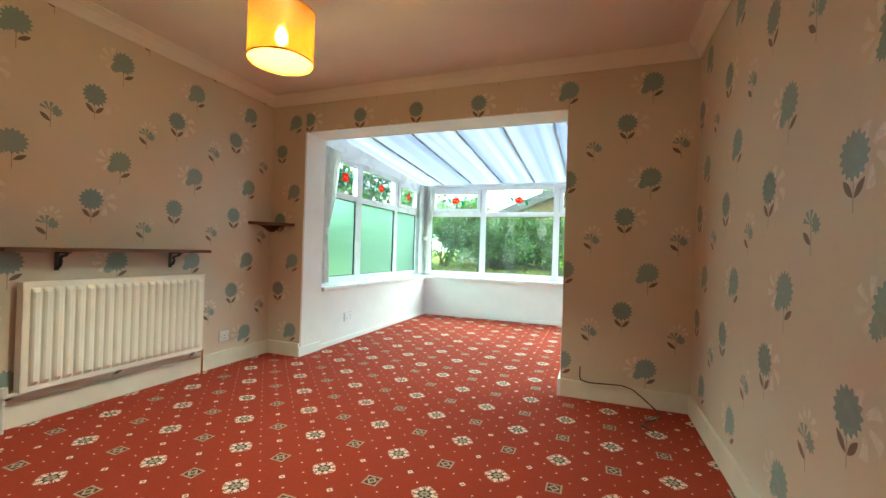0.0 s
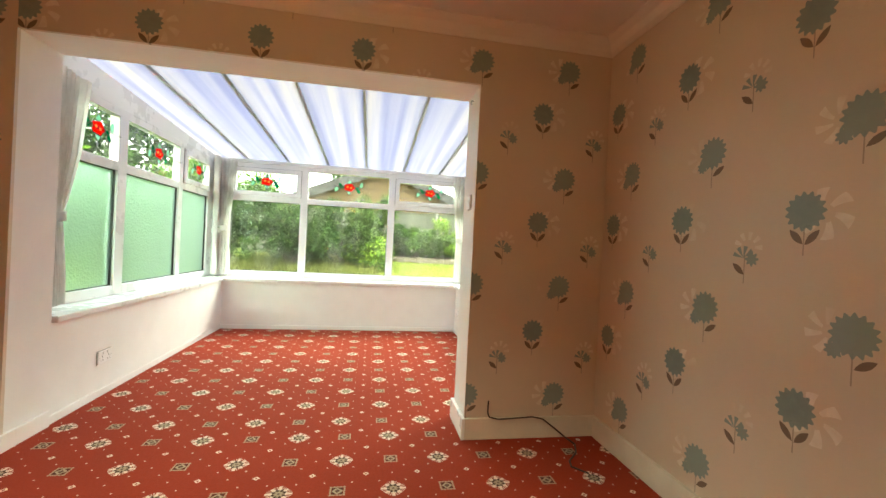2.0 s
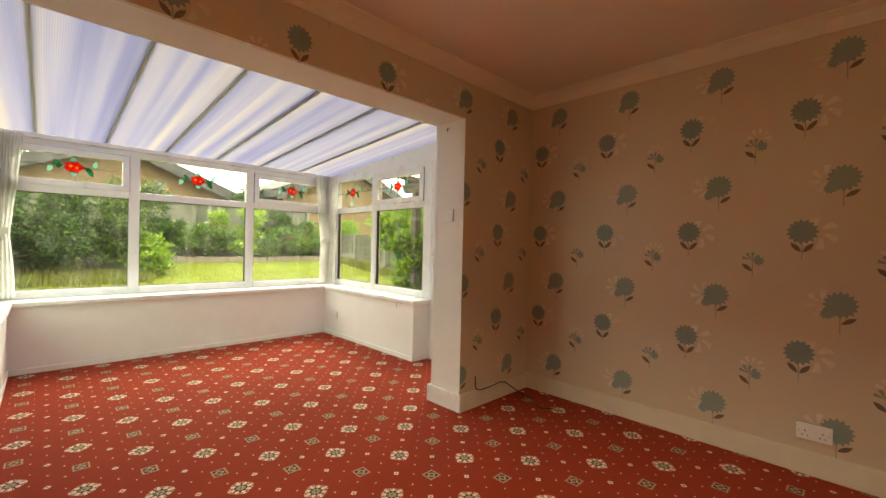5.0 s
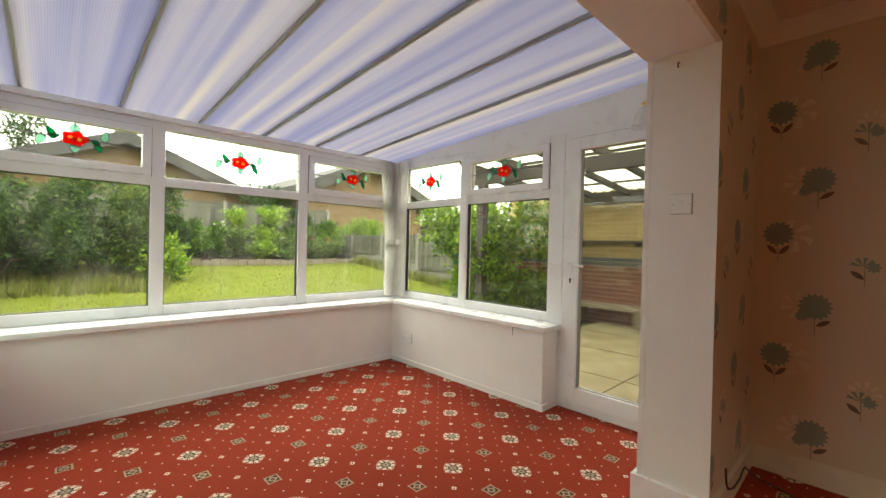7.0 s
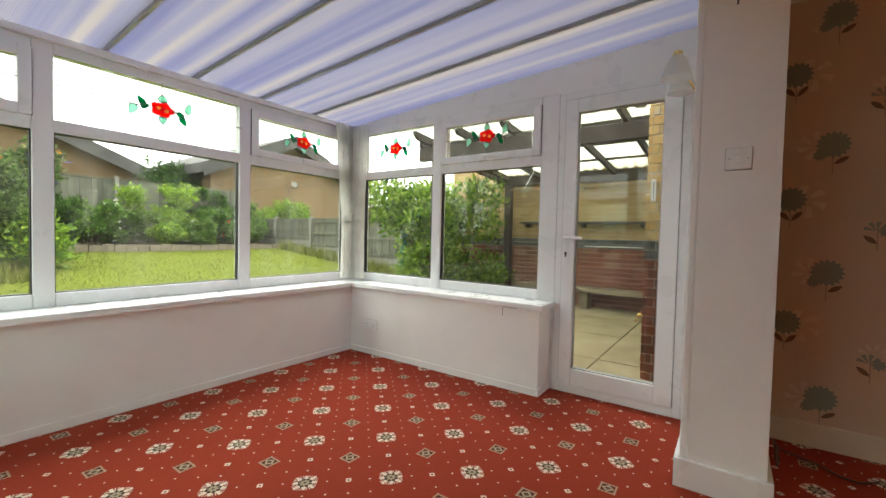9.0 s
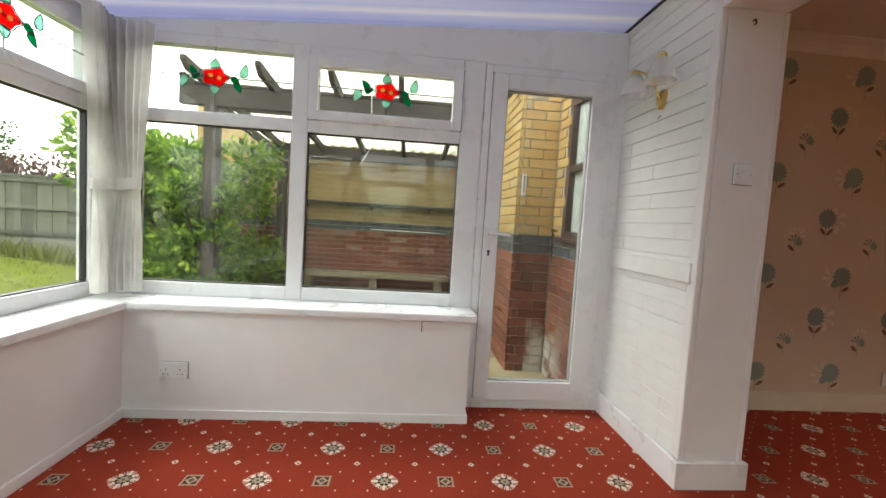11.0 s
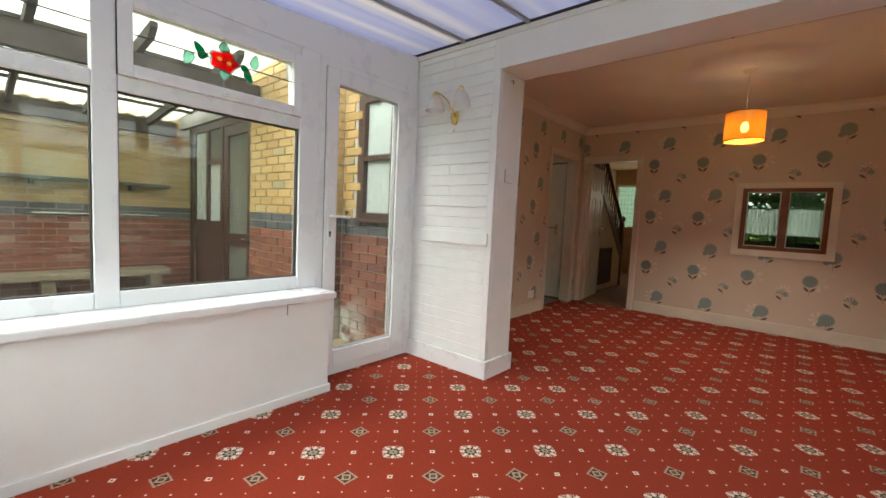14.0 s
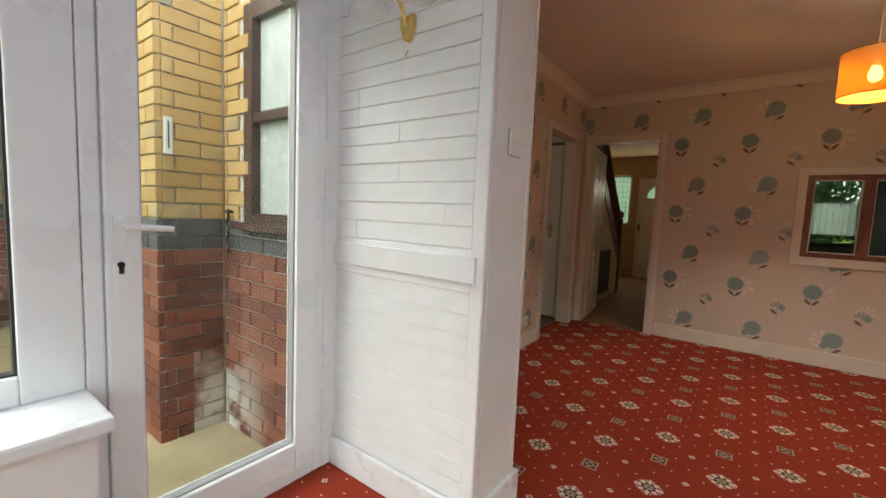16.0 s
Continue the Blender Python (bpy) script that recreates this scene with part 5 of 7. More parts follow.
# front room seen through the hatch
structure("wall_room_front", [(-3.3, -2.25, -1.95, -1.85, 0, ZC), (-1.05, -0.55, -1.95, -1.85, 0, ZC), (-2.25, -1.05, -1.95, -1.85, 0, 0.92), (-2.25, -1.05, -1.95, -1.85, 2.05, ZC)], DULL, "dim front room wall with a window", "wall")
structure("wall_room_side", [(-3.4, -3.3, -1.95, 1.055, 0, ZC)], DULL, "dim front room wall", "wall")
structure("floor_room", [(-3.3, -0.55, -1.95, 1.055, -0.12, -0.002)], VINYL, "dark front room floor", "floor")
structure("ceiling_room", [(-3.4, -0.45, -1.95, 1.055, ZC, ZC + 0.1)], CEIL, "front room ceiling", "ceiling")
fw = tagged(new("window_front"), "front room window behind the hatch", "window", kind="structure")
boxes_part("window_frame", [(-2.25, -2.2, -1.94, -1.87, 0.92, 2.05), (-1.10, -1.05, -1.94, -1.87, 0.92, 2.05), (-2.2, -1.10, -1.94, -1.87, 2.0, 2.05), (-2.2, -1.10, -1.94, -1.87, 0.92, 0.97), (-1.68, -1.63, -1.94, -1.87, 0.97, 2.0)], WOODD, fw)
net = thing("cafe_curtain", (-1.65, -1.82, 1.5), "white pleated half-height net curtain on a rod", "curtain")
bm = bmesh.new()
rows = []
for z in (1.08, 1.5):
    rows.append([bm.verts.new((-2.2 + 1.1 * k / 120, -1.80 + 0.014 * math.sin(k * 0.9), z)) for k in range(121)])
for k in range(120):
    bm.faces.new((rows[0][k], rows[0][k + 1], rows[1][k + 1], rows[1][k]))
NET = film("net_cloth", (0.75, 0.75, 0.74))
part("cloth", bm, NET, net, "", 0, True)
bm = bmesh.new()
rod(bm, (-2.24, -1.80, 1.505), (-1.06, -1.80, 1.505), 0.006)
part("rod", bm, STEEL, net)

# ---- garden ----
def ground_z(x, y):
    """The lawn lies level by the house and climbs away from it to the border."""
    s = min(1.0, max(0.0, (y - 8.6) / 7.1))
    return -0.12 + 0.70 * s + (0.02 * math.sin(x * 0.9) * math.sin(y * 0.7) if y > 9 else 0)


GRASS = Mat("lawn_grass", 0.95, 0, 0.1)
_a, _b, _c = GRASS.noise(0.5, 4), GRASS.noise(7, 4), GRASS.noise(70, 3)
GRASS.color(GRASS.ramp(_a * 0.35 + _b * 0.3 + _c * 0.35, (0.3, (0.09, 0.115, 0.012)), (0.52, (0.14, 0.17, 0.02)), (0.72, (0.20, 0.21, 0.038)))).bump(_c + _b, 0.8, 0.03)
GRASS = GRASS.m
bm = bmesh.new()
xs = [-400, -120, -60, -30] + [-20 + 1.0 * k for k in range(41)] + [30, 60, 120, 400]
ys = [-400, -120, -40, -15, 0] + [3 + 1.0 * k for k in range(32)] + [50, 90, 150, 400]
grid = [[bm.verts.new((x, y, ground_z(x, y))) for x in xs] for y in ys]
for j in range(len(ys) - 1):
    for i in range(len(xs) - 1):
        bm.faces.new((grid[j][i], grid[j][i + 1], grid[j + 1][i + 1], grid[j + 1][i]))
tagged(part("ground", bm, GRASS, None, "", 0, True), "green mown lawn sloping up from the house", "lawn", kind="structure")


def leaf_cloud(name, blobs, n, size, mat, parent, seed, label="", flat=0.0):
    """Many small leaves on and in lumpy clumps; blobs: centre, radii."""
    rng = np.random.default_rng(seed)
    vol = np.array([b[3] * b[4] * b[5] for b in blobs]) ** 0.67
    pick = rng.choice(len(blobs), n, p=vol / vol.sum())
    bl = np.array(blobs)[pick]
    d = rng.normal(size=(n, 3))
    d /= np.linalg.norm(d, axis=1)[:, None]
    lump = 1 + 0.22 * np.sin(d[:, 0] * 7 + bl[:, 0] * 3) * np.sin(d[:, 1] * 6 + bl[:, 1]) + 0.18 * np.sin(d[:, 2] * 9 + bl[:, 2] * 5)
    rad = (rng.random(n) ** 0.28) * lump * rng.uniform(0.8, 1.12, n)
    c = bl[:, :3] + d * bl[:, 3:6] * rad[:, None]
    axis = d * 0.7 + rng.normal(size=(n, 3)) * 0.6
    axis[:, 2] += 0.25
    axis /= np.linalg.norm(axis, axis=1)[:, None]
    side = np.cross(axis, rng.normal(size=(n, 3)))
    side /= np.linalg.norm(side, axis=1)[:, None]
    nor = np.cross(axis, side)
    s = size * rng.uniform(0.6, 1.35, n)[:, None]
    v = np.stack([c - axis * s * 0.5, c + side * s * 0.28 + nor * s * 0.06, c + axis * s * 0.6 - nor * s * 0.1, c - side * s * 0.28 + nor * s * 0.06], 1).reshape(-1, 3)
    idx = np.arange(n)[:, None] * 4
    me = bpy.data.meshes.new(name)
    me.from_pydata(v.tolist(), [], (idx + np.array([[0, 1, 2, 3]])).tolist())
    me.materials.append(mat)
    ob = new(name, me)
    if parent is not None:
        ob.parent = parent
        ob.matrix_parent_inverse = parent.matrix_basis.inverted()
    if label:
        tagged(ob, label)
    return ob


def leaf_mat(name, dark, lite, rough=0.5):
    m = bpy.data.materials.new(name)
    m.use_nodes = True
    nt = m.node_tree
    b, out = nt.nodes["Principled BSDF"], nt.nodes["Material Output"]
    ge = nt.nodes.new("ShaderNodeNewGeometry")
    rp = nt.nodes.new("ShaderNodeValToRGB")
    rp.color_ramp.elements[0].color, rp.color_ramp.elements[1].color = (*dark, 1), (*lite, 1)
    nt.links.new(ge.outputs["Random Per Island"], rp.inputs[0])
    nt.links.new(rp.outputs[0], b.inputs["Base Color"])
    b.inputs["Roughness"].default_value = rough
    b.inputs["Specular IOR Level"].default_value = 0.2
    tl = nt.nodes.new("ShaderNodeBsdfTranslucent")
    nt.links.new(rp.outputs[0], tl.inputs[0])
    mx = nt.nodes.new("ShaderNodeMixShader")
    mx.inputs[0].default_value = 0.35
    nt.links.new(b.outputs[0], mx.inputs[1])
    nt.links.new(tl.outputs[0], mx.inputs[2])
    nt.links.new(mx.outputs[0], out.inputs[0])
    return m


L_DARK = leaf_mat("dark_leaves", (0.016, 0.042, 0.010), (0.060, 0.120, 0.024))
L_MID = leaf_mat("mid_leaves", (0.028, 0.08, 0.010), (0.15, 0.27, 0.035))
L_LITE = leaf_mat("light_leaves", (0.08, 0.18, 0.014), (0.34, 0.46, 0.06))
L_GREY = leaf_mat("grey_green_leaves", (0.03, 0.068, 0.016), (0.19, 0.27, 0.075))
L_PURP = leaf_mat("copper_leaves", (0.035, 0.018, 0.015), (0.09, 0.04, 0.03))
BARK = plain("bark", (0.10, 0.075, 0.05), 0.9, var=0.3, scale=20)


def shrub(name, at, blobs, n, size, mat, seed, label, stems=5, height=1.0, extra=()):
    """Stems from the ground with a crown of leaves; blobs are relative to the foot."""
    rnd = random.Random(seed)
    root = thing(name, at, label, "tree" if "tree" in name else "shrub")
    bm = bmesh.new()
    for k in range(stems):
        b = rnd.choice(blobs)
        top = Vector((at[0] + b[0] + rnd.uniform(-0.3, 0.3) * b[3], at[1] + b[1] + rnd.uniform(-0.3, 0.3) * b[4], at[2] + b[2] + 0.4 * b[5]))
        foot = Vector((at[0] + rnd.uniform(-0.12, 0.12) * height, at[1] + rnd.uniform(-0.12, 0.12) * height, at[2] - 0.05))
        mid = foot.lerp(top, 0.5) + Vector((rnd.uniform(-0.1, 0.1), rnd.uniform(-0.1, 0.1), 0.1)) * height
        r = 0.018 * height
        rod(bm, foot, mid, r, r * 0.7, 7)
        rod(bm, mid, top, r * 0.7, r * 0.2, 6)
    part("trunk" if "tree" in name else "stem", bm, BARK, root)
    bl = [(at[0] + b[0], at[1] + b[1], at[2] + b[2], b[3], b[4], b[5]) for b in blobs]
    leaf_cloud("crown", bl, n, size, mat, root, seed)
    for k, (m2, n2, s2, nm) in enumerate(extra):
        tagged(leaf_cloud(nm, bl, n2, s2, m2, root, seed + 50 + k), kind="stuff")
    return root


def blobs(seed, n, w, d, h, r):
    rnd = random.Random(seed)
    out = []
    for _ in range(n):
        s = rnd.uniform(0.7, 1.3) * r
        out.append((rnd.uniform(-w, w), rnd.uniform(-d, d), rnd.uniform(0.5 * r, max(0.6 * r, h - r)), s, s, s * rnd.uniform(0.75, 1.1)))
    return out


W_ROSE = leaf_mat("white_petals", (0.6, 0.58, 0.5), (0.85, 0.82, 0.75))
R_ROSE = leaf_mat("red_petals", (0.35, 0.02, 0.02), (0.6, 0.06, 0.05))
O_FLOW = leaf_mat("orange_petals", (0.6, 0.22, 0.03), (0.8, 0.4, 0.06))
P_FLOW = leaf_mat("violet_petals", (0.10, 0.06, 0.25), (0.22, 0.14, 0.45))


def gz(x, y):
    return (x, y, ground_z(x, y))


# the big shrubbery along the shaded side
shrub("shrub", gz(-3.2, 14.0), blobs(1, 30, 1.35, 0.9, 2.25, 0.36), 13000, 0.085, L_DARK, 11, "large dark green shrub beside the lawn", 8, 1.8, ((L_GREY, 3500, 0.07, "new_growth"),))
shrub("shrub", gz(-1.75, 14.5), blobs(2, 26, 0.85, 0.7, 1.85, 0.32), 11000, 0.075, L_GREY, 12, "tall grey green shrub beside the lawn", 8, 1.8, ((L_DARK, 3500, 0.07, "inner_leaves"),))
shrub("shrub", gz(-1.05, 14.0), blobs(3, 8, 0.42, 0.4, 0.95, 0.34), 4200, 0.10, L_LITE, 13, "low leafy bright green shrub at the lawn's edge", 6, 0.9, ((L_MID, 1500, 0.09, "old_leaves"),))
shrub("shrub", gz(-5.2, 15.0), blobs(4, 20, 1.2, 1.0, 3.0, 0.5), 9000, 0.09, L_MID, 14, "tall green shrub in the side border", 8, 2.2)
shrub("shrub", gz(-0.75, 15.75), blobs(5, 16, 0.5, 0.4, 2.15, 0.28), 5500, 0.075, L_GREY, 15, "climbing shrub with orange and violet flowers", 7, 1.7, ((O_FLOW, 60, 0.13, "orange_flower"), (P_FLOW, 110, 0.13, "violet_flower"), (L_DARK, 2500, 0.07, "inner_leaves")))
# side hedge behind the obscured windows
for k, (x, y, w, h) in enumerate(((-5.0, 4.4, 0.9, 2.2), (-5.1, 6.4, 0.9, 2.0), (-5.0, 8.4, 0.9, 2.2), (-5.2, 10.6, 1.0, 2.4), (-5.3, 12.6, 1.0, 2.6))):
    shrub("hedge_shrub", gz(x, y), blobs(20 + k, 9, 0.35, w, h, 0.55), 6500, 0.10, (L_MID, L_DARK)[k % 2], 30 + k, "dense green hedge shrub along the boundary", 6, 1.4)
shrub("shade_tree", gz(-9.0, 17.0), blobs(26, 10, 1.6, 1.6, 6.0, 1.3), 9000, 0.2, L_DARK, 41, "tall dark tree beyond the hedge", 8, 5)
# border at the end of the lawn: foot, half width, height, leaves, flowers
end_spec = ((-0.25, 16.5, 0.6, 1.05, L_DARK, ""), (0.55, 16.4, 0.6, 1.05, L_MID, "white"), (1.45, 16.6, 0.55, 0.85, L_GREY, "white"), (2.05, 16.2, 0.35, 0.55, L_LITE, ""), (2.75, 16.3, 0.4, 0.65, L_GREY, "white"),
            (3.25, 16.6, 0.4, 1.15, L_MID, "red"), (3.9, 16.4, 0.45, 0.75, L_GREY, "red"), (4.6, 16.6, 0.4, 0.95, L_MID, ""), (0.25, 17.5, 0.6, 1.35, L_DARK, ""), (3.4, 17.6, 0.6, 1.3, L_DARK, ""), (4.5, 17.6, 0.5, 1.2, L_GREY, ""),
            (1.0, 17.8, 0.5, 1.15, L_MID, ""), (3.0, 17.75, 0.5, 1.8, L_MID, ""), (3.9, 17.8, 0.5, 1.75, L_DARK, ""), (4.8, 17.7, 0.4, 1.5, L_MID, ""), (-0.9, 17.2, 0.6, 1.5, L_DARK, ""))
for k, (x, y, w, h, m, flower) in enumerate(end_spec):
    ex = {"white": ((W_ROSE, 48, 0.12, "white_rose"),), "red": ((R_ROSE, 40, 0.11, "red_rose"),), "": ()}[flower]
    ex += ((L_MID if m is not L_MID else L_GREY, 1400, 0.075, "old_leaves"),)
    words = {"white": "green rose bush with white blooms in the raised border", "red": "green rose bush with red blooms in the raised border", "": "leafy green shrub in the raised border"}[flower]
    shrub("border_shrub", (x, y, 0.70), blobs(50 + k, 13, w * 0.75, 0.4, h, 0.2), 3000, 0.08, m, 60 + k, words, 8, 1.0, ex)
for k, (x, y, h, m) in enumerate(((2.5, 17.1, 1.85, L_LITE), (1.55, 17.5, 1.6, L_LITE))):
    shrub("young_tree", (x, y, 0.70), blobs(300 + k, 11, 0.42 - 0.2 * k, 0.35, h, 0.24), 2600 - 1200 * k, 0.085, m, 320 + k, "slender young tree with lime green leaves in the border", 6, 1.2)
for k, (x, y) in enumerate(((-1.0, -5.2), (-2.4, -5.4), (1.2, -6.0), (-3.6, -5.6))):
    shrub("front_shrub", (x, y, -0.12), blobs(340 + k, 8, 0.7, 0.5, 3.0, 0.7), 4000, 0.12, L_DARK, 350 + k, "dark shrub outside the front windows", 6, 1.6)
for k, (x, y, h, w) in enumerate(((4.5, 21.2, 3.3, 0.75), (5.6, 22.2, 3.1, 0.8), (12.4, 20.5, 3.4, 1.0), (-2.9, 33.0, 7.6, 1.2), (-7.5, 24.0, 5.0, 1.2))):
    shrub("garden_tree", (x, y, 0.55), blobs(80 + k, 10, w, 0.8, h, 0.75), 6500, 0.13, L_DARK, 90 + k, "leafy dark tree beyond the fence", 7, 2.6)
shrub("shrub", (6.4, 13.1, 0.4), blobs(84, 10, 0.5, 0.75, 2.15, 0.5), 6500, 0.085, L_PURP, 94, "dark copper-leaved shrub over the fence", 7, 1.6)
shrub("shrub", (6.05, 17.3, 0.5), blobs(85, 12, 0.4, 1.1, 1.85, 0.4), 6000, 0.085, L_LITE, 95, "lime green shrub showing over the fence", 7, 1.4, ((L_MID, 2500, 0.09, "old_leaves"),))
# shrubs by the pergola
shrub("shrub", gz(2.95, 8.4), blobs(101, 16, 0.9, 0.6, 2.3, 0.4), 10000, 0.08, L_LITE, 110, "bright green leafy climber by the pergola post", 10, 1.5, ((L_MID, 2200, 0.09, "old_leaves"),))
shrub("shrub", gz(2.22, 7.95), blobs(102, 7, 0.2, 0.25, 2.1, 0.2), 1300, 0.075, L_LITE, 111, "light green climber growing up the pergola post", 6, 1.2, ((L_MID, 700, 0.08, "old_leaves"),))
shrub("shrub", gz(2.5, 7.75), blobs(103, 6, 0.5, 0.2, 0.7, 0.25), 1700, 0.11, L_MID, 112, "low strappy green plants beside the patio", 6, 0.8)
shrub("shrub", gz(3.65, 8.75), blobs(104, 14, 0.85, 0.6, 2.35, 0.42), 9000, 0.085, L_LITE, 113, "bright green shrub at the end of the patio", 6, 1.2)

# long grass at the lawn's edges
rng = np.random.default_rng(5)
N_G = 34000
gx = rng.uniform(-4.5, 5.15, N_G)
gy = rng.uniform(8.2, 15.6, N_G)
tall = np.where((gx < -0.9 + 0.3 * np.sin(gy)) & (gy > 12.6), 0.17, 0.035) + np.where(gx > 4.75, 0.22, 0)
hgt = tall * rng.uniform(0.5, 1.4, N_G)
ang = rng.uniform(0, 6.28, N_G)
gzv = np.array([ground_z(a, b) for a, b in zip(gx, gy)])
wd = 0.006 + 0.012 * (tall > 0.15)
p0 = np.stack([gx - wd * np.cos(ang), gy - wd * np.sin(ang), gzv - 0.01], 1)
p1 = np.stack([gx + wd * np.cos(ang), gy + wd * np.sin(ang), gzv - 0.01], 1)
p2 = np.stack([gx + hgt * 0.4 * np.sin(ang), gy + hgt * 0.4 * np.cos(ang), gzv + hgt], 1)
me = bpy.data.meshes.new("grass")
me.from_pydata(np.stack([p0, p1, p2], 1).reshape(-1, 3).tolist(), [], (np.arange(N_G)[:, None] * 3 + np.array([[0, 1, 2]])).tolist())
me.materials.append(leaf_mat("grass_blades", (0.11, 0.14, 0.015), (0.27, 0.27, 0.08)))
tagged(new("grass", me), "short lawn grass with long dry tufts at the edges", "grass", kind="stuff")

STONE = plain("edging_stone", (0.23, 0.19, 0.15), 0.9, var=0.2, scale=9)
SOIL = plain("border_soil", (0.09, 0.06, 0.04), 0.95, var=0.3, scale=12)
structure("trim_border_soil", [(-1.2, 5.1, 15.86, 18.1, 0.0, 0.70)], SOIL, "dark soil of the raised border", "soil")
edging = thing("border_edging", (2.0, 15.75, 0.6), "low row of weathered edging stones round the border", "edging")
rnd = random.Random(7)
for k in range(28):
    x = -1.2 + k * 0.226
    bm = bmesh.new()
    box(bm, x, x + 0.216, 15.70 + rnd.uniform(-0.02, 0.02), 15.855, 0.42, 0.70 + rnd.uniform(-0.02, 0.025))
    part("stone", bm, STONE, edging)

# ---- fences ----
CONC = plain("fence_concrete", (0.22, 0.215, 0.19), 0.9, var=0.12, scale=8)
FWOOD = Mat("weathered_fence_wood", 0.9)
_g = FWOOD.noise(6, 4, (9, 9, 0.7))
FWOOD.color(FWOOD.ramp(_g * 0.6 + FWOOD.random() * 0.4, (0.25, (0.075, 0.08, 0.062)), (0.75, (0.16, 0.16, 0.125)))).bump(_g, 0.3, 0.003)
FWOOD = FWOOD.m


def fence(name, x0, y0, x1, y1, n, top, label):
    root = thing(name, (x0, y0, ground_z(x0, y0)), label, "fence")
    d = Vector((x1 - x0, y1 - y0, 0)) / n
    u = d.normalized()
    w = Vector((-u.y, u.x, 0))

    def slab(nm, c, along, thick, z0, z1, mat):
        bm = bmesh.new()
        pts = [c + u * (along / 2 * s) + w * (thick / 2 * t) for s, t in ((-1, -1), (1, -1), (1, 1), (-1, 1))]
        lo = [bm.verts.new((p.x, p.y, z0)) for p in pts]
        hi = [bm.verts.new((p.x, p.y, z1)) for p in pts]
        bm.faces.new(lo[::-1])
        bm.faces.new(hi)
        for k in range(4):
            bm.faces.new((lo[k], lo[(k + 1) % 4], hi[(k + 1) % 4], hi[k]))
        return part(nm, bm, mat, root)
    for k in range(n + 1):
        p = Vector((x0, y0, 0)) + d * k
        g = ground_z(p.x, p.y)
        slab("post", p, 0.1, 0.1, g - 0.1, top + 0.06, CONC)
        if k == n:
            break
        c = p + d * 0.5
        g = ground_z(c.x, c.y)
        L = d.length - 0.11
        slab("gravel_board", c, L, 0.05, g - 0.05, g + 0.28, CONC)
        nb = 14
        for j in range(nb):
            slab("board", c + u * ((j + 0.5) / nb - 0.5) * L + w * (0.004 if j % 2 else -0.004), L / nb - 0.004, 0.018, g + 0.285, top - 0.035, FWOOD)
        for z in (g + 0.34, (g + top) / 2 + 0.1, top - 0.12):
            slab("rail", c - w * 0.03 * (1 if x0 == x1 else -1) * -1, L, 0.035, z, z + 0.06, FWOOD)
        slab("capping", c, L, 0.06, top - 0.034, top, FWOOD)
    return root


fence("fence", 5.2, 9.3, 5.2, 18.1, 5, 1.50, "weathered grey timber fence between concrete posts")
fence("fence", 5.2, 18.2, -5.6, 18.2, 6, 2.42, "weathered timber fence behind the raised border")

# ---- houses beyond ----
BRKF = Mat("far_buff_brick", 0.9)
_b = BRKF.nt.nodes.new("ShaderNodeTexBrick")
_b.inputs["Color1"].default_value, _b.inputs["Color2"].default_value, _b.inputs["Mortar"].default_value = (0.17, 0.105, 0.05, 1), (0.24, 0.155, 0.075, 1), (0.10, 0.08, 0.06, 1)
_b.inputs["Scale"].default_value = 4.4
_m = BRKF.nt.nodes.new("ShaderNodeMapping")
_m.inputs["Rotation"].default_value = (radians(90), 0, 0)
BRKF.nt.links.new(BRKF.tc.outputs["Object"], _m.inputs[0])
BRKF.nt.links.new(_m.outputs[0], _b.inputs[0])
BRKF.color(BRKF.mix(_b.outputs[0], (0.13, 0.085, 0.05), BRKF.noise(1.2, 3) * 0.5))
BRKF = BRKF.m
TILE = plain("grey_roof_tile", (0.075, 0.072, 0.072), 0.85, var=0.2, scale=5)


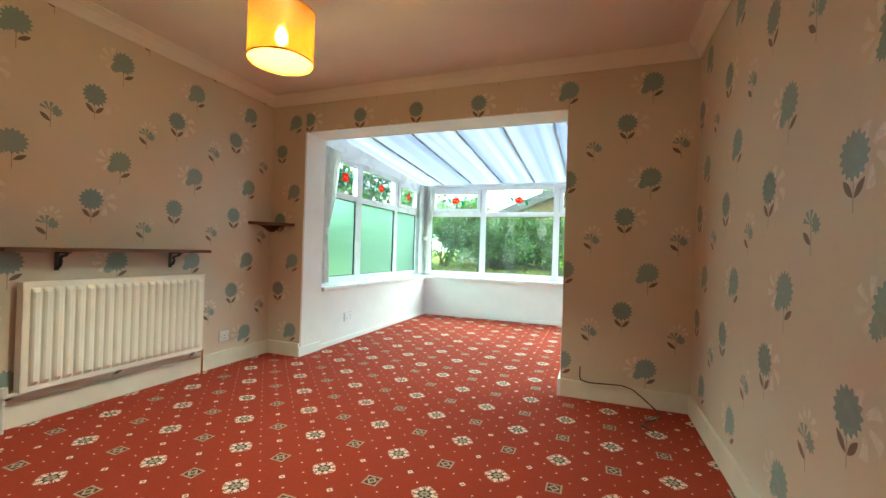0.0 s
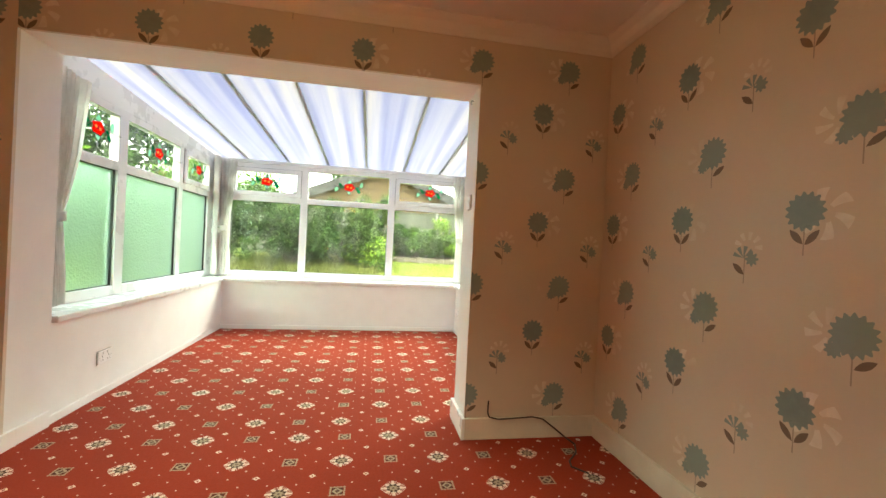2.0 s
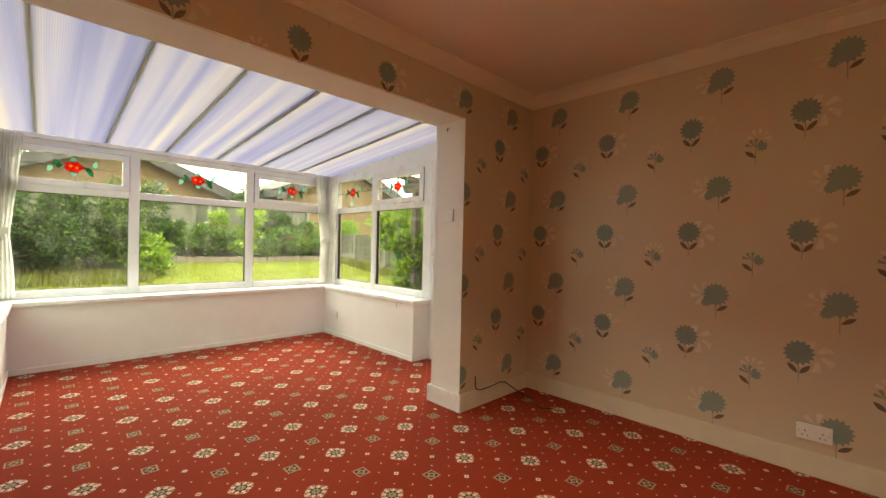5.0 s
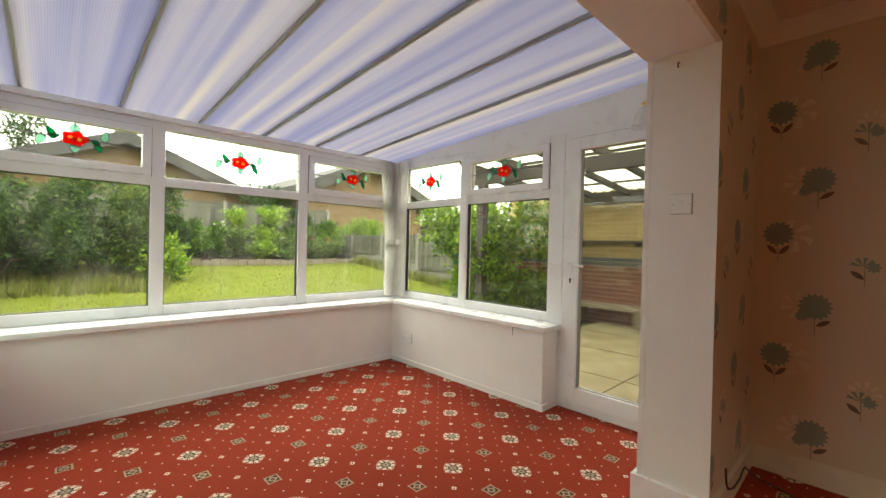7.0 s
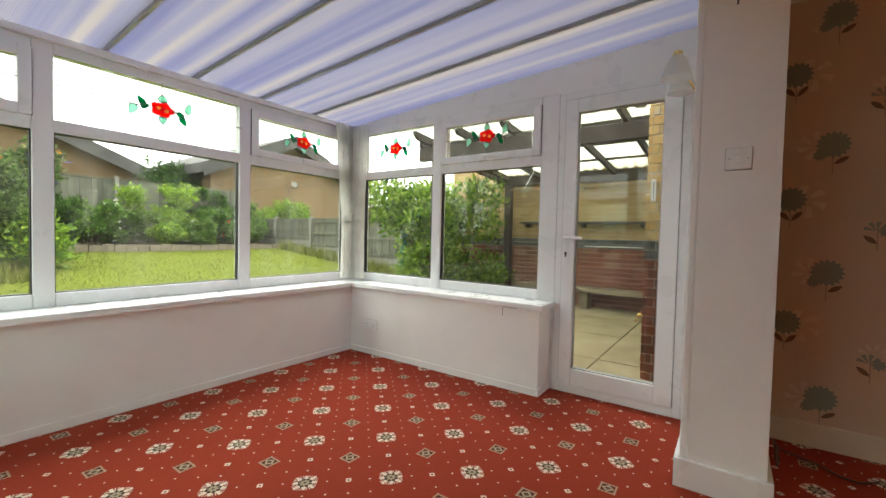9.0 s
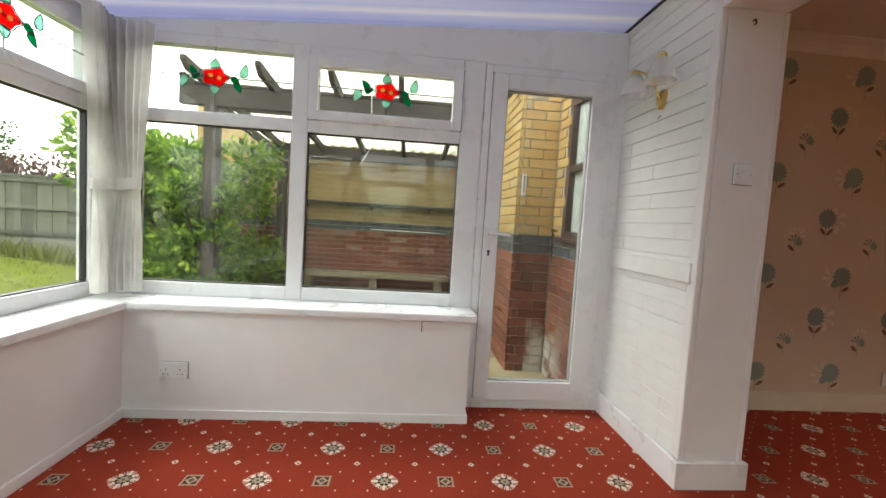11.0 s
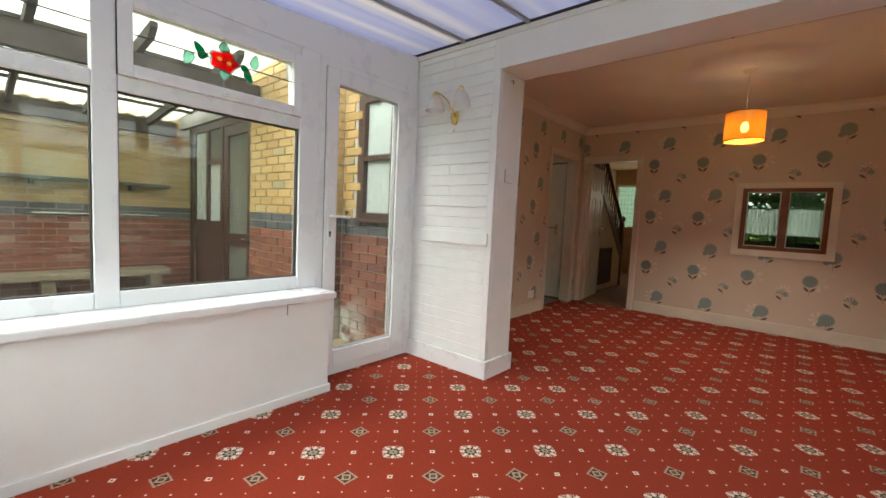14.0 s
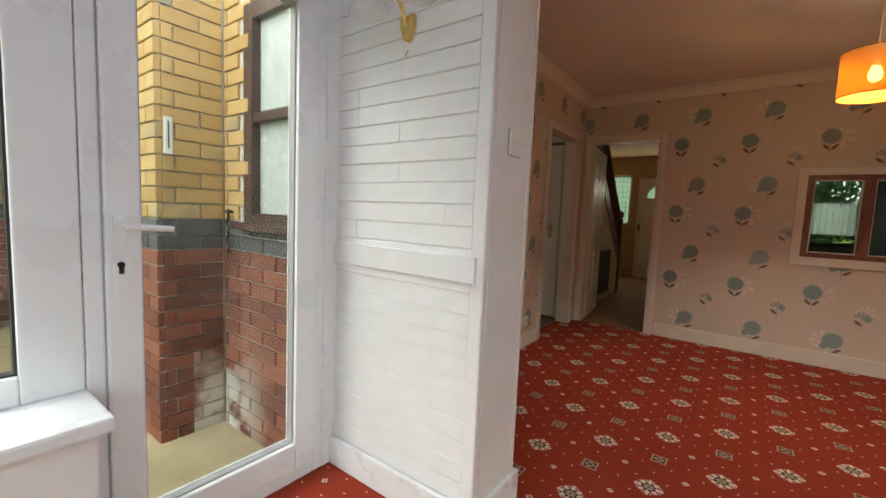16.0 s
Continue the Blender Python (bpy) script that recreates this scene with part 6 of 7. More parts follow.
def house(name, x0, x1, y0, y1, eave, ridge, label, chimney=None, win=()):
    """Gable end towards the garden."""
    root = thing(name, ((x0 + x1) / 2, y0, 0), label, "house")
    xm = (x0 + x1) / 2
    bm = bmesh.new()
    prism(bm, [(x0, -0.2), (x1, -0.2), (x1, eave), (xm, ridge), (x0, eave)], 1, y0, y1)
    part("wall", bm, BRKF, root)
    for s, xa in ((-1, x0), (1, x1)):
        bm = bmesh.new()
        ov = 0.45
        sl = (ridge - eave) / (xm - x0)
        xo = xa + s * ov
        zo = eave - sl * ov
        prism(bm, [(xm, ridge + 0.02), (xo, zo + 0.02), (xo, zo + 0.36), (xm, ridge + 0.36)], 1, y0 - 0.5, y1 + 0.35)
        rf = part("roof", bm, TILE, root, "grey tiled roof slope")
        bm = bmesh.new()
        prism(bm, [(xm, ridge - 0.12), (xo, zo - 0.12), (xo, zo + 0.02), (xm, ridge + 0.02)], 1, y0 - 0.53, y0 - 0.49)
        part("bargeboard", bm, TILE, rf)
    if chimney:
        bm = bmesh.new()
        cx, cy, h = chimney
        box(bm, cx - 0.35, cx + 0.35, cy - 0.35, cy + 0.35, ridge - 0.8, ridge + h)
        box(bm, cx - 0.42, cx + 0.42, cy - 0.42, cy + 0.42, ridge + h, ridge + h + 0.12)
        ch = part("chimney", bm, BRKF, root)
        bm = bmesh.new()
        lathe(bm, [(0.13, 0), (0.11, 0.35), (0.14, 0.38)], (cx, cy, ridge + h + 0.12), 10)
        part("chimney_pot", bm, TILE, ch)
    for (wx, wz, ww, wh) in win:
        bm = bmesh.new()
        box(bm, wx - ww / 2, wx + ww / 2, y0 - 0.03, y0 + 0.05, wz, wz + wh)
        wo = part("window", bm, UPVC, root)
        bm = bmesh.new()
        box(bm, wx - ww / 2 + 0.07, wx - 0.03, y0 - 0.04, y0 - 0.031, wz + 0.07, wz + wh - 0.07)
        box(bm, wx + 0.03, wx + ww / 2 - 0.07, y0 - 0.04, y0 - 0.031, wz + 0.07, wz + wh - 0.07)
        part("pane", bm, plain("dark_pane", (0.05, 0.06, 0.07), 0.05), wo)
    return root


house("bungalow", -5.2, 4.4, 23.4, 32, 2.9, 4.85, "buff brick bungalow with a wide grey gable roof", (-0.2, 25.5, 1.3), ())
house("bungalow", 4.9, 11.4, 20.0, 29, 3.3, 4.75, "buff brick bungalow gable beyond the fence", None, ())
dish = thing("satellite_dish", (8.17, 19.98, 3.05), "small white satellite dish on the far gable", "satellite dish")
bm = bmesh.new()
lathe(bm, [(0.001, 0.0), (0.06, 0.008), (0.115, 0.028), (0.15, 0.055), (0.145, 0.058), (0.11, 0.034), (0.001, 0.008)], (0, 0, 0), 18)
bm.transform(Matrix.Translation((8.17, 19.72, 3.08)) @ Matrix.Rotation(radians(62), 4, "X"))
part("reflector", bm, CONC, dish, "", 0, True)
bm = bmesh.new()
path(bm, [(8.17, 20.0, 2.98), (8.17, 19.8, 2.98), (8.17, 19.73, 3.06)], 0.02, 6)
path(bm, [(8.17, 19.73, 2.9), (8.17, 19.42, 3.02), (8.17, 19.40, 3.08)], 0.012, 6)
part("arm", bm, TILE, dish)

# ---- patio, house walls and pergola ----
PAVE = Mat("patio_concrete", 0.9)
_a, _b2 = PAVE.noise(2.5, 5), PAVE.noise(40, 3)
PAVE.color(PAVE.ramp(_a * 0.7 + _b2 * 0.3, (0.3, (0.23, 0.185, 0.10)), (0.7, (0.46, 0.39, 0.25)))).bump(_b2 + _a, 0.4, 0.006)
PAVE = PAVE.m
pat = structure("pavement", [(0.49, 4.72, 4.6, 7.1, -0.16, -0.075)], STONE, "bedding under the patio slabs", "patio")
rnd = random.Random(3)
for i in range(4):
    for j in range(3):
        x0, y0 = 0.50 + i * 1.05, 4.65 + j * 0.82
        bm = bmesh.new()
        z = -0.05 + rnd.uniform(-0.004, 0.004)
        box(bm, x0 + 0.006, x0 + 1.044, y0 + 0.006, y0 + 0.814, -0.09, z)
        part("paving_slab", bm, PAVE, pat)

Y_H, X_R, Y_E, X_F = 4.74, 1.22, 5.055, 4.62
BACKM = plain("mortar", (0.56, 0.52, 0.45), 0.95, var=0.12, scale=25)
structure("wall_house_rear", [(0.49, 0.52, 4.62, Y_H - 0.012, -0.12, 2.9), (0.52, 1.02, 4.62, Y_H - 0.012, -0.12, 1.04), (0.52, 1.02, 4.62, Y_H - 0.012, 2.12, 2.9), (1.02, X_R + 0.012, 4.62, Y_H - 0.012, -0.12, 2.9)], BACKM, "mortar bed of the rear house wall", "wall")
structure("wall_house_return", [(X_R + 0.012, 2.40, 4.62, Y_E - 0.012, -0.12, 2.9)], BACKM, "mortar bed of the house extension", "wall")
structure("wall_house_upper", [(-3.6, XR + 0.13, 4.40, 4.62, 2.57, 5.2), (XR + 0.13, 4.7, 4.4, 5.04, 2.9, 5.2)], BRKF, "buff brick upper wall of the house", "wall")
structure("wall_house_roof", [(-3.8, 4.8, -3.5, 4.6, 5.2, 5.4)], TILE, "flat grey roof closing the house", "roof")
structure("wall_neighbour", [(X_F + 0.012, X_F + 0.3, 4.9, 9.2, -0.12, 2.75)], BACKM, "mortar bed of the garage wall behind the pergola", "wall")
# shade behind the porch glazing is put into this near-black colour
structure("wall_porch", [(2.4, X_F + 0.3, 4.7, 4.9, -0.12, 2.9)], plain("porch_shade", (0.05, 0.035, 0.03), 0.8), "near-black sheet standing in for shade inside the porch", "wall")
structure("wall_house_side", [(1.76, 1.9, 1.0, 4.62, -0.12, 2.9)], BACKM, "side wall of the house", "wall")

# house window in the rear wall
BROWN = plain("dark_brown_timber_paint", (0.075, 0.040, 0.030), 0.45, var=0.15)
kw = tagged(new("window_kitchen"), "dark brown timber window with frosted panes", "window", kind="structure")
boxes_part("window_frame", [(0.52, 0.57, Y_H - 0.08, Y_H + 0.0, 1.06, 2.12), (0.95, 1.02, Y_H - 0.08, Y_H + 0.0, 1.06, 2.12), (0.57, 0.95, Y_H - 0.08, Y_H + 0.0, 2.04, 2.12), (0.57, 0.95, Y_H - 0.08, Y_H + 0.0, 1.06, 1.12), (0.57, 0.95, Y_H - 0.07, Y_H + 0.005, 1.555, 1.60), (0.555, 0.59, Y_H - 0.06, Y_H + 0.012, 1.12, 2.04), (0.92, 0.955, Y_H - 0.06, Y_H + 0.012, 1.12, 2.04)], BROWN, kw, "", 0.004)
boxes_part("window_sill", [(0.50, 1.04, Y_H - 0.02, Y_H + 0.05, 1.035, 1.07)], BROWN, kw, "", 0.006)
FROSTP = plain("frosted_pane", (0.55, 0.60, 0.58), 0.25, var=0.1, scale=30)
for z0, z1 in ((1.12, 1.555), (1.60, 2.04)):
    boxes_part("pane", [(0.59, 0.92, Y_H - 0.04, Y_H - 0.034, z0, z1)], FROSTP, kw)
# leaded strip light over it
boxes_part("top_light", [(0.57, 0.95, Y_H - 0.04, Y_H - 0.03, 2.125, 2.4)], FROSTP, kw)
for k in range(6):
    boxes_part("glazing_bar", [(0.57 + k * 0.075, 0.578 + k * 0.075, Y_H - 0.03, Y_H - 0.01, 2.12, 2.4)], BROWN, kw)

# porch door and sidelight
pd = tagged(new("door_porch"), "dark brown glazed timber porch door and sidelight", "door", kind="structure")
YP = 4.98
boxes_part("door_frame", [(2.40, 2.46, YP - 0.05, YP + 0.03, -0.1, 2.12), (3.20, 3.28, YP - 0.05, YP + 0.03, -0.1, 2.12), (4.12, 4.2, YP - 0.05, YP + 0.03, -0.1, 2.12), (2.46, 4.12, YP - 0.049, YP + 0.029, 2.04, 2.12), (3.28, 4.12, YP - 0.049, YP + 0.029, 0.86, 0.94), (3.65, 3.72, YP - 0.049, YP + 0.029, 0.94, 2.04), (3.28, 3.65, YP - 0.049, YP + 0.029, 1.62, 1.68)], BROWN, pd)
boxes_part("door_leaf", [(2.46, 2.58, YP - 0.03, YP + 0.02, -0.09, 2.04), (3.08, 3.20, YP - 0.03, YP + 0.02, -0.09, 2.04), (2.58, 3.08, YP - 0.03, YP + 0.02, 1.92, 2.04), (2.58, 3.08, YP - 0.03, YP + 0.02, 0.68, 0.82), (2.58, 3.08, YP - 0.03, YP + 0.02, -0.09, 0.12)], BROWN, pd)
boxes_part("panel", [(3.28, 4.12, YP - 0.02, YP + 0.01, -0.1, 0.86)], BROWN, pd)
for c in ((2.58, 3.08, 0.82, 1.92), (2.58, 3.08, 0.12, 0.68), (3.28, 3.65, 0.94, 1.62), (3.28, 3.65, 1.68, 2.04), (3.72, 4.12, 0.94, 2.04)):
    boxes_part("pane", [(c[0], c[1], YP - 0.008, YP - 0.002, c[2], c[3])], FROSTP if c[2] == 0.94 else plain("dull_pane", (0.16, 0.17, 0.15), 0.08), pd)
bm = bmesh.new()
rod(bm, (2.52, YP + 0.02, 0.78), (2.52, YP + 0.06, 0.78), 0.01)
path(bm, [(2.52, YP + 0.06, 0.78), (2.60, YP + 0.065, 0.775)], 0.01)
part("door_handle", bm, STEEL, pd)
boxes_part("head_board", [(2.4, X_F, YP, YP + 0.05, 2.14, 2.30)], plain("grey_board", (0.30, 0.29, 0.26), 0.8), pd)

# pergola
PW = Mat("weathered_pergola_wood", 0.85)
_g = PW.noise(7, 4, (2, 2, 10))
PW.color(PW.ramp(_g, (0.3, (0.030, 0.025, 0.022)), (0.7, (0.085, 0.07, 0.06)))).bump(_g, 0.3, 0.002)
PW = PW.m
pg = thing("pergola", (1.9, 7.8, -0.1), "dark stained timber pergola with translucent roof sheets", "pergola")
for (x, y) in ((2.2, 7.85), (4.45, 7.85)):
    boxes_part("post", [(x - 0.06, x + 0.06, y - 0.06, y + 0.06, -0.12, 2.12 if x < 3 else 2.0)], PW, pg, "", 0.004)
boxes_part("beam", [(2.16, 2.24, 5.07, 8.15, 2.12, 2.30)], PW, pg, "", 0.004)
boxes_part("wall_plate", [(4.5, 4.6, 5.1, 8.15, 2.02, 2.20)], PW, pg, "", 0.004)
for k in range(5):
    y = 5.42 + k * 0.62
    bm = bmesh.new()
    prism(bm, [(1.74, 2.39), (1.82, 2.325), (4.58, 2.105), (4.58, 2.195), (1.74, 2.43)], 1, y - 0.024, y + 0.024)
    part("rafter", bm, PW, pg, "", 0.003)
bm = bmesh.new()
prism(bm, [(2.16, 2.31), (4.6, 2.11), (4.6, 2.21), (2.16, 2.41)], 1, 8.09, 8.15)
part("beam", bm, PW, pg, "", 0.004)
SHEET = film("corrugated_sheet", (0.70, 0.72, 0.60))
for k in range(4):
    x0, x1 = 1.62 + k * 0.745, 1.62 + (k + 1) * 0.745 + 0.03
    bm = bmesh.new()
    rows = []
    for x in (x0, x1):
        rows.append([bm.verts.new((x, 5.1 + 3.1 * j / 120, 2.465 - 0.081 * (x - 1.62) + 0.004 * k + 0.012 * math.sin(j * 1.05))) for j in range(121)])
    for j in range(120):
        bm.faces.new((rows[0][j], rows[0][j + 1], rows[1][j + 1], rows[1][j]))
    part("roof_sheet", bm, SHEET, pg, "pale green corrugated plastic sheet", 0, True)
for x in (2.35, 3.1, 3.85):
    boxes_part("batten", [(x - 0.02, x + 0.02, 5.12, 8.15, 2.415 - 0.081 * (x - 1.62), 2.445 - 0.081 * (x - 1.62))], PW, pg)

# bench, ledge and clutter along the garage wall
OLDW = plain("grey_old_plank", (0.30, 0.25, 0.18), 0.85, var=0.2, scale=14)
be = thing("garden_bench", (4.4, 6.5, -0.05), "low weathered plank bench on block legs against the garage wall", "bench")
boxes_part("seat", [(4.22, 4.60, 5.25, 7.6, 0.22, 0.285)], OLDW, be, "", 0.004)
for y in (5.4, 6.4, 7.4):
    boxes_part("leg", [(4.28, 4.54, y - 0.06, y + 0.06, -0.05, 0.22)], OLDW, be, "", 0.004)
ld = thing("wall_ledge", (4.5, 6.5, 1.4), "dark timber ledge fixed along the garage wall", "ledge")
boxes_part("board", [(4.42, 4.615, 5.2, 7.6, 1.325, 1.365)], PW, ld, "", 0.004)
for y in (5.6, 6.5, 7.5):
    boxes_part("bracket", [(4.42, 4.615, y - 0.02, y + 0.02, 1.265, 1.325)], PW, ld)
rl = thing("metal_rail", (4.58, 5.8, 0.98), "pale metal rail along the brick band", "rail")
bm = bmesh.new()
rod(bm, (4.57, 5.3, 0.955), (4.57, 6.5, 0.955), 0.012)
part("tube", bm, STEEL, rl)
pl = thing("garden_canes", (4.4, 6.6, 2.0), "bundle of long canes hung under the pergola roof", "canes")
CANE = plain("bamboo", (0.40, 0.31, 0.17), 0.6)
for k in range(5):
    bm = bmesh.new()
    rod(bm, (4.36 + 0.02 * k, 5.4 + 0.1 * k, 1.93 + 0.02 * (k % 3)), (4.40 + 0.02 * k, 8.0 - 0.12 * k, 1.90 + 0.025 * ((k + 1) % 3)), 0.009, seg=6)
    part("cane", bm, CANE, pl)
wr = thing("hanging_wire", (2.2, 6.25, 2.1), "white wire dangling from a pergola rafter", "wire")
bm = bmesh.new()
path(bm, [(1.8, 6.30, 2.24), (1.81, 6.29, 2.05), (1.80, 6.33, 1.93), (1.82, 6.27, 1.80), (1.82, 6.34, 1.68), (1.80, 6.38, 1.60)], 0.004, 6)
part("strand", bm, PLAST, wr)
gb = thing("folded_clothes_airer", (2.45, 8.65, -0.1), "slim green folded clothes airer standing by the climber", "clothes airer")
GREENP = plain("green_plastic_tube", (0.02, 0.22, 0.15), 0.4)
for k in range(4):
    bm = bmesh.new()
    rod(bm, (2.40 + 0.035 * k, 8.65 + 0.02 * (k % 2), -0.125), (2.44 + 0.03 * k, 8.66, 1.24 - 0.03 * k), 0.014, seg=8)
    part("tube", bm, GREENP, gb)
boxes_part("strap", [(2.405, 2.56, 8.63, 8.69, 0.80, 0.84)], GREENP, gb)
hh = thing("gate_hook", (X_R - 0.1, Y_H, 1.05), "black iron hook and chain on the house wall", "hook")
bm = bmesh.new()
for k in range(5):
    z = 1.13 - k * 0.045
    path(bm, [(X_R - 0.09, Y_H + 0.02, z), (X_R - 0.075 if k % 2 else X_R - 0.10, Y_H + 0.03, z - 0.02), (X_R - 0.09, Y_H + 0.02, z - 0.045)], 0.007, 6)
rod(bm, (X_R - 0.09, Y_H - 0.01, 1.12), (X_R - 0.09, Y_H + 0.04, 1.12), 0.008, seg=8)
part("chain", bm, IRON, hh)
th = thing("thermometer", (X_R, 5.0, 1.47), "white outdoor thermometer on the brick return", "thermometer")
boxes_part("case", [(X_R - 0.014, X_R - 0.001, 4.985, 5.02, 1.385, 1.56)], PLAST, th, "", 0.003)
boxes_part("tube", [(X_R - 0.017, X_R - 0.014, 5.0, 5.006, 1.41, 1.54)], BLACK, th)
tp = thing("outdoor_tap", (1.5, Y_E, 0.4), "small brass garden tap on the red bricks", "tap")
bm = bmesh.new()
rod(bm, (1.5, Y_E, 0.42), (1.5, Y_E + 0.08, 0.42), 0.012)
rod(bm, (1.5, Y_E + 0.07, 0.42), (1.5, Y_E + 0.09, 0.36), 0.010)
rod(bm, (1.47, Y_E + 0.05, 0.455), (1.53, Y_E + 0.05, 0.455), 0.008)
rod(bm, (1.5, Y_E + 0.05, 0.42), (1.5, Y_E + 0.05, 0.455), 0.006)
part("spout", bm, BRASS, tp)
fl = thing("flood_light", (1.35, Y_E + 0.05, 2.28), "grey security flood light under the eaves", "flood light")
boxes_part("head", [(1.26, 1.42, Y_E + 0.06, Y_E + 0.14, 2.2, 2.34)], plain("grey_cast_metal", (0.22, 0.22, 0.23), 0.5), fl, "", 0.006)
boxes_part("bracket", [(1.32, 1.36, Y_E - 0.005, Y_E + 0.06, 2.25, 2.29)], IRON, fl)

# ---- bricks, last ----
def brick_mat(name, stops, soot=0.15, white=0.0, joined=False):
    m = Mat(name, 0.9)
    r, a, f = (m.island() if joined else m.random()), m.noise(9, 4), m.noise(120, 2)
    col = m.ramp(r * 0.8 + a * 0.2, *stops)
    col = m.mix(col, (0.06, 0.05, 0.045), (a * f) * soot * 2)
    if white:
        ge = m.nt.nodes.new("ShaderNodeNewGeometry")
        sp = m.nt.nodes.new("ShaderNodeSeparateXYZ")
        m.nt.links.new(ge.outputs["Position"], sp.inputs[0])
        x, y, z = [N(m.nt, o) for o in sp.outputs]
        near = ((x - 1.22).absv() * -3.0 + 1.3).mx(0.0).mn(1.0) * y.lt(4.9)
        nz = m.nt.nodes.new("ShaderNodeTexNoise")
        nz.inputs["Scale"].default_value = 6.0
        nz.inputs["Detail"].default_value = 5.0
        m.nt.links.new(ge.outputs["Position"], nz.inputs[0])
        low = ((z - 0.5) * -2.6).mx(0.0).mn(1.0)
        patch = ((N(m.nt, nz.outputs[0]) - 0.38) * 7.0).mx(0.0).mn(1.0) * near
        col = m.mix(col, (0.62, 0.60, 0.55), low * patch * white)
    m.color(col).bump(f + a * 2, 0.5, 0.004)
    return m.m


B_YEL = brick_mat("yellow_brick", ((0.0, (0.46, 0.29, 0.10)), (0.45, (0.55, 0.36, 0.14)), (0.82, (0.60, 0.42, 0.18)), (0.92, (0.30, 0.27, 0.20))))
B_BUFF = brick_mat("buff_garage_brick", ((0.0, (0.42, 0.28, 0.115)), (0.5, (0.50, 0.345, 0.15)), (0.9, (0.56, 0.40, 0.19)), (1.0, (0.30, 0.24, 0.15))), joined=True)
B_BLUE = brick_mat("blue_grey_brick", ((0.0, (0.06, 0.065, 0.075)), (1.0, (0.13, 0.135, 0.145))))
B_RED = brick_mat("red_brick", ((0.0, (0.13, 0.042, 0.026)), (0.5, (0.22, 0.070, 0.040)), (0.9, (0.30, 0.105, 0.062)), (1.0, (0.08, 0.068, 0.068))), 0.2, 1.0)
B_RED_G = brick_mat("red_garage_brick", ((0.0, (0.16, 0.05, 0.03)), (0.5, (0.25, 0.08, 0.045)), (0.8, (0.30, 0.11, 0.07)), (0.93, (0.45, 0.34, 0.28)), (1.0, (0.12, 0.09, 0.08))), 0.2, joined=True)
B_BLUE_G = brick_mat("blue_grey_garage_brick", ((0.0, (0.06, 0.065, 0.075)), (1.0, (0.15, 0.155, 0.165))), joined=True)
B_WHITE = plain("white_painted_brick", (0.88, 0.88, 0.865), 0.55, var=0.02, scale=12, bump=0.3)


def brick_mesh(name, w, d, h, mat):
    bm = bmesh.new()
    box(bm, -w / 2, w / 2, -d / 2, d / 2, -h / 2, h / 2)
    finish(bm, 0)
    bmesh.ops.bevel(bm, geom=[e for e in bm.edges], offset=0.0018 if mat is B_WHITE else 0.0025, segments=1, affect="EDGES")
    me = bpy.data.meshes.new(name)
    bm.to_mesh(me)
    bm.free()
    me.materials.append(mat)
    return me


MESHES = {}
CO = 0.0762


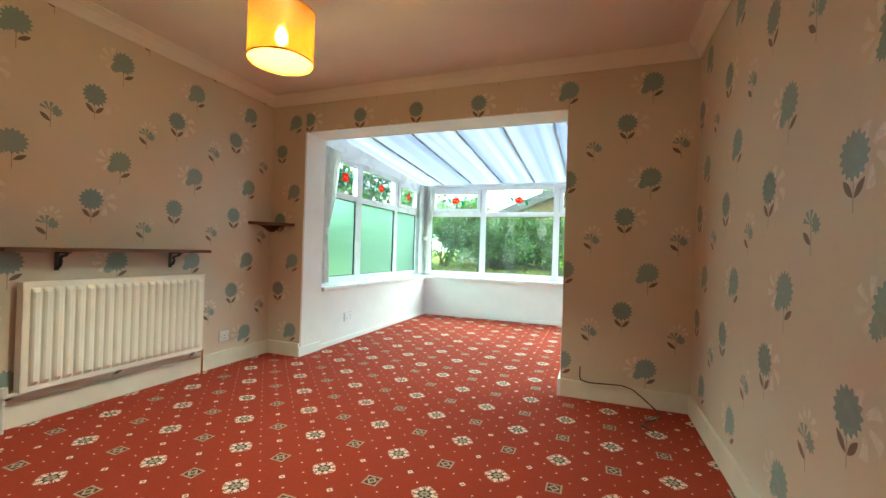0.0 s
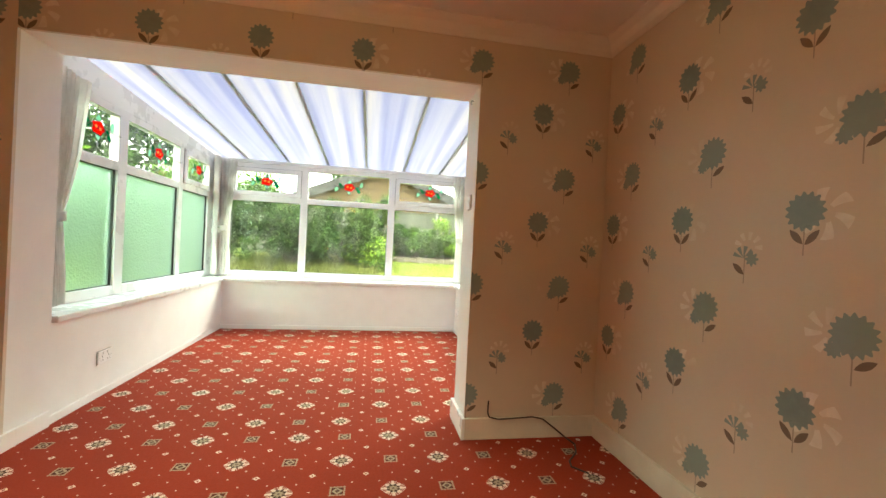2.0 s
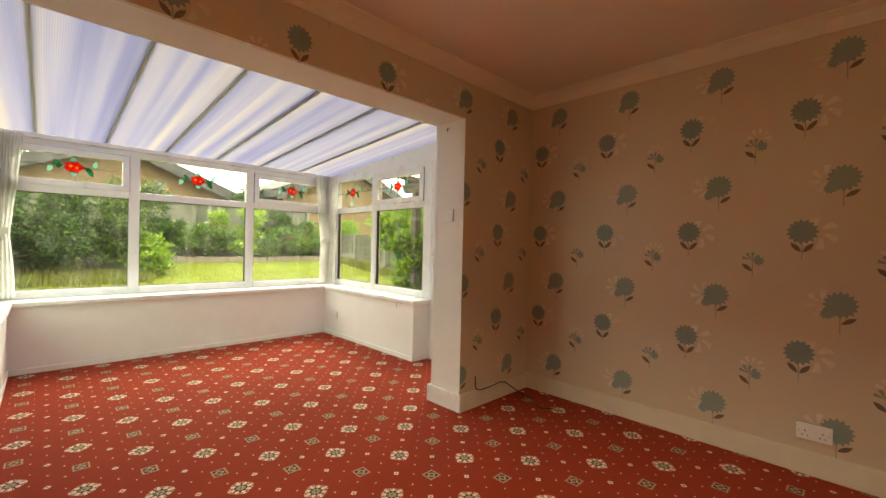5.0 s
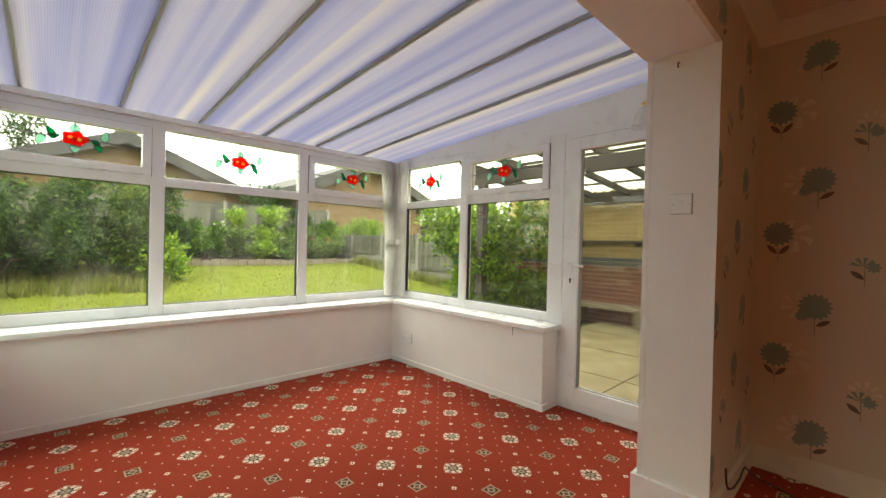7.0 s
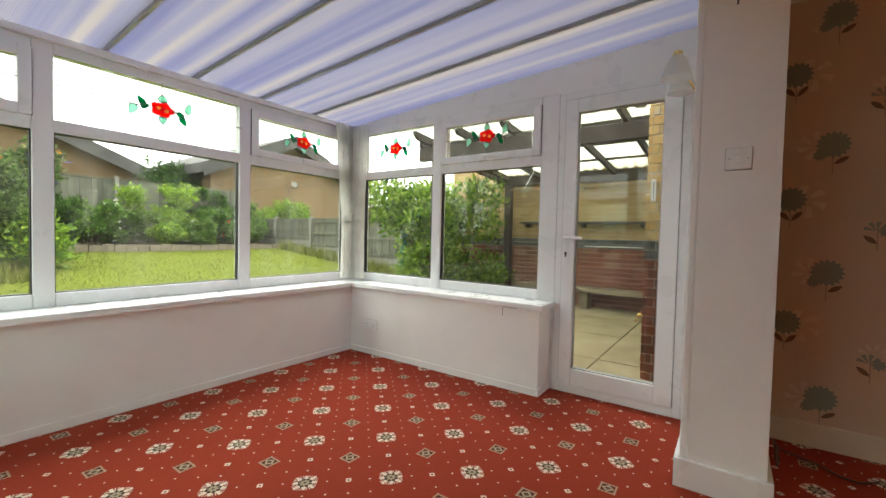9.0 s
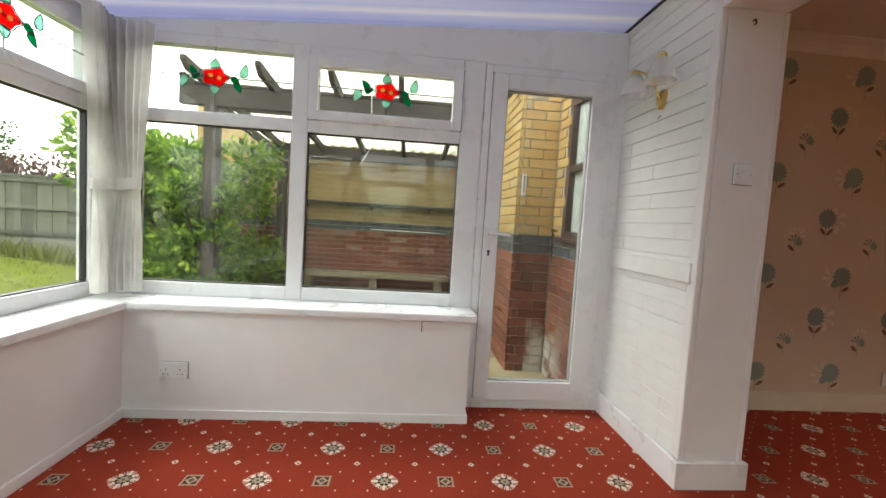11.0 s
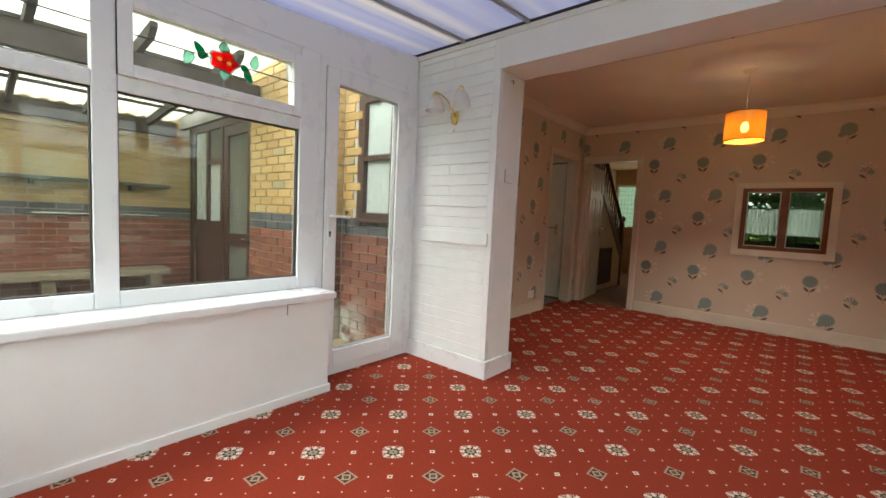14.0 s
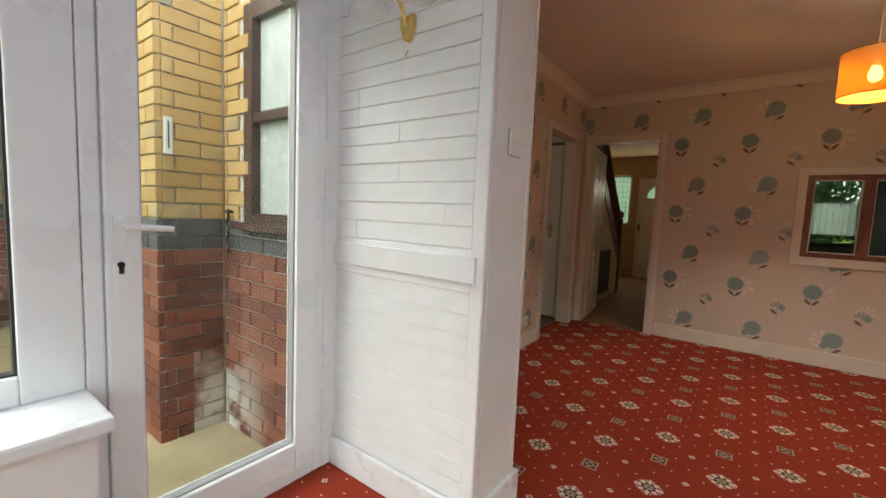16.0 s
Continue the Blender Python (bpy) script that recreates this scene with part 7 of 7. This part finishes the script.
def lay(parent, origin, axis, length, face, z0, z1, mats, holes=(), joined=None, seed=0, mortar=0.009, depth=0.03, unit=0.232):
    """Courses of stretcher bond; axis 0 or 1, face: sign of the outward normal; mats(z) gives the material."""
    rnd = random.Random(seed)
    n = int(round((z1 - z0) / CO))
    for c in range(n):
        z = z0 + (c + 0.5) * CO
        u = -rnd.choice((0.0, 0.232, 0.464)) if unit > 0.3 else (0.0 if c % 2 else -0.116)
        while u < length - 0.02:
            a, b = max(u, 0.0), min(u + unit, length)
            u += unit
            if b - a < 0.03:
                continue
            mid = (a + b) / 2
            if any(h0 < mid < h1 and g0 < z < g1 for h0, h1, g0, g1 in holes):
                continue
            w = round(b - a - (mortar if mats(z) is not B_WHITE else -0.0005), 4)
            mt = mats(z)
            key = (w, axis, mt.name)
            if key not in MESHES:
                MESHES[key] = brick_mesh("brick", w if axis == 0 else depth, depth if axis == 0 else w, CO - mortar, mt)
            p = [origin[0], origin[1], z]
            p[axis] += mid
            p[1 - axis] += -face * depth / 2 + face * rnd.uniform(-0.0015, 0.0015)
            if joined is not None:
                joined.append((key, tuple(p)))
                continue
            ob = new("brick", MESHES[key])
            ob.location = p
            ob.parent = parent
    return joined


def three(z):
    return B_YEL if z > 1.075 else (B_BLUE if z > 0.922 else B_RED)


def garage(z):
    return B_BUFF if z > 1.075 else (B_BLUE_G if z > 0.922 else B_RED_G)


bed = bpy.data.objects["wall_house_rear"]
lay(bed, (0.49, Y_H, 0), 0, X_R - 0.49, 1, -0.144, 2.9, three, ((0.02, 0.54, 1.04, 2.42),), seed=1)
bed = bpy.data.objects["wall_house_return"]
lay(bed, (X_R, Y_H + 0.002, 0), 1, Y_E - Y_H - 0.03, -1, -0.144, 2.9, three, seed=2)
lay(bed, (X_R, Y_E, 0), 0, 2.40 - X_R, 1, -0.144, 2.9, three, seed=3)
# the garage wall: far off, joined
rest = lay(None, (X_F, 4.9, 0), 1, 4.3, -1, -0.144, 2.75, garage, joined=[], seed=4)
for mt, nm in ((B_BUFF, "buff"), (B_BLUE_G, "blue"), (B_RED_G, "red")):
    bm = bmesh.new()
    for key, p in rest:
        if key[2] == mt.name:
            w = key[0]
            box(bm, p[0] - 0.015, p[0] + 0.015, p[1] - w / 2, p[1] + w / 2, p[2] - (CO - 0.009) / 2, p[2] + (CO - 0.009) / 2)
    tagged(part("brickwork", bm, mt, bpy.data.objects["wall_neighbour"]), kind="stuff")
# painted bricks inside the conservatory
bed = bpy.data.objects["wall_opening"]
lay(bed, (OXR + 0.055, YO - 0.004, 0), 0, 0.43 - OXR - 0.055, 1, 0.125, 2.3, lambda z: B_WHITE, seed=5, mortar=0.0055, depth=0.022, unit=0.58)
structure("trim_pier_corner", [(OXR - 0.003, OXR, YF, YF + 0.022, 0.125, OZ)], WHITE, "white painted plaster edge facing the opening", "trim")
structure("trim_pier_edge", [(OXR, OXR + 0.055, YO - 0.03, YO, 0.125, 2.3)], WHITE, "smooth white plaster edge of the pier", "trim", 0.008)
structure("trim_pier_batten", [(OXR + 0.03, 0.425, YO - 0.004, YO + 0.010, 0.925, 1.015)], B_WHITE, "white painted batten across the brickwork", "trim", 0.003)
